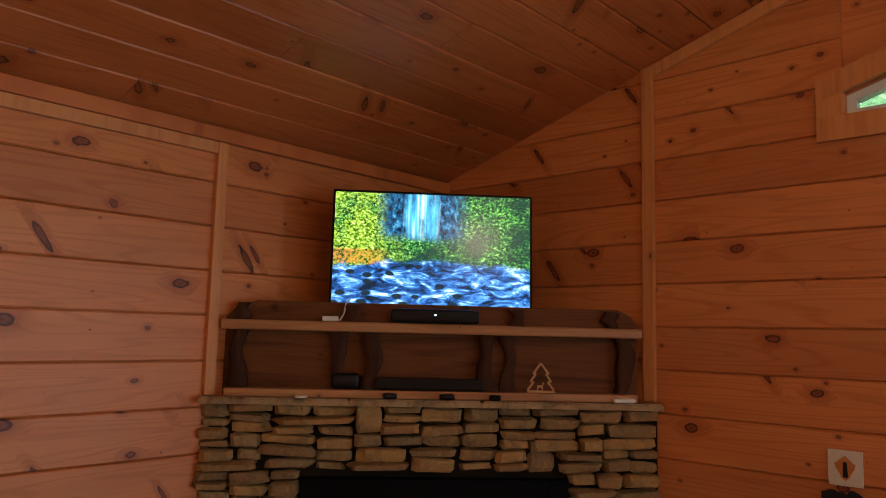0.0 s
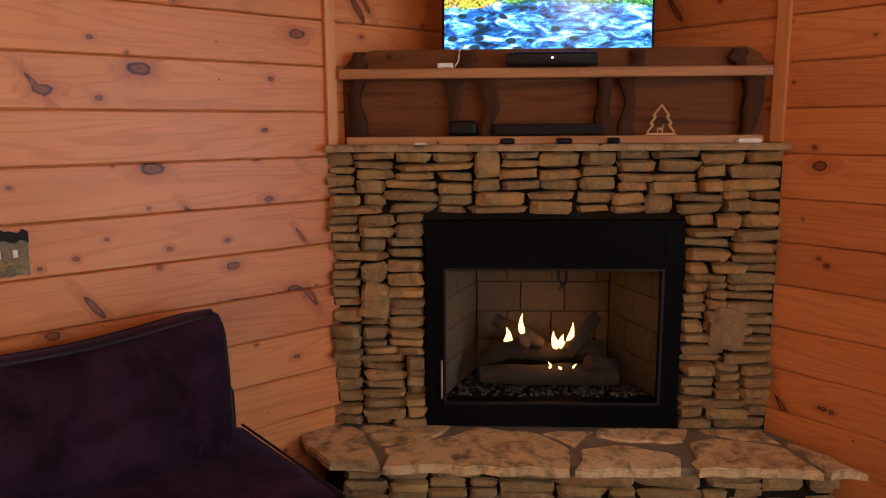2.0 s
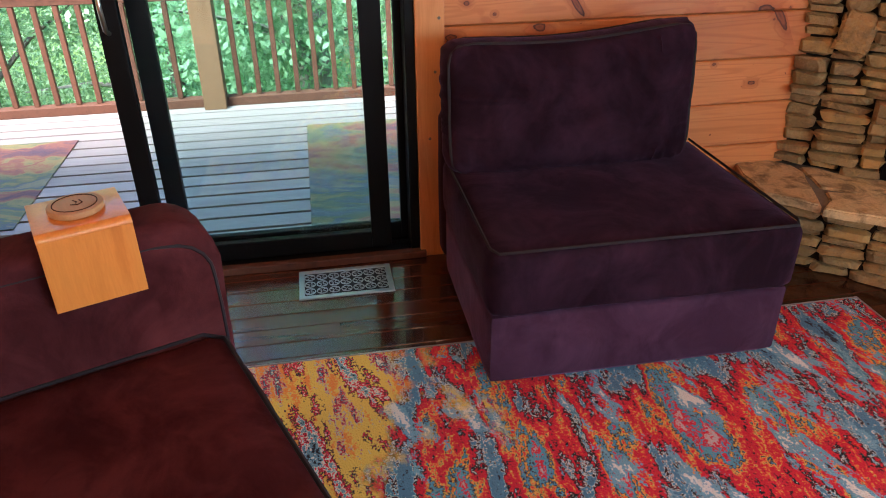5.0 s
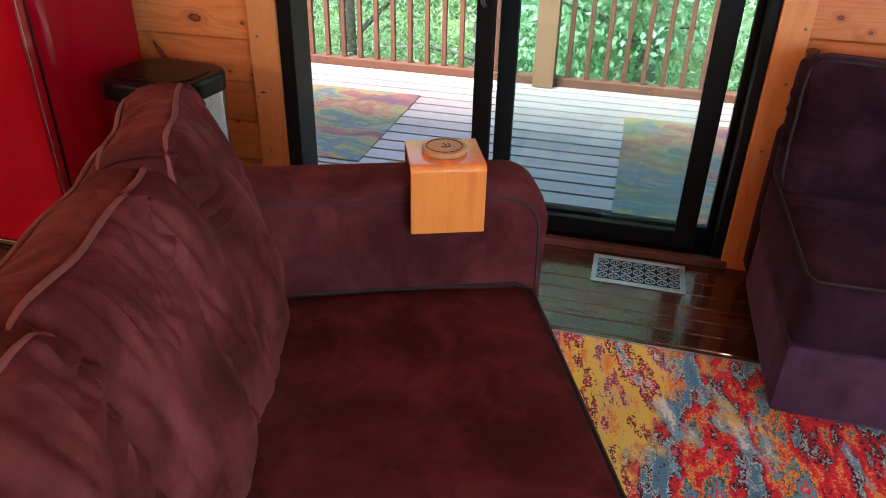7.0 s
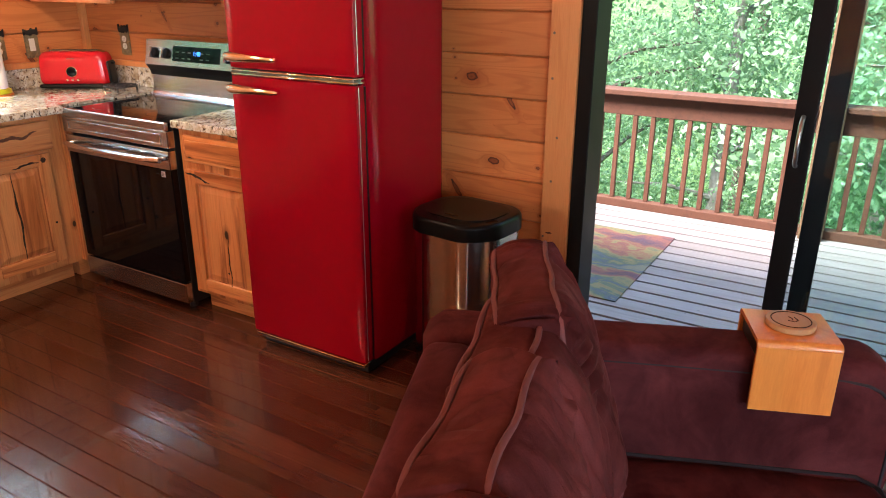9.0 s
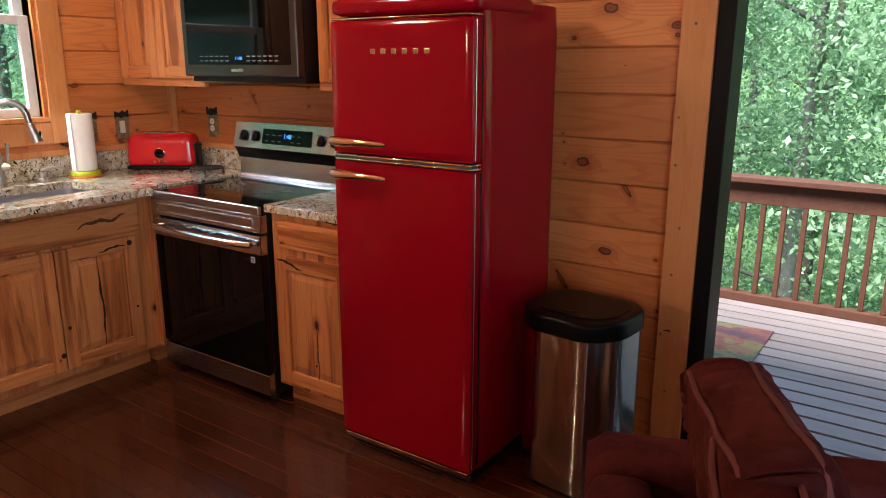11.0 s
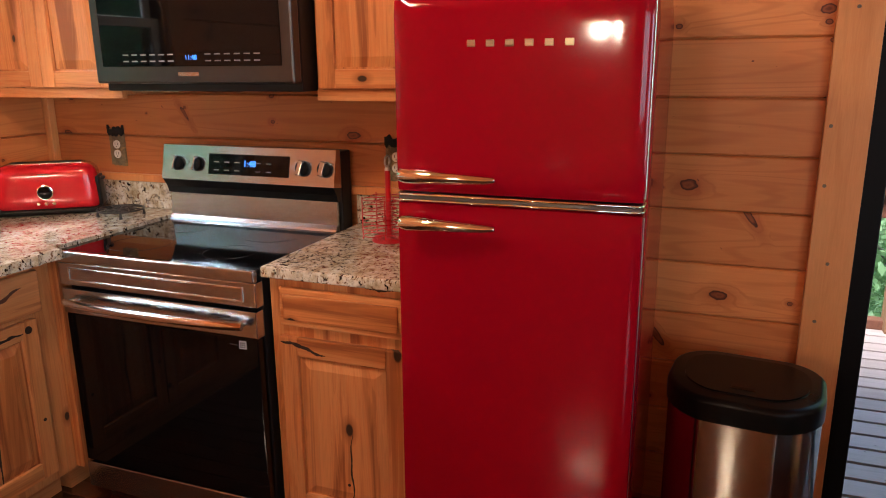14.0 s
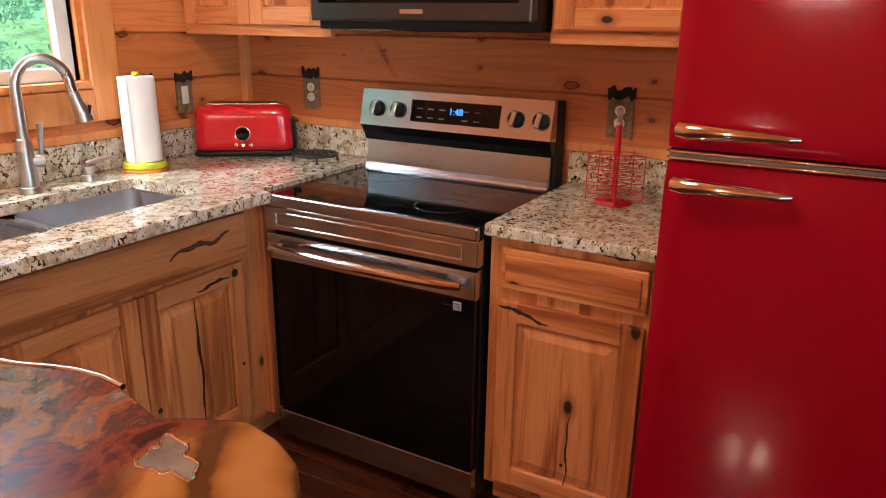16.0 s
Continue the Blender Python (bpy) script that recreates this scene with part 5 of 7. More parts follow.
wall_plate(pose(WX + 0.0005, -0.494, 1.125, 0, 0, 90), 0.117, 0.145, "switch", "rustic bark switch plate on the pine wall")
wall_plate(pose(-0.48, NY - 0.0005, 1.12), 0.12, 0.13, "outlet", "rustic bark outlet plate on the pine wall")
art = thing("tile_picture", pose(-0.468, NY - 0.0005, 1.258), "small white tile with an orange and black drawing", "wall tile")
part("tile", move(rounded(0.106, 0.010, 0.117, 0.004, 3), pose(0, -0.005, 0)), plain("glazed_tile", (0.70, 0.62, 0.50), 0.25), art)
part("motif", prism([(0.028 * math.cos(a) * (1 + 0.25 * math.sin(3 * a)), 0.034 * math.sin(a) * (1 + 0.2 * math.cos(4 * a))) for a in [k * 0.3926991 for k in range(16)]], "y", -0.0112, -0.0098), plain("orange_glaze", (0.55, 0.20, 0.05), 0.3), art)
part("motif", prism([(-0.008, -0.03), (0.008, -0.03), (0.006, 0.02), (-0.006, 0.02)], "y", -0.0120, -0.0111), BLACK, art)

# rug
RX0, RX1, RY0, RY1 = -1.685, 1.25, -1.75, 0.615
rug = thing("area_rug", pose(0, 0, 0.0005), "abstract red, yellow and teal area rug", "rug")
part("carpet", box(RX0 + 0.006, RX1 - 0.006, RY0 + 0.006, RY1 - 0.006, 0.0, 0.010, 0.003), RUG, rug)
bm = bmesh.new()
tube([(RX0, RY0, 0.005), (RX1, RY0, 0.005), (RX1, RY1, 0.005), (RX0, RY1, 0.005)], 0.0048, 6, True, bm)
part("binding", bm, plain("rug_binding", (0.30, 0.26, 0.24), 0.9), rug, "pale woven edge binding")

# armless lounge chair
CH = pose(WX + 0.03, -0.31, 0.0105)
lounge = thing("lounge_chair", CH, "armless dark plum velvet lounge chair with a back pillow", "chair")


def cushion(name, x0, x1, y0, y1, z0, z1, r, puff, mat_, parent, wr=0.0, seed=0, cuts=10, label="", tilt=None):
    bm = rounded(x1 - x0, y1 - y0, z1 - z0, r, cuts, puff, wr, seed)
    m = pose((x0 + x1) / 2, (y0 + y1) / 2, (z0 + z1) / 2)
    if tilt:
        m = m @ pose(0, 0, 0, *tilt)
    return part(name, move(bm, m), mat_, parent, label, soft=60)


cushion("base", 0.115, 0.825, -0.448, 0.455, 0.012, 0.245, 0.016, 0.003, VELVET_BASE, lounge, 0.002, 1, 10, "plum velvet base panel, its nap sheen painted lighter")
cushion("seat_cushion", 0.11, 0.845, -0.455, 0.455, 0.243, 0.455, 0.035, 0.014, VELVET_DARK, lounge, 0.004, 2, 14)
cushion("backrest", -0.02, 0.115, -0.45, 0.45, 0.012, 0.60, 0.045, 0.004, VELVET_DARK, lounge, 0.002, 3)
for sx in (0.16, 0.75):
    for sy in (-0.39, 0.39):
        part("foot", cyl(0.025, 0.022, 0.0, 0.014, 12, m=pose(sx, sy, 0)), BLACK_PLASTIC, lounge)


def back_pillow(parent, x, y, z, w, h, g, lean, turn, seed, mat_, piping=None, lift=0.0, sag=0.03, front=0.065, behind=0.04, corner=5):
    """A boxed back pillow, w wide along y, h high, with a band g deep between two seams; its foot at (x, y, z)."""
    bm = rounded(g, w, h, 0.016, 54)

    def settle(s, k):
        return (lift * s if k > 0 else 0) * k + sag * (s * s - 0.5) * max(0, k)

    for v in bm.verts:
        s, k = v.co.y / (w / 2), v.co.z / (h / 2)
        e = max(abs(s), abs(k))
        run = v.co.z if abs(s) > abs(k) else v.co.y
        off = noise.noise(Vector((run * 5, seed * 3.7, v.co.x)))
        fold = (1 - 2.2 * abs(math.sin(run * 52 + 12 * off + seed)) ** 0.8 + 0.5 * math.sin(run * 140 + 9 * off + 2 * seed)) * (0.65 + 0.8 * noise.noise(Vector((run * 8, seed, 3.3))))
        if abs(v.co.x) > g / 2 - 0.012 and e < 0.985:
            full = (max(0, 1 - abs(s) ** 2.6) * max(0, 1 - abs(k) ** 3.2)) ** 0.62
            swell = (front if v.co.x > 0 else behind) * full * (1.12 - 0.25 * k)
            swell += 0.0085 * fold * max(0, min(1, (e - 0.25) / 0.55)) * min(1, (0.985 - e) / 0.06)
            swell += 0.018 * full * noise.noise(Vector((v.co.y * 9 + 3 * v.co.z + seed, v.co.z * 3, seed)))
            crease = max(0.0, 1 - 7 * abs(noise.noise(Vector((v.co.y * 11 + 4 * v.co.z + seed * 2.3, v.co.z * 3.2, seed * 1.9)))))
            swell -= 0.008 * crease * min(1, (0.985 - e) / 0.15)
            v.co.x += math.copysign(swell, v.co.x)
        elif e >= 0.985:
            q = 1 + 0.012 * fold * (1 - (2 * v.co.x / g) ** 2) + 0.045 * (1 - (2 * v.co.x / g) ** 2)
            v.co.y *= q
            v.co.z *= q
        q = min(1.0, (abs(s) ** corner + abs(k) ** corner + 1e-9) ** (-1 / corner))
        v.co.y *= q
        v.co.z = v.co.z * q + settle(s, k)
    m = pose(x, y, z + h / 2, 0, lean, turn)
    pl = part("back_pillow", move(bm, m), mat_, parent, "plump boxed back pillow with creases", soft=75)
    if piping:
        for xx in (g / 2 - 0.002, -g / 2 + 0.002):
            pts = []
            for i in range(64):
                a = 2 * math.pi * i / 64
                cy, cz = math.cos(a), math.sin(a)
                q = (abs(cy) ** corner + abs(cz) ** corner) ** (-1 / corner)
                s, k = cy * q, cz * q
                pts.append(Vector((xx + 0.002 * math.sin(9 * a), s * (w / 2 + 0.001), k * (h / 2 + 0.001) + settle(s, k))))
            part("piping", move(tube(pts, 0.0052, 6, True), m), piping, pl, soft=60)
    return pl


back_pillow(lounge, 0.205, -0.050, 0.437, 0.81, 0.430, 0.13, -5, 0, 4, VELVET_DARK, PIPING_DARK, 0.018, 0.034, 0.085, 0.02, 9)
part("piping", tube([(0.14, -0.448, 0.452), (0.80, -0.448, 0.452), (0.835, -0.43, 0.452), (0.839, 0.0, 0.455), (0.835, 0.43, 0.452), (0.80, 0.448, 0.452), (0.14, 0.448, 0.452)], 0.0045, 6), PIPING_DARK, lounge, soft=60)

# sofa: x away from its end arm, y forward
SO = pose(-1.264, -1.431, 0.0105, 0, 0, 22)
sofa = thing("sectional_sofa", SO, "plum velvet sectional sofa with loose back pillows", "sofa")
for k in (0, 1):
    end = (0.88, 1.24)[k]
    cushion("seat_base", 0.01 + 0.88 * k, end - 0.01, -0.88, -0.03, 0.012, 0.245, 0.016, 0.002, VELVET, sofa, 0.002, 5 + k)
    cushion("seat_cushion", 0.0 + 0.88 * k, end, -0.90, 0.0, 0.243, 0.435, 0.035, 0.012, VELVET, sofa, 0.006, 7 + k, 16)
    cushion("back_frame", -0.02 + 0.88 * k, end - 0.03, -1.04, -0.90, 0.012, 0.70, 0.05, 0.004, VELVET, sofa, 0.003, 9 + k, 10)
    part("piping", tube([(0.012 + 0.88 * k, -0.6, 0.437), (0.012 + 0.88 * k, -0.05, 0.437), (0.05 + 0.88 * k, -0.012, 0.437), (end - 0.15, -0.006, 0.438), (end - 0.04, -0.012, 0.437), (end - 0.012, -0.05, 0.437), (end - 0.012, -0.6, 0.437)], 0.005, 6), PIPING_DARK, sofa, soft=60)
for sx in (0.1, 0.75, 1.0, 1.16):
    for sy in (-0.8, -0.12):
        part("foot", cyl(0.025, 0.022, 0.0, 0.014, 12, m=pose(sx, sy, 0)), BLACK_PLASTIC, sofa)
# the end arm, with a rounded front corner
ay = [(-1.04, 0.012), (0.02, 0.012), (0.02, 0.62)]
for k in range(7):
    a = math.radians(15 * k)
    ay.append((0.02 - 0.10 + 0.10 * math.cos(a), 0.62 + 0.10 * math.sin(a)))
ay += [(-1.0, 0.72), (-1.04, 0.69)]
bm = prism(ay, "x", -0.13, 0.012)
bmesh.ops.bevel(bm, geom=[e for e in bm.edges if abs(e.verts[0].co.x - e.verts[1].co.x) < 1e-4], offset=0.028, segments=4, affect="EDGES", profile=0.5)
arm = part("arm", bm, VELVET, sofa, soft=50)
path = [(0.008, y + (0.004 if y < 0 else 0), z - 0.045) for y, z in [(-0.95, 0.72), (-0.5, 0.722), (-0.12, 0.72)]] + [(0.010, -0.085 + 0.085 * math.cos(math.radians(a)), 0.585 + 0.085 * math.sin(math.radians(a))) for a in (75, 55, 35, 15, 0)] + [(0.010, 0.004, 0.5), (0.010, 0.004, 0.30)]
part("piping", tube(path, 0.005, 6), PIPING_DARK, arm, soft=60)
for k, (px, w, turn, lift, hh) in enumerate(((0.21, 0.42, 96, 0.0, 0.545), (0.44, 0.38, 84, 0.012, 0.525), (0.68, 0.40, 82, 0.0, 0.53), (1.02, 0.42, 82, 0.0, 0.53))):
    back_pillow(sofa, px, -0.748 - 0.016 * k, 0.425, w, hh, 0.110, -12, turn, 11 + k, VELVET_SOFT, PIPING, lift, 0.035, 0.07, 0.02)

tray = thing("arm_tray", SO @ pose(-0.045, -0.225, 0.754), "bent beech wood tray draped over the sofa arm", "arm tray")
prof = [(0.088, -0.115), (0.088, 0.002)]
for a in range(0, 91, 15):
    prof.append((0.074 + 0.014 * math.cos(math.radians(a)), 0.002 + 0.014 * math.sin(math.radians(a))))
for a in range(90, 181, 15):
    prof.append((-0.074 + 0.014 * math.cos(math.radians(a)), 0.002 + 0.014 * math.sin(math.radians(a))))
prof += [(-0.088, -0.115), (-0.078, -0.115), (-0.078, 0.0), (-0.074, 0.006), (0.074, 0.006), (0.078, 0.0), (0.078, -0.115)]
part("top_panel", prism(prof[1:16] + prof[18:22], "y", -0.085, 0.085), BAMBOO, tray, soft=40)
for sx in (-1, 1):
    part("side_panel", box(min(sx * 0.078, sx * 0.088), max(sx * 0.078, sx * 0.088), -0.085, 0.085, -0.150, 0.0015, 0.001, 1), BAMBOO, tray)
part("pad", box(-0.070, 0.070, -0.080, 0.080, -0.034, 0.0055, 0.004), BLACK_PLASTIC, tray, "dark grip pad under the tray")
co = thing("coaster", SO @ pose(-0.045, -0.225, 0.7705), "round engraved wooden coaster on the arm tray", "coaster")
CORK = wood("coaster_wood", (0.45, 0.23, 0.10), (0.36, 0.17, 0.07), knots=False, vary=0.0)
part("disc", cyl(0.052, 0.052, 0, 0.014, 32, 0.003), CORK, co, soft=50)
part("ring", tube([(0.041 * math.cos(a), 0.041 * math.sin(a), 0.0142) for a in [k * 0.19635 for k in range(32)]], 0.0012, 5, True), LOGWOOD, co)
part("engraving", tube([(-0.012, 0.010, 0.0143), (0.004, 0.014, 0.0143), (0.012, 0.004, 0.0143), (0.006, -0.008, 0.0143)], 0.0012, 5), LOGWOOD, co)
part("engraving", tube([(-0.014, -0.002, 0.0143), (-0.004, 0.004, 0.0143), (0.004, 0.002, 0.0143)], 0.0012, 5), LOGWOOD, co)

# floor vent
vent = thing("floor_vent", pose(-2.14, -1.13, 0.0005), "pale metal floor vent with black scrollwork slots", "floor vent")
PEWTER = plain("pewter", (0.42, 0.46, 0.45), 0.35, 0.7)
VX, VY = 0.098, 0.17
part("recess", box(-VX + 0.01, VX - 0.01, -VY + 0.01, VY - 0.01, 0.0005, 0.002), BLACK, vent, "black duct opening")
for bb in (box(-VX, -VX + 0.02, -VY, VY, 0, 0.007, 0.002), box(VX - 0.02, VX, -VY, VY, 0, 0.007, 0.002), box(-VX + 0.02, VX - 0.02, -VY, -VY + 0.02, 0, 0.007, 0.002), box(-VX + 0.02, VX - 0.02, VY - 0.02, VY, 0, 0.007, 0.002)):
    part("frame", bb, PEWTER, vent)
ring_me = mesh_of(tube([(0.019 * math.cos(a), 0.019 * math.sin(a), 0.0045) for a in [k * 0.5236 for k in range(12)]], 0.0021, 5, True))
ring_me.materials.append(PEWTER)
cross = bmesh.new()
for a in range(4):
    ca, sa = math.cos(a * 1.5708 + 0.785), math.sin(a * 1.5708 + 0.785)
    tube([(0.004 * ca, 0.004 * sa, 0.0045), (0.012 * ca - 0.004 * sa, 0.012 * sa + 0.004 * ca, 0.0045), (0.021 * ca, 0.021 * sa, 0.0045)], 0.0019, 5, False, cross)
cross_me = mesh_of(cross)
cross_me.materials.append(PEWTER)
for i in range(3):
    for j in range(7):
        m = pose((i - 1) * 0.048, (j - 3) * 0.0435, 0)
        obj("scroll_ring", ring_me, None, vent, m)
        obj("scroll_cross", cross_me, None, vent, m)

# ---- kitchen ----
CT = 0.915     # top of the counters


def raised_door(parent, name, x0, x1, z0, z1, y, label=""):
    """A cabinet door in its own plane, facing -y at y: stiles, rails and a raised panel."""
    w = 0.058
    d = part(name, box(x0, x0 + w, y, y + 0.02, z0, z1, 0.003), HICKORY, parent, label)
    part("stile", box(x1 - w, x1, y, y + 0.02, z0, z1, 0.003), HICKORY, d)
    part("rail", box(x0 + w, x1 - w, y + 0.0005, y + 0.02, z0, z0 + w, 0.003), HICKORY_H, d)
    part("rail", box(x0 + w, x1 - w, y + 0.0005, y + 0.02, z1 - w, z1, 0.003), HICKORY_H, d)
    bm = box(x0 + w, x1 - w, y + 0.012, y + 0.018, z0 + w, z1 - w)
    part("panel_field", bm, HICKORY, d)
    bm = bmesh.new()
    a, b = 0.006, 0.036
    ring = []
    for s, yy in ((a, y + 0.0115), (b, y + 0.003)):
        ring.append([bm.verts.new(p) for p in ((x0 + w + s, yy, z0 + w + s), (x1 - w - s, yy, z0 + w + s), (x1 - w - s, yy, z1 - w - s), (x0 + w + s, yy, z1 - w - s))])
    for i in range(4):
        k = (i + 1) % 4
        bm.faces.new((ring[0][i], ring[0][k], ring[1][k], ring[1][i]))
    bm.faces.new(ring[1])
    bmesh.ops.recalc_face_normals(bm, faces=bm.faces[:])
    part("raised_panel", bm, HICKORY, d)
    return d


# a frame for things on the west wall: x runs south to north, -y into the room (east)
def west_frame(y, x=WX, z=0.0):
    return pose(x, y, z, 0, 0, 90)


# base cabinet between the range and the refrigerator; local x = north from y = -4.205
bc = thing("base_cabinet", west_frame(-4.203), "hickory base cabinet with one drawer over one door", "cabinet", "kitchen base cabinets")
part("body", box(0.0, 0.455, -0.58, -0.02, 0.10, CT - 0.034, 0.002), HICKORY, bc)
part("toe_kick", box(0.0, 0.455, -0.53, -0.02, 0.0, 0.10), HICKORY_H, bc)
part("face_frame", box(0.0, 0.455, -0.600, -0.5805, 0.10, CT - 0.034, 0.002), HICKORY, bc)
part("drawer_front", box(0.040, 0.440, -0.620, -0.6005, 0.735, 0.853, 0.006), HICKORY_H, bc, "hickory drawer front with dark streaks")
part("drawer_field", box(0.056, 0.424, -0.6245, -0.6195, 0.755, 0.833, 0.004), HICKORY_H, bc, "raised field of the drawer front")
raised_door(bc, "cabinet_door", 0.035, 0.440, 0.125, 0.700, -0.6205, "raised-panel hickory door")

CRACK = plain("dark_crack", (0.03, 0.013, 0.007), 0.8, grain=0.4)


def streak_bm(a, b, y, width, seed, bend=0.008):
    """A thin wavy tapering mark from a to b, points (x, z), in the plane y."""
    r = random.Random(seed)
    way = Vector(b) - Vector(a)
    side = Vector((-way.y, way.x)).normalized()
    one, two = [], []
    for k in range(25):
        q = k / 24
        mid = Vector(a) + way * q + side * bend * (math.sin(q * 7 + seed) + 0.5 * math.sin(q * 17 + 2 * seed))
        w = width * (math.sin(math.pi * min(1, q + 0.02)) ** 0.7 + 0.05) * r.uniform(0.5, 1.0)
        one.append(mid + side * w / 2)
        two.append(mid - side * w / 2)
    return prism([tuple(p) for p in one + two[::-1]], "y", y, y + 0.002)


part("crack", streak_bm((0.256, 0.155), (0.264, 0.42), -0.6190, 0.006, 3, 0.004), CRACK, bc, "fine dark crack in the door panel")
part("knot", move(cyl(0.005, 0.005, 0, 0.002, 14), pose(0.248, -0.6168, 0.245, 90, 0, 0)), CRACK, bc, "dark knot")
part("streak", streak_bm((0.040, 0.688), (0.19, 0.655), -0.6215, 0.014, 5, 0.003), CRACK, bc, "dark streak along the top rail")
part("streak", streak_bm((0.30, 0.872), (0.41, 0.872), -0.6012, 0.014, 7, 0.002), CRACK, bc, "dark knot streak under the worktop")

# sink cabinets along the south wall, facing north: local x runs west from x = 0.30
def south_frame(x):
    return pose(x, SY, 0, 0, 0, 180)


sc = thing("sink_cabinet", south_frame(-0.40), "knotty hickory sink cabinet with two doors and a false front", "cabinet", "kitchen base cabinets")
part("body", box(0.0, 1.24, -0.60, -0.02, 0.10, CT - 0.034 - 0.22, 0.002), HICKORY, sc)
part("back_rail", box(0.0, 1.24, -0.06, -0.02, CT - 0.254, CT - 0.034), HICKORY, sc)
part("toe_kick", box(0.0, 1.24, -0.56, -0.02, 0.0, 0.10), HICKORY_H, sc)
part("face_frame", box(0.0, 1.262, -0.625, -0.6005, 0.095, CT - 0.034, 0.002), HICKORY, sc)
part("false_front", box(0.02, 1.205, -0.645, -0.6255, 0.705, 0.845, 0.005), HICKORY_H, sc, "wide false drawer front with a long knot")
raised_door(sc, "cabinet_door", 0.395, 0.780, 0.135, 0.690, -0.646, "raised-panel hickory door")
d2 = raised_door(sc, "cabinet_door", 0.786, 1.175, 0.135, 0.690, -0.646, "raised-panel hickory door with a long dark crack")
part("crack", streak_bm((0.976, 0.20), (0.978, 0.63), -0.6445, 0.012, 2, 0.004), CRACK, d2, "long dark crack")
part("crack", streak_bm((0.985, 0.645), (1.12, 0.658), -0.6475, 0.012, 4, 0.003), CRACK, d2, "dark streak")
for xx, zz, rr in ((1.14, 0.66, 0.013), (0.812, 0.33, 0.008), (1.15, 0.34, 0.006), (0.77, 0.21, 0.012)):
    part("knot", move(cyl(rr, rr, 0, 0.002, 14), pose(xx, -0.6455, zz, 90, 0, 0)), CRACK, d2, "dark knot")
part("knot", streak_bm((0.90, 0.770), (1.14, 0.802), -0.6465, 0.020, 6, 0.009), plain("knot_brown", (0.13, 0.042, 0.018), 0.7, grain=0.4), sc, "long brown knot")
blind = thing("corner_cabinet", pose(WX, SY, 0), "blind hickory corner cabinet beside the range", "cabinet", "kitchen base cabinets")
part("body", box(0.02, 0.636, 0.02, 0.66, 0.10, CT - 0.036, 0.002), HICKORY, blind)
part("toe_kick", box(0.02, 0.636, 0.02, 0.58, 0.0, 0.10), HICKORY_H, blind)
ec = thing("end_cabinet", south_frame(0.35), "hickory base cabinet beside the sink", "cabinet", "kitchen base cabinets")
part("body", box(0.0, 0.745, -0.60, -0.02, 0.10, CT - 0.036, 0.002), HICKORY, ec)
part("toe_kick", box(0.0, 0.745, -0.56, -0.02, 0.0, 0.10), HICKORY_H, ec)
raised_door(ec, "cabinet_door", 0.02, 0.38, 0.135, 0.845, -0.6205, "raised-panel hickory door")
raised_door(ec, "cabinet_door", 0.385, 0.735, 0.135, 0.845, -0.6205, "raised-panel hickory door")

# worktops
SK = (-1.53, -0.70, -5.46, -5.115)     # the sink's cut-out: x0, x1, y0, y1
cw = thing("granite_worktop", pose(0, 0, 0), "speckled beige granite worktop with an undermount sink", "worktop")


def front_edge_slab(x0, x1, y0, y1):
    return box(x0, x1, y0, y1, CT - 0.033, CT, 0.005, 3)


for x0, x1, y0, y1 in ((WX + 0.002, SK[0], SY + 0.002, -4.985), (SK[1], 0.36, SY + 0.002, -4.985), (SK[0], SK[1], SY + 0.002, SK[2]), (SK[0], SK[1], SK[3], -4.985)):
    part("slab", box(x0, x1, y0, y1, CT - 0.033, CT), GRANITE, cw)
r = random.Random(8)
front = [(-1.640 + 0.016 * k, -4.940 + r.uniform(-0.004, 0.003)) for k in range(126)]
bm = prism([(-1.640, -4.9855)] + front + [(front[-1][0], -4.9855)], "z", CT - 0.034, CT)
lip = [e for e in bm.edges if min(v.co.z for v in e.verts) > CT - 0.001 and max(v.co.y for v in e.verts) > -4.96 and min(v.co.y for v in e.verts) > -4.96]
bmesh.ops.bevel(bm, geom=lip, offset=0.006, segments=2, affect="EDGES", profile=0.5)
part("nosing", bm, GRANITE, cw, "chiselled front edge", soft=30)
part("splashback", box(WX + 0.021, 0.36, SY + 0.001, SY + 0.021, CT + 0.0005, 1.021, 0.003), GRANITE, cw)
part("splashback", box(WX + 0.001, WX + 0.021, SY + 0.022, -4.985, CT + 0.0005, 1.021, 0.003), GRANITE, cw)
rw = thing("granite_worktop", pose(0, 0, 0), "short speckled granite worktop beside the refrigerator", "worktop")
part("slab", front_edge_slab(WX + 0.002, -1.662, -4.208, -3.748), GRANITE, rw)
part("splashback", box(WX + 0.001, WX + 0.021, -4.208, -3.748, CT + 0.0005, 1.021, 0.003), GRANITE, rw)

# sink
sink = thing("kitchen_sink", pose(0, 0, 0), "brushed steel double-bowl undermount sink", "sink")


def bowl(x0, x1, y0, y1, depth):
    bm = bmesh.new()
    z1 = CT - 0.034
    outer = rounded(x1 - x0, y1 - y0, depth * 2, 0.045, 11)
    for v in outer.verts:
        v.co += Vector(((x0 + x1) / 2, (y0 + y1) / 2, z1))
    bmesh.ops.delete(outer, geom=[v for v in outer.verts if v.co.z > z1 + 0.001], context="VERTS")
    bmesh.ops.reverse_faces(outer, faces=outer.faces[:])
    join(bm, outer)
    return part("bowl", bm, SINK_STEEL, sink, soft=50)


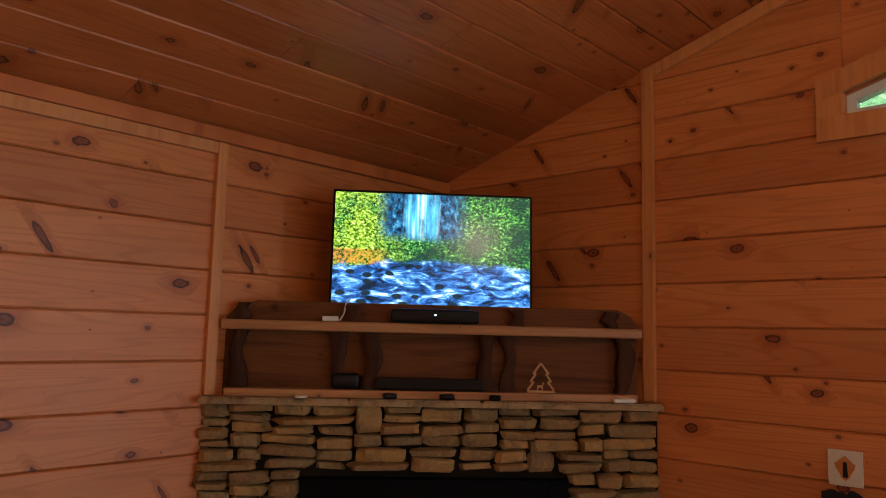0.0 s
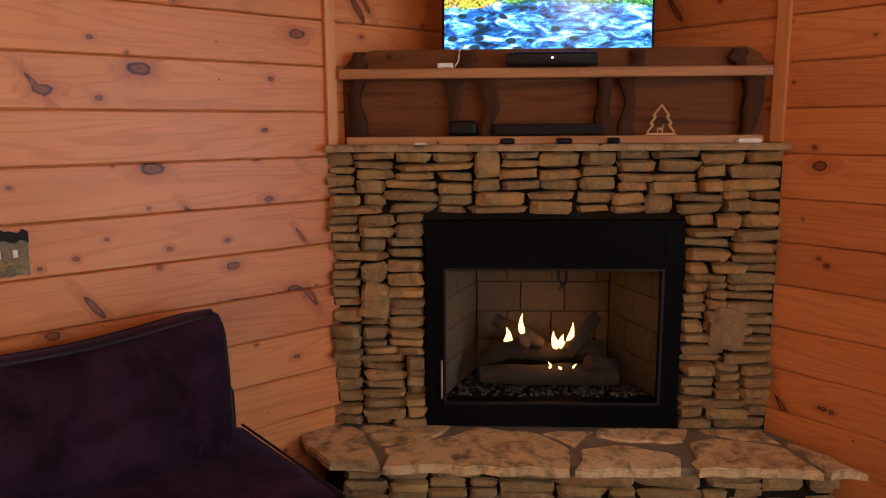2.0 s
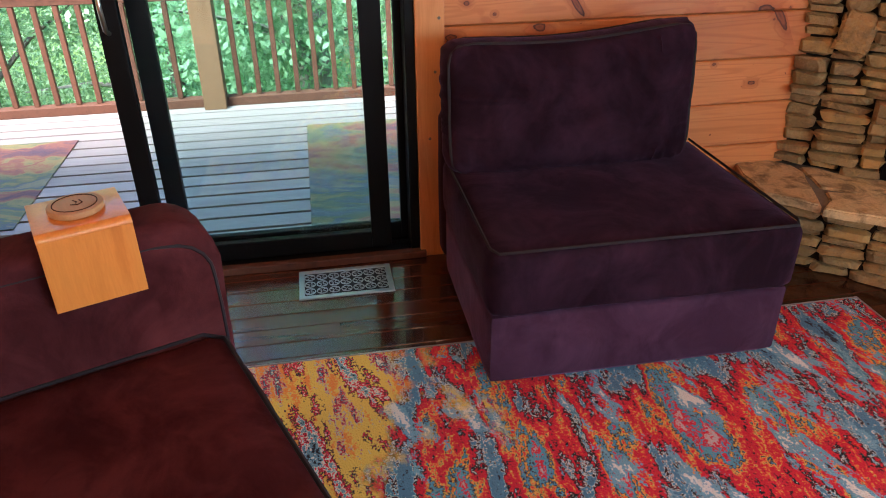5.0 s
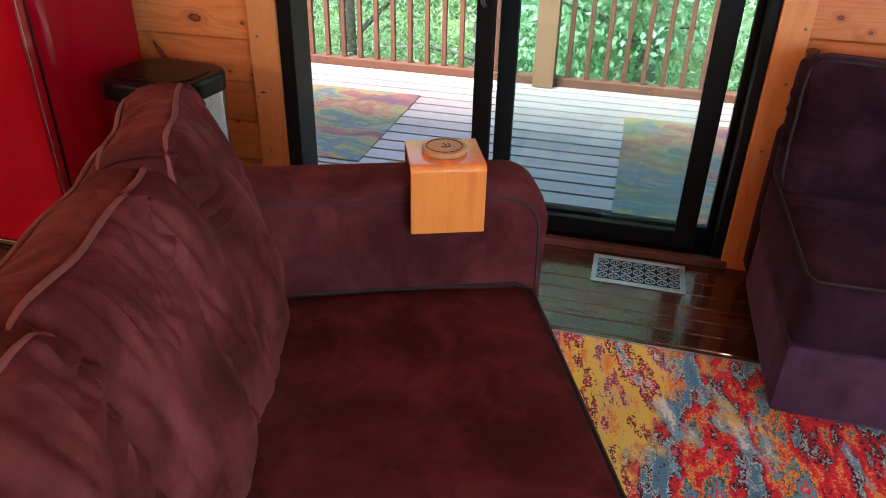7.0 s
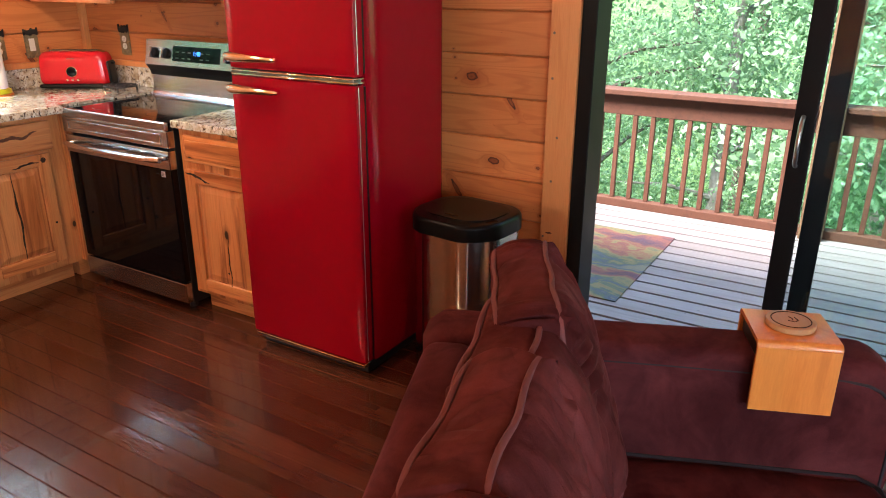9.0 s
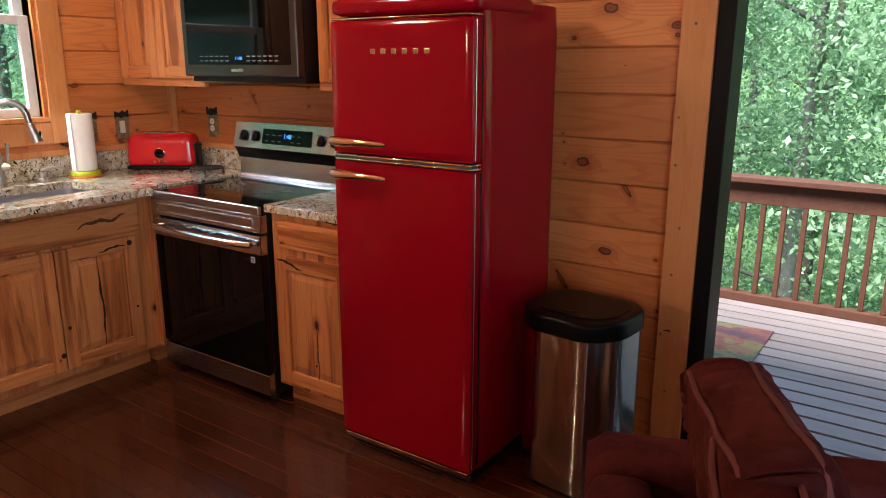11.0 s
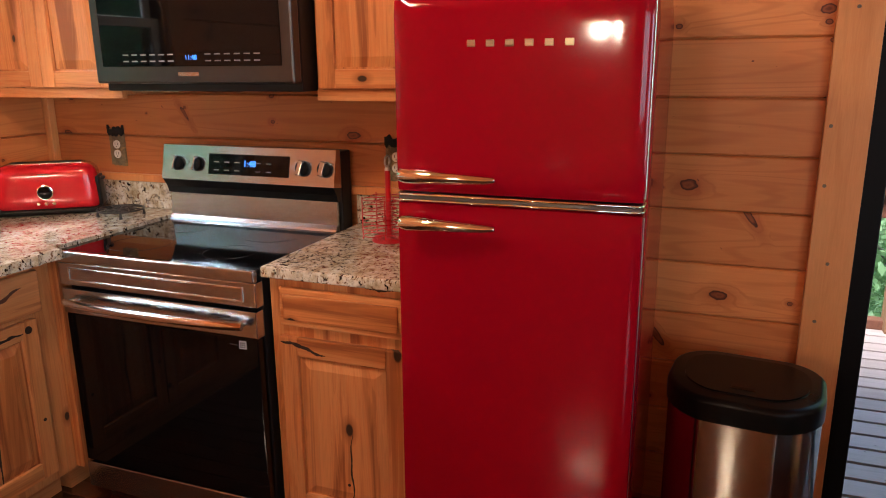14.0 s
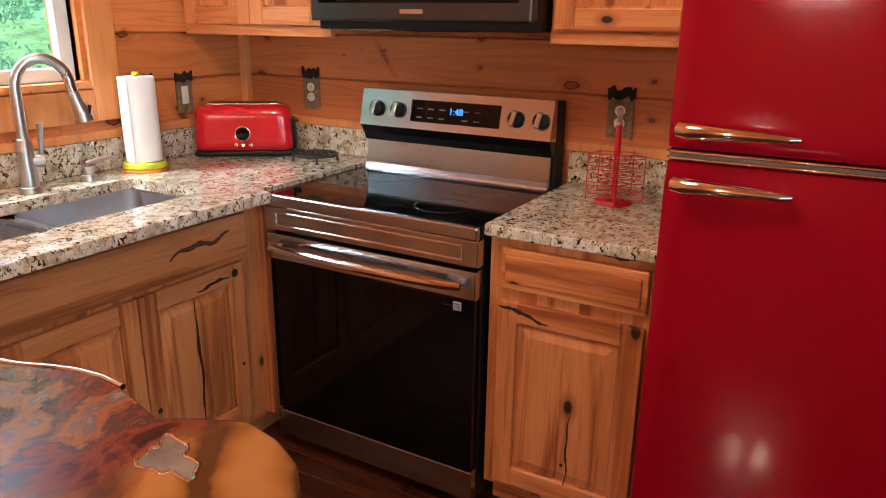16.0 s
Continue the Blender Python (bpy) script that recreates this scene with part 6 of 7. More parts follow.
bowl(SK[0] - 0.006, -1.115, SK[2] - 0.006, SK[3] + 0.006, 0.17)
bowl(-1.085, SK[1] + 0.006, SK[2] - 0.006, SK[3] + 0.006, 0.17)
part("divider", box(-1.116, -1.084, SK[2] - 0.004, SK[3] + 0.004, CT - 0.055, CT - 0.040, 0.006), STEEL, sink)
for xx in (-1.29, -0.9):
    part("drain", cyl(0.042, 0.042, CT - 0.2035, CT - 0.200, 24, m=pose(xx, -5.26, 0)), CHROME, sink)

# tap
tap = thing("kitchen_tap", pose(-1.235, -5.535, CT), "brushed nickel gooseneck kitchen tap with a side lever", "tap")
part("base", join(join(cyl(0.034, 0.029, 0, 0.02, 24, 0.003), cyl(0.026, 0.022, 0.02, 0.13, 24)), cyl(0.027, 0.018, 0.13, 0.165, 24, 0.004)), NICKEL, tap, soft=45)
goose = [(0, 0, 0.16), (0, 0, 0.25)]
for k in range(13):
    a = math.radians(15 * k)
    goose.append((-0.075 * (1 - math.cos(a)) * 0.93, 0.075 * (1 - math.cos(a)) * 0.36, 0.31 + 0.085 * math.sin(a)))
goose.append((-0.146, 0.057, 0.285))
part("neck", tube(goose, 0.0155, 14), NICKEL, tap, soft=60)
part("spray_head", tube([(-0.142, 0.055, 0.295), (-0.150, 0.058, 0.265), (-0.160, 0.062, 0.235), (-0.166, 0.064, 0.205)], [0.0175, 0.0205, 0.025, 0.029], 16), NICKEL, tap, soft=50)
part("spray_button", move(rounded(0.010, 0.012, 0.03, 0.004, 3), pose(-0.172, 0.082, 0.240, 0, -18, 0)), BLACK_PLASTIC, tap)
part("valve", tube([(0.0, 0.0, 0.095), (-0.045, 0.018, 0.095)], 0.019, 16), NICKEL, tap, soft=45)
part("lever", tube([(-0.040, 0.016, 0.10), (-0.042, 0.017, 0.15), (-0.046, 0.019, 0.20), (-0.046, 0.019, 0.206)], [0.008, 0.0065, 0.0095, 0.012], 12), NICKEL, tap, soft=50)
soap = thing("soap_dispenser", pose(-1.435, -5.54, CT), "short brushed nickel soap dispenser", "soap dispenser")
part("base", join(cyl(0.026, 0.022, 0, 0.022, 20, 0.003), cyl(0.014, 0.020, 0.022, 0.05, 20)), NICKEL, soap, soft=45)
part("spout", tube([(0.005, 0, 0.055), (-0.03, 0.01, 0.066), (-0.07, 0.026, 0.072), (-0.085, 0.033, 0.060)], [0.010, 0.0085, 0.007, 0.006], 10), NICKEL, soap, soft=60)

# paper towel
pt = thing("paper_towel_holder", pose(-1.655, -5.54, CT), "white paper towel roll on a lime and wood holder", "paper towel holder")
part("wood_foot", cyl(0.082, 0.080, 0, 0.010, 36, 0.003), BAMBOO, pt, "pale wooden disc", soft=45)
part("lime_foot", cyl(0.076, 0.072, 0.010, 0.034, 36, 0.006), LIME, pt, "lime green plastic base", soft=45)
part("post", cyl(0.006, 0.006, 0.034, 0.335, 12), BAMBOO, pt)
part("cap", cyl(0.014, 0.010, 0.325, 0.338, 16, 0.003), LIME, pt, "lime green cap", soft=45)
bm = cyl(0.060, 0.060, 0.035, 0.322, 48, 0.004)
for v in bm.verts:
    k = 1 + 0.01 * noise.noise(Vector((v.co.x * 20, v.co.y * 20, v.co.z * 6)))
    v.co.x *= k
    v.co.y *= k
part("paper_roll", bm, PAPER, pt, soft=50)
part("loose_edge", box(0.052, 0.062, -0.012, 0.026, 0.036, 0.321), PAPER, pt)

# toaster, set across the corner
toaster = thing("toaster", pose(-2.085, -5.475, CT, 0, 0, 126), "long glossy red toaster with a round dial", "toaster")
bm = rounded(0.385, 0.16, 0.185, 0.045, 12)
for v in bm.verts:
    k = (v.co.z + 0.0925) / 0.185
    v.co.x *= 1.0 - 0.07 * k
    v.co.y *= 1.0 - 0.10 * k
part("body", move(bm, pose(0, 0, 0.105)), RED_GLOSS, toaster, soft=50)
part("base", move(rounded(0.375, 0.158, 0.026, 0.010, 5), pose(0, 0, 0.013)), BLACK_PLASTIC, toaster, soft=50)
part("top_plate", move(rounded(0.27, 0.075, 0.006, 0.003, 4), pose(0, 0, 0.1985)), STEEL, toaster, soft=50)
for yy in (-0.016, 0.016):
    part("slot", box(-0.125, 0.125, yy - 0.010, yy + 0.010, 0.2005, 0.2022), BLACK, toaster)
part("dial", move(cyl(0.027, 0.025, 0, 0.016, 28, 0.003), pose(0.0, -0.079, 0.092, 90, 0, 0)), BLACK_GLOSS, toaster, "black dial", soft=45)
part("dial_ring", move(tube([(0.027 * math.cos(a), 0.027 * math.sin(a), 0.004) for a in [k * 0.2618 for k in range(24)]], 0.003, 6, True), pose(0.0, -0.080, 0.092, 90, 0, 0)), CHROME, toaster, "chrome ring", soft=60)
for xx in (-0.028, 0.0, 0.028):
    part("button", move(cyl(0.0075, 0.007, 0, 0.008, 16, 0.001), pose(xx, -0.0795, 0.048, 90, 0, 0)), CHROME, toaster, "chrome button", soft=45)
part("lettering", box(-0.022, 0.022, -0.0765, -0.0750, 0.158, 0.163), plain("dull_print", (0.16, 0.02, 0.02), 0.5), toaster)
part("lever", box(0.190, 0.206, -0.014, 0.014, 0.125, 0.137, 0.004), BLACK_PLASTIC, toaster)
part("end_guard", move(rounded(0.016, 0.11, 0.12, 0.007, 4), pose(0.186, 0, 0.085, 0, -4, 0)), BLACK_PLASTIC, toaster, soft=50)

trivet = thing("trivet", pose(-2.115, -5.155, CT, 0, 0, 20), "black wrought iron trivet on the worktop", "trivet")
IRON = plain("wrought_iron", (0.015, 0.015, 0.016), 0.5)
bm = bmesh.new()
for rr in (0.085, 0.055, 0.025):
    tube([(rr * math.cos(a), rr * math.sin(a), 0.026) for a in [k * 0.2618 for k in range(24)]], 0.0038, 6, True, bm)
part("rings", bm, IRON, trivet, soft=60)
for k in range(8):
    a = k * math.pi / 4
    part("spoke", tube([(0.0, 0.0, 0.026), (0.045 * math.cos(a + 0.3), 0.045 * math.sin(a + 0.3), 0.026), (0.085 * math.cos(a), 0.085 * math.sin(a), 0.026)], 0.003, 6), IRON, trivet)
for k in range(4):
    a = k * math.pi / 2 + 0.4
    part("foot", tube([(0.08 * math.cos(a), 0.08 * math.sin(a), 0.026), (0.084 * math.cos(a), 0.084 * math.sin(a), 0.006), (0.082 * math.cos(a), 0.082 * math.sin(a), 0.0)], [0.004, 0.005, 0.008], 8), IRON, trivet)

# red wire carousel
rk = thing("wire_pod_rack", pose(-2.075, -3.985, CT), "red wire carousel rack on the granite worktop", "rack")
RED_WIRE = plain("red_wire", (0.48, 0.01, 0.02), 0.3, bump=0.0)
part("base", cyl(0.058, 0.052, 0.0, 0.014, 32, 0.004), RED_WIRE, rk, soft=45)
part("post", tube([(0, 0, 0.014), (0, 0, 0.235)], 0.009, 12), RED_WIRE, rk, soft=60)
part("ring_handle", move(tube([(0.018 * math.cos(a), 0, 0.018 * math.sin(a)) for a in [k * 0.3927 for k in range(16)]], 0.0035, 6, True), pose(0, 0, 0.262)), NICKEL, rk, "metal carrying ring", soft=60)
part("knob", cyl(0.010, 0.006, 0.233, 0.247, 14), NICKEL, rk, soft=45)
for k in range(5):
    a = k * 2 * math.pi / 5 + 0.3
    cx, cy = 0.052 * math.cos(a), 0.052 * math.sin(a)
    col_ = part("wire_column", tube([(cx + 0.034 * math.cos(a), cy + 0.034 * math.sin(a), 0.012), (cx + 0.034 * math.cos(a), cy + 0.034 * math.sin(a), 0.15)], 0.002, 5), RED_WIRE, rk, soft=60)
    for j in range(6):
        zz = 0.022 + 0.024 * j
        part("wire_ring", tube([(cx + 0.034 * math.cos(b), cy + 0.034 * math.sin(b), zz) for b in [q * 0.3927 for q in range(16)]], 0.0017, 5, True), RED_WIRE, col_, soft=60)

# range
ST = west_frame(-4.98)       # local x = north, 0 to 0.765
rg = thing("electric_range", ST, "stainless electric range with a black glass oven door", "stove")
part("body", box(0.004, 0.761, -0.615, -0.03, 0.035, 0.885, 0.004), BLACK, rg)
part("cooktop", box(0.0, 0.765, -0.640, -0.105, 0.886, 0.904, 0.004), BLACK_GLOSS, rg, "black glass cooktop")
BURN = plain("burner_print", (0.045, 0.045, 0.048), 0.25, bump=0.0)
for bx_, by_, rr in ((0.20, -0.49, 0.105), (0.56, -0.49, 0.085), (0.20, -0.24, 0.075), (0.56, -0.24, 0.105)):
    part("burner_ring", tube([(bx_ + rr * math.cos(a), by_ + rr * math.sin(a), 0.9036) for a in [k * 0.15708 for k in range(40)]], 0.0012, 4, True), BURN, rg)
part("front_rim", box(0.0, 0.765, -0.662, -0.6405, 0.866, 0.905, 0.006, 3), STEEL, rg)
part("front_panel", box(0.0, 0.765, -0.655, -0.616, 0.789, 0.866, 0.004), STEEL, rg, "stainless front panel with a pressed rectangle")
for bb in (box(0.045, 0.720, -0.6585, -0.6545, 0.845, 0.850, 0.001), box(0.045, 0.720, -0.6585, -0.6545, 0.805, 0.810, 0.001), box(0.045, 0.050, -0.6585, -0.6545, 0.810, 0.845, 0.001), box(0.715, 0.720, -0.6585, -0.6545, 0.810, 0.845, 0.001)):
    part("panel_bead", bb, CHROME, rg)
dr = part("oven_door", box(0.008, 0.757, -0.650, -0.616, 0.150, 0.690, 0.004), BLACK_GLOSS, rg, "black glass oven door")
part("door_rail", box(0.004, 0.761, -0.655, -0.616, 0.692, 0.777, 0.004), STEEL, dr, "stainless door rail")
for xx in (0.16, 0.30, 0.47, 0.60):
    part("vent_slot", box(xx, xx + 0.07, -0.6565, -0.6545, 0.752, 0.757), BLACK, dr)
hp = []
for k in range(13):
    u = 0.04 + 0.685 * k / 12
    bow = 1 - (2 * k / 12 - 1) ** 2
    hp.append((u, -0.678 - 0.022 * bow ** 0.5, 0.738))
bm = tube(hp, 0.013, 12)
tube([(0.055, -0.652, 0.738), (0.055, -0.690, 0.738)], 0.010, 10, False, bm)
tube([(0.71, -0.652, 0.738), (0.71, -0.690, 0.738)], 0.010, 10, False, bm)
part("handle", bm, CHROME, dr, "bowed chrome handle", soft=60)
st = part("sticker", box(0.690, 0.715, -0.6518, -0.6502, 0.655, 0.680), PAPER, dr, "small white label")
for k in range(9):
    part("print", box(0.693 + 0.0066 * (k % 3), 0.6975 + 0.0066 * (k % 3), -0.6522, -0.6517, 0.658 + 0.0066 * (k // 3), 0.6625 + 0.0066 * (k // 3)), BLACK, st)
part("print", box(0.655, 0.685, -0.6508, -0.6502, 0.664, 0.667), BURN, dr)
part("drawer", box(0.006, 0.759, -0.652, -0.616, 0.045, 0.143, 0.004), STEEL, rg, "stainless storage drawer")
for xx in (0.05, 0.71):
    for yy in (-0.58, -0.08):
        part("foot", cyl(0.02, 0.02, 0.0, 0.036, 12, m=pose(xx, yy, 0)), BLACK, rg)
# backguard: slanted control face over a shadow gap and a plain lower plate
part("back_box", box(0.01, 0.755, -0.095, -0.022, 0.86, 1.185, 0.006), BLACK, rg)
part("lower_plate", prism([(-0.135, 0.904), (-0.096, 0.904), (-0.096, 1.008), (-0.116, 1.008), (-0.122, 0.925), (-0.132, 0.912)], "x", 0.02, 0.745), STEEL, rg, "plain stainless lower plate")
part("lip", prism([(-0.149, 1.0655), (-0.0957, 1.0575), (-0.0957, 1.010), (-0.120, 1.010), (-0.128, 1.035)], "x", 0.014, 0.751), BLACK_PLASTIC, rg, "black lip under the control face")
pf = part("control_face", prism([(-0.150, 1.066), (-0.0955, 1.058), (-0.0955, 1.192), (-0.122, 1.192)], "x", 0.012, 0.753), STEEL, rg, "slanted stainless control face")
FACE = pose(0, -0.1365, 1.128) @ pose(0, 0, 0, -12.5, 0, 0)
part("display", move(box(0.225, 0.570, -0.0025, 0.002, -0.038, 0.038, 0.001), FACE), BLACK_GLOSS, pf, "black glass display")
BLUE = glow("clock_blue", (0.05, 0.25, 1.0), 0.35)
cl = text_mesh("1:48", 0.032, 0.0004)
cl.transform(FACE @ pose(0.405, -0.0032, 0.004, 90, 0, 0))
part("clock_digits", cl, BLUE, pf, "blue clock digits")
DIM = plain("dim_print", (0.09, 0.09, 0.10), 0.4, bump=0.0)
for k in range(6):
    for j in (0, 1):
        if k in (3,):
            continue
        part("print", move(box(0.25 + 0.045 * k, 0.272 + 0.045 * k, -0.0031, -0.0026, -0.024 + 0.03 * j, -0.020 + 0.03 * j), FACE), DIM, pf)
for xx in (0.082, 0.172, 0.628, 0.716):
    kb = part("knob", move(cyl(0.029, 0.026, 0, 0.016, 28, 0.003), FACE @ pose(xx, 0, -0.002, 90, 0, 0)), BLACK_PLASTIC, pf, "black control knob", soft=45)
    part("grip", move(box(-0.009, 0.009, -0.034, -0.014, -0.026, 0.026, 0.003), FACE @ pose(xx, 0, -0.002, 0, 12, 0)), STEEL, kb, "steel grip bar")

# microwave over the range
mw = thing("microwave", west_frame(-4.955, WX, 1.40), "black over-the-range microwave with a blue clock", "microwave")
part("body", box(0.0, 0.765, -0.375, -0.022, 0.0, 0.42, 0.004), BLACK, mw)
DARKSTEEL = plain("dark_steel", (0.085, 0.08, 0.078), 0.35, 1.0, bump=0.0)
md = part("door", box(0.0, 0.765, -0.420, -0.376, 0.025, 0.42, 0.008, 3), DARKSTEEL, mw, "dark steel door frame")
part("door_glass", box(0.035, 0.725, -0.4225, -0.4185, 0.078, 0.408, 0.002), BLACK_GLOSS, md, "black door glass")
part("under_lamp", box(0.28, 0.48, -0.30, -0.20, -0.004, 0.0), BLACK_PLASTIC, mw)
part("grease_filter", box(0.05, 0.25, -0.32, -0.12, -0.004, 0.0), STEEL, mw)
cl = text_mesh("11:48", 0.021, 0.0003)
cl.transform(pose(0.395, -0.4231, 0.105, 90, 0, 0))
part("clock_digits", cl, BLUE, md, "blue clock digits")
KEY = plain("key_print", (0.24, 0.24, 0.25), 0.4, bump=0.0)
for k in range(15):
    for j in (0, 1):
        if 6 <= k <= 8:
            continue
        part("print", box(0.125 + 0.036 * k, 0.147 + 0.036 * k, -0.4230, -0.4224, 0.093 + 0.02 * j, 0.097 + 0.02 * j), KEY, md)
part("badge", box(0.34, 0.42, -0.4215, -0.4195, 0.048, 0.060), STEEL, md, "small steel maker's badge")

# wall cabinets
def wall_cabinet(y0, y1, label, doors=1, z0=1.370, z1=2.12, x_front=0.30):
    w = y1 - y0
    c = thing("wall_cabinet", west_frame(y0, WX, 0), label, "cabinet", "kitchen wall cabinets")
    part("body", box(0, w, -x_front + 0.02, -0.002, z0 + 0.012, z1, 0.002), HICKORY, c)
    part("face_frame", box(0, w, -x_front, -x_front + 0.0195, z0, z1, 0.002), HICKORY, c)
    part("bottom_rail", box(0.0, w, -x_front - 0.004, -x_front - 0.0005, z0, z0 + 0.035, 0.001), HICKORY_H, c)
    dw = (w - 0.03) / doors
    for k in range(doors):
        raised_door(c, "cabinet_door", 0.015 + dw * k, 0.012 + dw * (k + 1), z0 + 0.038, z1 - 0.02, -x_front - 0.021, "raised-panel hickory door")
    return c


wall_cabinet(SY + 0.005, -4.965, "hickory wall cabinet in the kitchen corner", 2)
wall_cabinet(-4.182, -3.745, "hickory wall cabinet over the short worktop", 1)
over = thing("wall_cabinet", west_frame(-4.958), "shallow hickory cabinet over the microwave", "cabinet", "kitchen wall cabinets")
part("body", box(0, 0.77, -0.28, -0.002, 1.825, 2.12, 0.002), HICKORY, over)
raised_door(over, "cabinet_door", 0.01, 0.38, 1.84, 2.10, -0.301, "raised-panel hickory door")
raised_door(over, "cabinet_door", 0.39, 0.76, 1.84, 2.10, -0.301, "raised-panel hickory door")

# refrigerator
FR = west_frame(-3.736)      # local x = north, 0 to 0.602
fr = thing("refrigerator", FR, "glossy red retro refrigerator with chrome trim", "refrigerator")


def soft_slab(x0, x1, y0, y1, z0, z1, r, cuts=8):
    return move(rounded(x1 - x0, y1 - y0, z1 - z0, r, cuts), pose((x0 + x1) / 2, (y0 + y1) / 2, (z0 + z1) / 2))


part("cabinet", soft_slab(0.0, 0.602, -0.640, -0.105, 0.035, 1.695, 0.035, 10), RED_ENAMEL, fr, soft=50)
part("top_cap", soft_slab(-0.002, 0.604, -0.700, -0.30, 1.640, 1.705, 0.030, 10), RED_ENAMEL, fr, "rounded red top cap", soft=50)
updoor = part("freezer_door", soft_slab(0.0, 0.602, -0.702, -0.646, 1.172, 1.628, 0.009, 10), RED_ENAMEL, fr, "upper freezer door", soft=50)
lowdoor = part("fridge_door", soft_slab(0.0, 0.602, -0.702, -0.646, 0.062, 1.146, 0.009, 10), RED_ENAMEL, fr, "lower refrigerator door", soft=50)
for zz, dd in ((1.633, updoor), (1.166, updoor), (1.152, lowdoor)):
    part("chrome_strip", tube([(0.003, -0.650, zz), (0.003, -0.690, zz), (0.012, -0.7035, zz), (0.590, -0.7035, zz), (0.599, -0.690, zz), (0.599, -0.650, zz)], 0.0036, 8), CHROME, dd, "chrome trim strip", soft=60)
part("strip_infill", box(0.006, 0.596, -0.700, -0.66, 1.150, 1.168), plain("grey_trim", (0.16, 0.15, 0.15), 0.35, 0.8, bump=0.0), fr)
for za, zb, dd in ((1.182, 1.618, updoor), (0.075, 1.138, lowdoor)):
    part("edge_bead", tube([(0.6015, -0.683, za), (0.6015, -0.683, zb)], 0.002, 8), NICKEL, dd, "thin chrome edge bead", soft=60)
    part("gasket", box(0.006, 0.5985, -0.6465, -0.638, za, zb), BLACK_PLASTIC, dd, "dark door gasket")
part("kick_strip", box(0.01, 0.592, -0.699, -0.66, 0.040, 0.058, 0.004), CHROME, fr, "chrome kick strip")
part("plinth", box(0.02, 0.582, -0.66, -0.12, 0.004, 0.040), BLACK, fr)
for xx in (0.04, 0.56):
    for yy in (-0.62, -0.15):
        part("foot", cyl(0.02, 0.018, 0.0, 0.02, 12, m=pose(xx, yy, 0)), BLACK, fr)


def bar_handle(z, dd):
    pts = [(0.030, -0.735, z), (0.05, -0.745, z), (0.15, -0.740, z - 0.002), (0.24, -0.732, z - 0.004), (0.262, -0.726, z - 0.004)]
    h = part("handle", tube(pts, [0.017, 0.0185, 0.0145, 0.0095, 0.006], 14), CHROME, dd, "tapered chrome handle", soft=60)
    part("mount", tube([(0.055, -0.700, z), (0.055, -0.742, z)], 0.010, 10), CHROME, h)
    part("mount", tube([(0.245, -0.700, z - 0.004), (0.245, -0.732, z - 0.004)], 0.007, 10), CHROME, h)


bar_handle(1.218, updoor)
bar_handle(1.101, lowdoor)
# maker's mark as plain metal strokes
for k in range(6):
    x = 0.186 + 0.0455 * k
    part("badge_stroke", box(x, x + 0.020, -0.7046, -0.7012, 1.5165, 1.5325, 0.0015), plain("badge_metal", (0.34, 0.24, 0.15), 0.3, 0.9, bump=0.0), updoor, "small metal badge block")

# pedal bin
bin_ = thing("waste_bin", pose(-1.935, -2.872, 0, 0, 0, 90 - 6), "stainless steel bin with a black lid", "waste bin")


def rounded_ring(w, d, rr, n=10):
    pts = []
    for cx, cy, a0 in ((w / 2 - rr, d / 2 - rr, 0), (-w / 2 + rr, d / 2 - rr, 90), (-w / 2 + rr, -d / 2 + rr, 180), (w / 2 - rr, -d / 2 + rr, 270)):
        for k in range(n):
            a = math.radians(a0 + 90 * k / (n - 1))
            pts.append((cx + rr * math.cos(a), cy + rr * math.sin(a)))
    return pts


def bowed(w, d, rr, bow):
    return [(x, y - (bow * (1 - (2 * x / w) ** 2) if y < 0 else 0)) for x, y in rounded_ring(w, d, rr, 14)]


body = prism(bowed(0.382, 0.306, 0.112, 0.036), "z", 0.02, 0.602)
BIN_STEEL = plain("bin_steel", (0.56, 0.52, 0.47), 0.17, 1.0, bump=0.0, scale=200)
BIN_STEEL.node_tree.nodes["Principled BSDF"].inputs["Anisotropic"].default_value = 0.8
BIN_STEEL.node_tree.nodes["Principled BSDF"].inputs["Anisotropic Rotation"].default_value = 0.25
round_ = BIN_STEEL.node_tree.nodes.new("ShaderNodeTangent")
round_.direction_type, round_.axis = "RADIAL", "Z"
BIN_STEEL.node_tree.links.new(round_.outputs[0], BIN_STEEL.node_tree.nodes["Principled BSDF"].inputs["Tangent"])
part("drum", body, BIN_STEEL, bin_, soft=50)
part("foot_ring", prism(bowed(0.362, 0.282, 0.11, 0.035), "z", 0.0, 0.022), BLACK_PLASTIC, bin_, "black plastic foot", soft=50)
bm = prism(bowed(0.39, 0.32, 0.115, 0.038), "z", 0.598, 0.660)
bmesh.ops.bevel(bm, geom=[e for e in bm.edges if e.verts[0].co.z > 0.655 and e.verts[1].co.z > 0.655], offset=0.016, segments=4, affect="EDGES", profile=0.5)
LID_BLACK = plain("lid_black", (0.004, 0.004, 0.004), 0.3, spec=0.12, bump=0.0)
lid = part("lid", bm, LID_BLACK, bin_, "black plastic lid", soft=50)
bm = prism(bowed(0.315, 0.235, 0.09, 0.03), "z", 0.6595, 0.6645)
bmesh.ops.bevel(bm, geom=[e for e in bm.edges if e.verts[0].co.z > 0.664 and e.verts[1].co.z > 0.664], offset=0.004, segments=2, affect="EDGES")
part("lid_flap", bm, LID_BLACK, lid, soft=50)
part("sensor", prism([(-0.03, -0.11), (0.03, -0.11), (0.025, -0.096), (-0.025, -0.096)], "z", 0.6645, 0.6660), BLACK_GLOSS, lid)
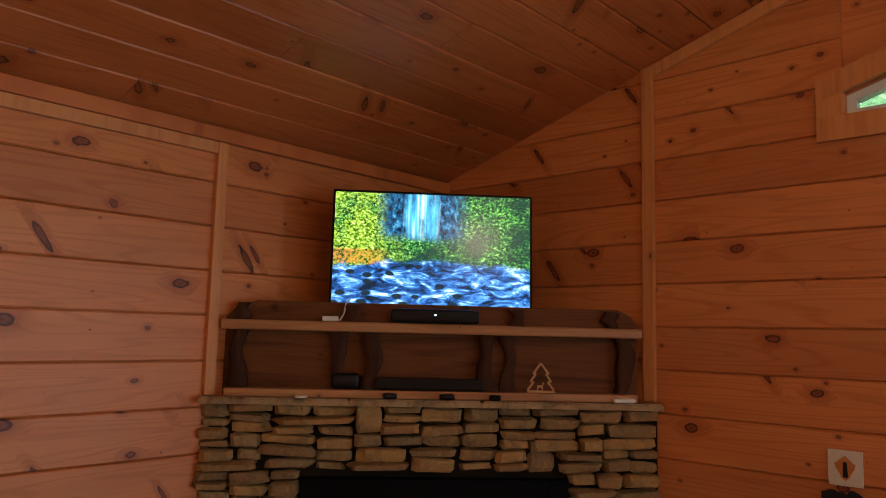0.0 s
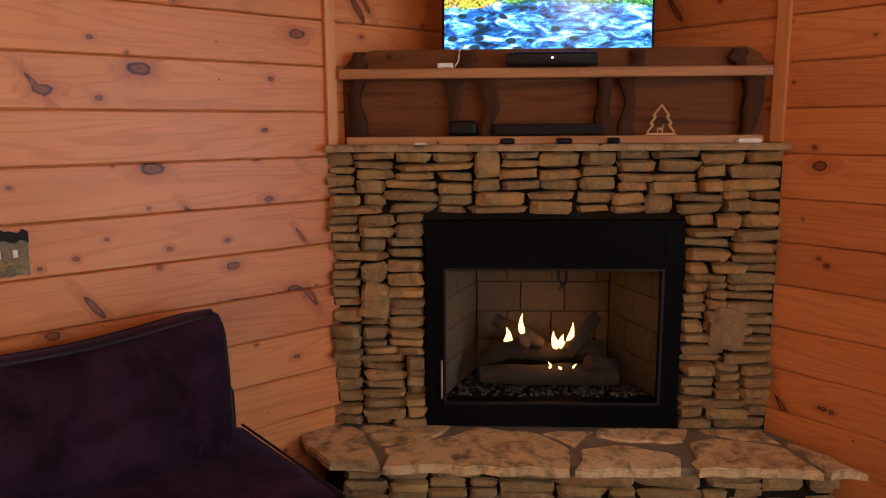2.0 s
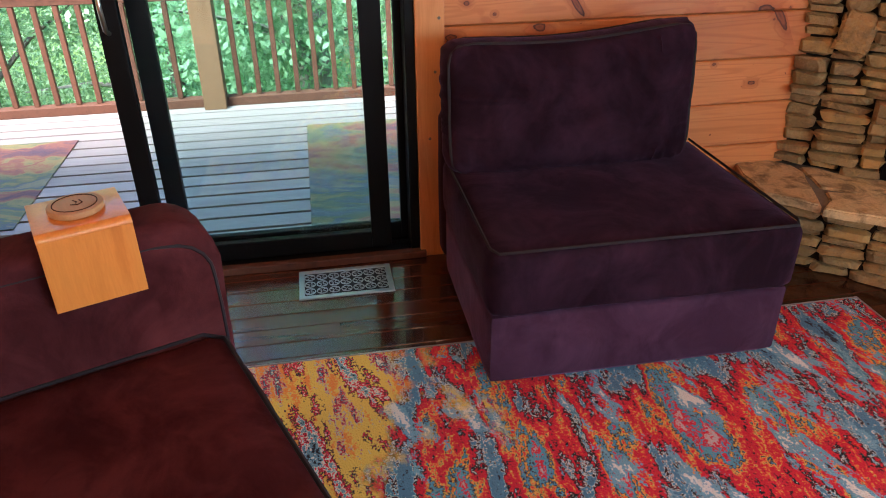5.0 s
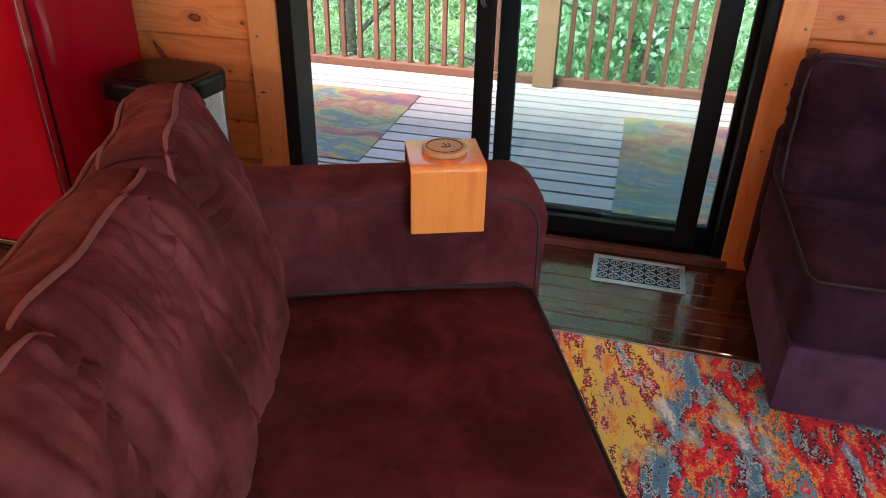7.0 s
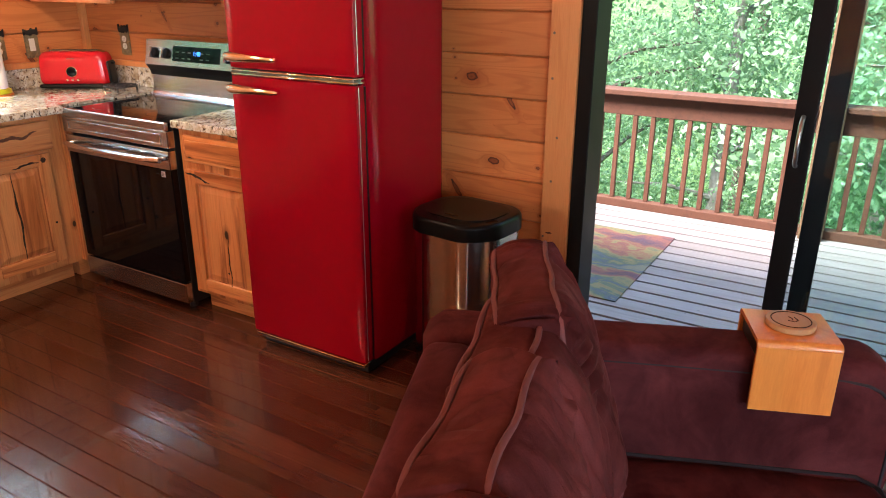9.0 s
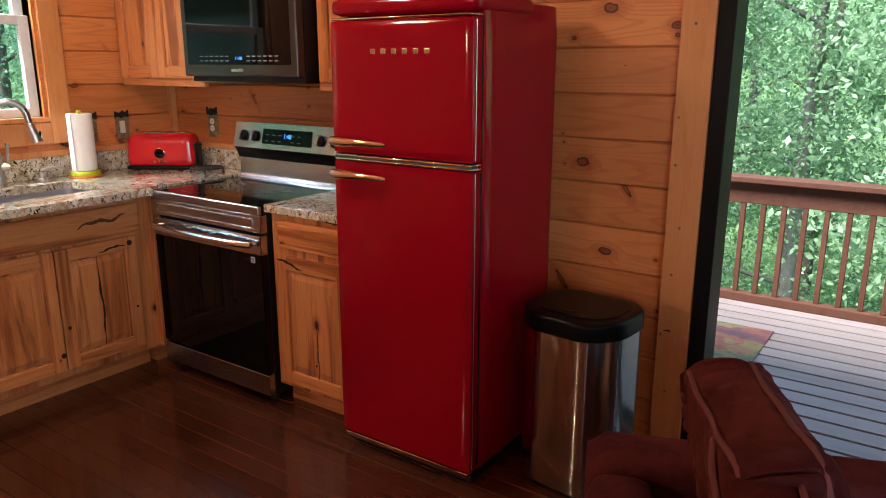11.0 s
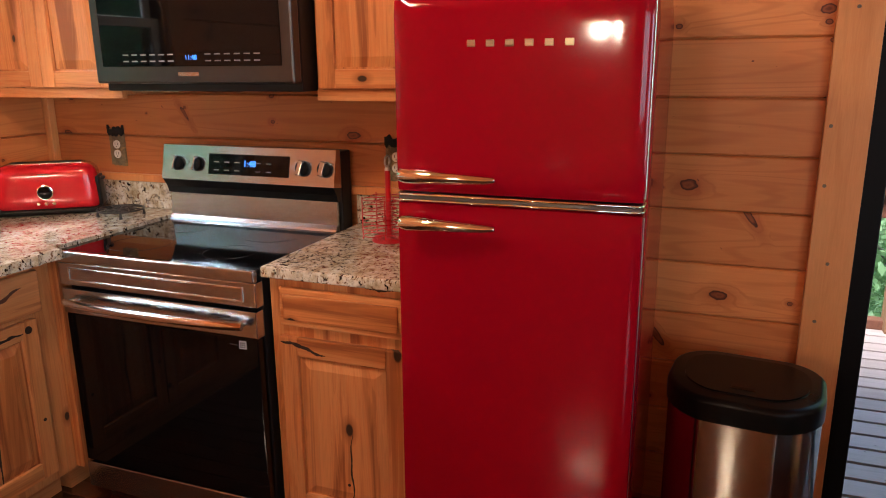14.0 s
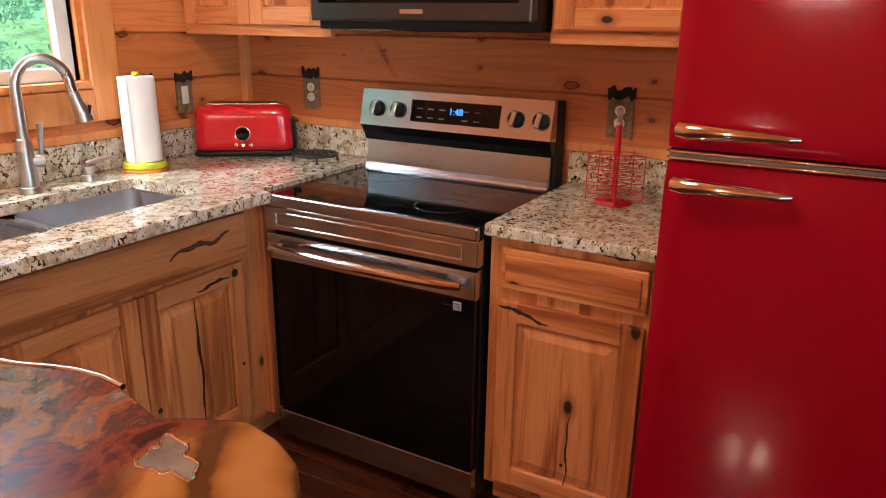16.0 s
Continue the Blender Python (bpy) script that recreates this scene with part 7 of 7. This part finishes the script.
part("badge", box(-0.022, 0.022, -0.1805, -0.1765, 0.508, 0.522), BURN, bin_)

# outlets of the kitchen
wall_plate(pose(WX + 0.0005, -5.31, 1.165, 0, 0, 90), 0.075, 0.165, "outlet", "rustic bark outlet plate on the pine wall")
wall_plate(pose(WX + 0.0005, -4.05, 1.158, 0, 0, 90), 0.085, 0.165, "outlet", "rustic bark outlet plate on the pine wall")
wall_plate(pose(-1.960, SY + 0.0005, 1.155, 0, 0, 180), 0.075, 0.160, "rocker", "rustic bark switch plate on the pine wall")
wall_plate(pose(-1.775, SY + 0.0005, 1.155, 0, 0, 180), 0.075, 0.160, "outlet", "rustic bark outlet plate on the pine wall")

# live-edge table
TT = 1.030     # the bar-height table's top
tb = thing("live_edge_table", pose(-0.006, -4.115, 0, 0, 0, 8), "glossy live-edge bar table with a smoky resin inlay", "table")
edge = []
for k in range(72):
    a = 2 * math.pi * k / 72
    q = (abs(math.cos(a)) ** 6 + abs(math.sin(a)) ** 6) ** (-1 / 6)
    ex, ey = 0.435 * q * math.cos(a), 0.43 * q * math.sin(a)
    if ex < 0:
        ex += 0.038 * math.exp(-((ey - 0.21) / 0.055) ** 2) + 0.05 * max(0, -ey / 0.43) - 0.006 * math.sin(ey * 30)
    edge.append((ex, ey))


def table_material():
    n = Nodes("resin_and_wood")
    v = n.coords((1, 1, 1))
    rings = n.add("TexWave")
    rings.wave_type, rings.rings_direction = "RINGS", "Z"
    rings.inputs["Scale"].default_value, rings.inputs["Distortion"].default_value, rings.inputs["Detail"].default_value = 2.6, 9.0, 5.0
    mp = n.add("Mapping")
    mp.inputs["Location"].default_value = (0.18, -0.12, 0)
    n.put(v, mp.inputs[0])
    n.put(mp.outputs[0], rings.inputs["Vector"])
    wd = n.ramp(rings.outputs["Fac"], [(0.1, (0.09, 0.035, 0.012)), (0.3, (0.24, 0.092, 0.024)), (0.6, (0.31, 0.13, 0.036)), (0.9, (0.36, 0.16, 0.046))])
    sm = n.noise(v, 7.0, 6, 0.65, 1.2)
    resin = n.ramp(sm, [(0.32, (0.03, 0.008, 0.008)), (0.43, (0.17, 0.03, 0.018)), (0.49, (0.05, 0.022, 0.026)), (0.56, (0.24, 0.075, 0.028)), (0.62, (0.10, 0.06, 0.06)), (0.72, (0.34, 0.30, 0.29))])
    sep = n.add("SeparateXYZ")
    n.put(v, sep.inputs[0])
    side = n.math("ADD", n.math("ADD", sep.outputs[1], n.math("MULTIPLY", sep.outputs[0], 0.15)), n.math("MULTIPLY", n.math("SUBTRACT", sm, 0.5), 0.25))
    col = n.mix(n.ramp(n.math("ADD", side, 0.5), [(0.66, (1, 1, 1)), (0.74, (0, 0, 0))]), wd, resin)
    return n.finish(col, 0.24, spec=0.22)


bm = prism(edge, "z", TT - 0.05, TT)
bmesh.ops.bevel(bm, geom=[e for e in bm.edges if e.verts[0].co.z > TT - 0.003 and e.verts[1].co.z > TT - 0.003], offset=0.010, segments=3, affect="EDGES", profile=0.5)
part("tabletop", bm, table_material(), tb, soft=40)
# chrome bar in place of the highlight along the resin's edge
part("metal_rim", tube([(x - 0.001, y, TT - 0.004) for x, y in edge if x < -0.3 and -0.2 < y < 0.13], 0.004, 8), CHROME, tb, "chrome bar for the bright edge highlight", soft=60)
rim = []
for k in range(30):
    a = 2 * math.pi * k / 30
    q = 1 + 0.28 * math.sin(3 * a + 0.6) + 0.14 * math.cos(7 * a)
    rim.append((0.036 * q * math.cos(a), 0.021 * q * math.sin(a), TT + 0.0006))
part("geode", tube(rim, 0.0022, 6, True), CHROME, tb, "bright metal outline of a resin geode", pose(-0.335, 0.270, 0, 0, 0, 62), soft=60)
part("geode_fill", prism([(x * 0.96, y * 0.96) for x, y, z in rim], "z", TT - 0.0005, TT + 0.0009), plain("smoky_resin", (0.22, 0.19, 0.18), 0.08, grain=0.6, scale=24, bump=0.0), tb, "smoky grey resin", pose(-0.335, 0.270, 0, 0, 0, 62))
part("column", cyl(0.05, 0.06, 0.03, TT - 0.05, 24), LOGWOOD, tb, soft=45)
part("foot_plate", cyl(0.25, 0.22, 0.0, 0.03, 32, 0.006), BLACK, tb, soft=45)

# lamps overhead: chandelier known from reflections, kitchen lamp from its light, ceiling lamp added
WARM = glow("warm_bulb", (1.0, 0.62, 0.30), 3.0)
ch = thing("chandelier", pose(2.15, -3.75, -0.38), "dark metal chandelier with four warm bulbs", "lamp")
part("rod", tube([(0, 0, 2.05), (0, 0, roof_z(2.15) + 0.38)], 0.01, 10), BLACK, ch)
for dx, dy in ((0.09, 0.09), (-0.09, 0.09), (0.09, -0.09), (-0.09, -0.09)):
    part("arm", tube([(0, 0, 2.06), (dx * 0.6, dy * 0.6, 2.04), (dx, dy, 2.10)], 0.008, 8), BLACK, ch, soft=60)
    part("bulb", tube([(dx * 1.35, dy * 1.35, 2.12), (dx * 1.35, dy * 1.35, 2.15), (dx * 1.35, dy * 1.35, 2.19), (dx * 1.35, dy * 1.35, 2.22)], [0.014, 0.028, 0.03, 0.01], 12), WARM, ch, "warm glowing bulb", soft=60)
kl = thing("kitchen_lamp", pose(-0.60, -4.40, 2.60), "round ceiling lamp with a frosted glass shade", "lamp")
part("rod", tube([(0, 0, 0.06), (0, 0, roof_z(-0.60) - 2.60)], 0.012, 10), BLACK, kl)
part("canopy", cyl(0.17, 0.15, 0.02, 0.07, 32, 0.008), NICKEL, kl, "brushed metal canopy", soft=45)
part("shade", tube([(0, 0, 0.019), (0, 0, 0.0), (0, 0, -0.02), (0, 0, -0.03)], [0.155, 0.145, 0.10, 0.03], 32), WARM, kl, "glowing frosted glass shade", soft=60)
cl2 = thing("ceiling_lamp", pose(0.65, -0.2, 0), "added fill lamp under the ridge with two warm bulbs", "lamp")
part("rod", tube([(0, 0, 2.8), (0, 0, roof_z(0.65))], 0.012, 10), BLACK, cl2)
part("crossbar", box(-0.17, 0.17, -0.012, 0.012, 2.80, 2.82, 0.004), BLACK, cl2)
for dx in (-0.16, 0.16):
    part("bulb", tube([(dx, 0, 2.80), (dx, 0, 2.76), (dx, 0, 2.72), (dx, 0, 2.70)], [0.014, 0.028, 0.03, 0.01], 12), WARM, cl2, "warm glowing bulb", soft=60)

# ---- deck and woods ----
DZ = -0.18
deck = tagged(thing("deck", pose(0, 0, DZ), "weathered grey-brown timber deck", "deck"), kind="structure")
x = WX - 0.165
k = 0
while x > -5.06:
    for ya, yb in ((-7.0, -3.3 - 0.5 * (k % 3)), (-3.3 - 0.5 * (k % 3), 0.1 + 0.4 * (k % 2)), (0.1 + 0.4 * (k % 2), 3.4)):
        me = plank_mesh(round(yb - ya, 2), 0.122, 0.03, 0.002)
        if not me.materials:
            me.materials.append(DECK)
        # the board lies flat: its face upwards
        obj("deck_board", me, None, deck, pose(x, ya, 0, 0, 0, 90) @ pose(0, 0, 0, -90, 0, 0))
    x -= 0.142
    k += 1
part("joist", box(-5.02, -4.98, -7.0, 3.4, -0.25, -0.032), RAILWOOD, deck)
part("joist", box(-3.7, -3.66, -7.0, 3.4, -0.25, -0.032), RAILWOOD, deck)
part("joist", box(-2.50, -2.46, -7.0, 3.4, -0.25, -0.032), RAILWOOD, deck)

rail = thing("deck_railing", pose(-5.03, 0, DZ), "red-brown stained deck railing with square balusters", "railing")
part("cap_rail", box(-0.11, 0.07, -7.0, 3.4, 0.865, 0.905, 0.005), RAILWOOD, rail)
part("top_rail", box(-0.03, 0.012, -7.0, 3.4, 0.715, 0.864, 0.004), RAILWOOD, rail)
part("bottom_rail", box(-0.045, 0.045, -7.0, 3.4, 0.001, 0.062, 0.004), RAILWOOD, rail)
bal = mesh_of(box(-0.017, 0.017, -0.017, 0.017, 0.063, 0.714, 0.003, 1))
bal.materials.append(RAILWOOD)
y = -6.93
while y < 3.3:
    if not (-1.98 < y < -1.76):
        obj("baluster", bal, None, rail, pose(-0.008, y, 0))
    y += 0.134
posts = thing("porch_post", pose(-4.99, -1.868, DZ), "square red-brown timber porch post", "post")
part("shaft", box(-0.075, 0.075, -0.075, 0.075, 0.0, 3.2, 0.006), wood("porch_post_wood", (0.17, 0.088, 0.045), (0.12, 0.055, 0.026), rough=0.6, knots=False, axis=(10, 10, 1.0)), posts)
for name, x0, x1, y0, y1 in (("door_mat", -4.45, -3.22, -3.45, -2.655), ("door_mat", -4.45, -2.94, -1.255, -0.45)):
    obj(name, box(0, x1 - x0, 0, y1 - y0, 0, 0.008, 0.002), DECKRUG, None, pose(x0, y0, DZ + 0.0005), "outdoor mat printed with an autumn landscape", "mat", "mats on the deck")

LEAF_TONES = [(0.0, (0.14, 0.25, 0.12)), (0.5, (0.24, 0.38, 0.20)), (1.0, (0.40, 0.55, 0.34))]


def leaf_material():
    n = Nodes("leaf_green")
    rnd = n.add("NewGeometry").outputs["Random Per Island"]
    col = n.ramp(rnd, LEAF_TONES)
    col = n.mix(n.math("MULTIPLY", n.noise(n.coords(), 0.8, 2), 0.5), col, (0.22, 0.36, 0.18))
    n.bsdf.inputs["Transmission Weight"].default_value = 0.0
    m = n.finish(col, 0.5)
    tr = n.add("BsdfTranslucent")
    n.put(col, tr.inputs[0])
    mx = n.add("MixShader")
    mx.inputs[0].default_value = 0.5
    out = n.t.nodes["Material Output"]
    n.put(n.bsdf.outputs[0], mx.inputs[1])
    n.put(tr.outputs[0], mx.inputs[2])
    n.put(mx.outputs[0], out.inputs[0])
    return m


LEAF = leaf_material()
BARKS = plain("tree_bark", (0.16, 0.13, 0.10), 0.95, grain=0.5, scale=18, bump=0.8)
PALE_BARK = plain("pale_bark", (0.24, 0.22, 0.19), 0.9, grain=0.3, scale=14, bump=0.6)


def leaves(centres, per, spread, size, seed):
    """Many small pointed leaves about the given centres."""
    g = np.random.default_rng(seed)
    c = np.repeat(np.asarray(centres, dtype=float), per, axis=0)
    n = len(c)
    p = c + g.normal(0, 1, (n, 3)) * np.array(spread)
    d = g.normal(0, 1, (n, 3)) + np.array([0.0, 0.0, -0.25])
    d /= np.linalg.norm(d, axis=1)[:, None]
    s = np.cross(d, g.normal(0, 1, (n, 3)))
    s /= np.linalg.norm(s, axis=1)[:, None]
    ln = size * g.uniform(0.6, 1.3, n)[:, None]
    v = np.stack([p, p + d * ln * 0.5 + s * ln * 0.27, p + d * ln, p + d * ln * 0.5 - s * ln * 0.27], axis=1).reshape(-1, 3)
    f = np.arange(n * 4).reshape(-1, 4)
    me = bpy.data.meshes.new("leaves")
    me.from_pydata(v.tolist(), [], f.tolist())
    me.materials.append(LEAF)
    return me


def tree(seed, height, bark, label, low=0.25):
    r = random.Random(seed)
    t = thing("tree", pose(0, 0, -60), label, "tree", "trees in the woods")
    lean = (r.uniform(-0.4, 0.4), r.uniform(-0.4, 0.4))
    trunk = [Vector((lean[0] * (k / 8) ** 2, lean[1] * (k / 8) ** 2, height * k / 8)) for k in range(9)]
    tr = part("trunk", tube(trunk, [0.15 * (1 - 0.09 * k) for k in range(9)], 9), bark, t, soft=60)
    centres = []
    for k in range(16):
        z = height * r.uniform(low, 0.98)
        a = r.uniform(0, 2 * math.pi)
        reach = r.uniform(0.8, 2.4) * (1.1 - 0.5 * z / height)
        base = Vector((lean[0] * (z / height) ** 2, lean[1] * (z / height) ** 2, z))
        tip = base + Vector((math.cos(a) * reach, math.sin(a) * reach, r.uniform(0.1, 0.9)))
        part("limb", tube([base, base.lerp(tip, 0.5) + Vector((0, 0, 0.1)), tip], [0.05, 0.03, 0.01], 6), bark, tr, soft=60)
        for q in (0.45, 0.7, 0.9, 1.05):
            centres.append(base.lerp(tip, q) + Vector((r.uniform(-0.3, 0.3), r.uniform(-0.3, 0.3), r.uniform(-0.25, 0.25))))
    part("crown", leaves(centres, 320, (0.42, 0.42, 0.24), 0.085, seed), LEAF, t)
    return t


def ground_z(x, y):
    d = max(0.0, math.hypot(min(0, x + 4.5), min(0, y + 6.5)) if (x < -4.5 or y < -6.5) else 0.0)
    return -2.6 - 0.10 * min(d, 12) + 0.16 * max(0, d - 10) + 0.3 * noise.noise(Vector((x * 0.2, y * 0.2, 0)))


kinds = [tree(31, 9.0, BARKS, "leafy broadleaf tree with a grey-brown trunk"), tree(32, 11.0, BARKS, "tall leafy broadleaf tree", 0.15), tree(33, 8.0, PALE_BARK, "slender broadleaf tree with a pale trunk", 0.2)]
spots = [(-11.5, -3.7, 2), (-9.0, 0.6, 0), (-10.5, -5.6, 1), (-11.5, 2.6, 1), (-12.5, -1.4, 0), (-8.4, -6.8, 0), (-13.5, -8.0, 1), (-14.5, 5.0, 0), (-15.5, -4.0, 1), (-16.0, 1.5, 2), (-18.0, -11.0, 0), (-18.5, -1.0, 1),
         (-19.5, 6.0, 1), (-21.0, -6.5, 0), (-22.5, 2.5, 1), (-12.0, -11.5, 2), (-7.6, 3.6, 1), (-24.0, -13.0, 1), (-25.0, -2.0, 0), (-8.2, -1.1, 2),
         (-1.6, -11.5, 0), (0.8, -13.0, 1), (-4.2, -12.5, 1), (-2.6, -16.0, 0), (2.8, -17.0, 1), (-6.5, -17.0, 1)]
used = set()
for i, (x, y, k) in enumerate(spots):
    m = pose(x, y, ground_z(x, y) - 0.1, 0, 0, (i * 83) % 360)
    if k not in used:
        kinds[k].matrix_basis = m
        used.add(k)
    else:
        copy_thing(kinds[k], m)

# ground with a slope of brush
xs = np.concatenate([np.linspace(-70, -6, 34), np.linspace(-5, 70, 26)])
ys = np.concatenate([np.linspace(-70, -7, 30), np.linspace(-6, 70, 30)])
verts = [(x, y, ground_z(x, y)) for y in ys for x in xs]
nx = len(xs)
faces = [(j * nx + i, j * nx + i + 1, (j + 1) * nx + i + 1, (j + 1) * nx + i) for j in range(len(ys) - 1) for i in range(nx - 1)]
me = bpy.data.meshes.new("ground")
me.from_pydata(verts, [], faces)
smooth(me, 80)
n = Nodes("forest_floor")
gc = n.ramp(n.noise(n.coords(), 1.2, 6, 0.7), [(0.35, (0.035, 0.06, 0.02)), (0.5, (0.07, 0.14, 0.035)), (0.65, (0.12, 0.20, 0.06))])
n.bump(n.noise(n.coords(), 6.0, 4), 0.8, 0.2)
obj("ground", me, n.finish(gc, 0.95), kind="structure", label="leafy green forest floor falling away", category="ground")
g = random.Random(77)
cs = []
for k in range(900):
    x, y = g.uniform(-22, -5.6), g.uniform(-13, 8)
    cs.append((x, y, ground_z(x, y) + g.uniform(0.1, 1.1)))
obj("underbrush", leaves(cs, 150, (0.48, 0.48, 0.27), 0.085, 9), LEAF, kind="stuff", label="dense green underbrush below the deck", category="shrubs")
# distant wooded hillside all round
ring = []
for j, (rad, z) in enumerate(((46, -6), (50, 6), (56, 16), (66, 26))):
    for k in range(72):
        a = 2 * math.pi * k / 72
        w = 1 + 0.05 * noise.noise(Vector((math.cos(a) * 3, math.sin(a) * 3, j)))
        ring.append((rad * w * math.cos(a), rad * w * math.sin(a), z + 2.0 * noise.noise(Vector((math.cos(a) * 5, math.sin(a) * 5, j + 9)))))
faces = [(j * 72 + k, j * 72 + (k + 1) % 72, (j + 1) * 72 + (k + 1) % 72, (j + 1) * 72 + k) for j in range(3) for k in range(72)]
me = bpy.data.meshes.new("backdrop")
me.from_pydata(ring, [], faces)
smooth(me, 80)
n = Nodes("far_woods")
fc = n.ramp(n.noise(n.coords(), 0.9, 8, 0.75), [(0.35, (0.05, 0.10, 0.04)), (0.5, (0.12, 0.24, 0.09)), (0.66, (0.26, 0.42, 0.18))])
n.bump(n.noise(n.coords(), 1.5, 5), 1.0, 0.6)
obj("backdrop", me, n.finish(fc, 0.95), kind="structure", label="distant wooded hillside", category="backdrop")

# ---- boards of the walls, the floor and the deck ----
def west_runs(z0, z1):
    if z0 < DOOR_TOP + 0.09:
        return [(SY, DOOR_Y0 - 0.02), (DOOR_Y1 + 0.02, NY)]
    return [(SY, NY)]


def north_runs(z0, z1):
    a = max(WX, WX + (z0 - 2.44) / 0.31) if z0 > 2.44 else WX
    b = 2 * RIDGE - a
    if z1 > NW[2] and z0 < NW[3]:
        return [(a, NW[0]), (NW[1], min(b, EX))]
    if z1 > WN_Z0 and z0 < wn_top(RIDGE):
        return [(a, WN_X0), (WN_X1, min(b, EX))]
    return [(a, min(b, EX))]


def south_runs(z0, z1):
    a = WX + (z0 - 2.44) / 0.31 if z0 > 2.44 else WX
    b = min(2 * RIDGE - a, EX)
    if z1 > WS_Z0 and z0 < WS_Z1:
        return [(a, WS_X0), (WS_X1, b)]
    return [(a, b)]


rng = random.Random(11)
clad(wall_west, lambda s, z: pose(WX, s, z, 0, 0, 90), west_runs, 2.44, PINE, rng)
clad(wall_north, lambda s, z: pose(s, NY, z), north_runs, 3.3, PINE, rng)
# the south boards face north, so each starts at its east end
clad(wall_south, lambda s, z: pose(-s, SY, z, 0, 0, 180), lambda a, b: [(-e, -s) for s, e in south_runs(a, b)], 3.3, PINE, rng)
obj("wall_lining", box(EX, EX + 0.018, SY, -4.35, 0.0, 2.44), PINE, wall_east)

STRIP = 0.083
FLOORS = {}


def strip_mesh(length):
    key = round(length, 2)
    if key not in FLOORS:
        w, c, d = STRIP, 0.0028, 0.012
        prof = [(0.0003, -d), (0.0003, -c), (c, 0), (w - c, 0), (w - 0.0003, -c), (w - 0.0003, -d)]
        bm = bmesh.new()
        a = [bm.verts.new((0.0005, y, z)) for y, z in prof]
        b = [bm.verts.new((length - 0.0005, y, z)) for y, z in prof]
        bm.faces.new(a)
        bm.faces.new(b[::-1])
        for i in range(6):
            k = (i + 1) % 6
            bm.faces.new((a[i], a[k], b[k], b[i]))
        bmesh.ops.recalc_face_normals(bm, faces=bm.faces[:])
        FLOORS[key] = mesh_of(bm, "floor_board")
        FLOORS[key].materials.append(FLOOR)
    return FLOORS[key]


rest = bmesh.new()
count = 0
x = WX
while x < EX - 0.01:
    y = SY - rng.choice((0.0, 0.3, 0.6, 0.9))
    while y < NY:
        ln = rng.choice((0.9, 1.2, 1.5))
        y_a, y_b = max(y, SY - 0.01), min(y + ln, NY + 0.01)
        if y_b - y_a > 0.05:
            near = -2.3 <= x < 0.2
            m = pose(x + STRIP, y_a, 0, 0, 0, 90)
            if near and count < 300:
                obj("floor_board", strip_mesh(y_b - y_a), None, floor, m)
                count += 1
            else:
                tmp = strip_mesh(y_b - y_a).copy()
                tmp.transform(m)
                rest.from_mesh(tmp)
                bpy.data.meshes.remove(tmp)
        y += ln
    x += STRIP
obj("floor_boards_beyond", rest, FLOOR, floor, kind="stuff")
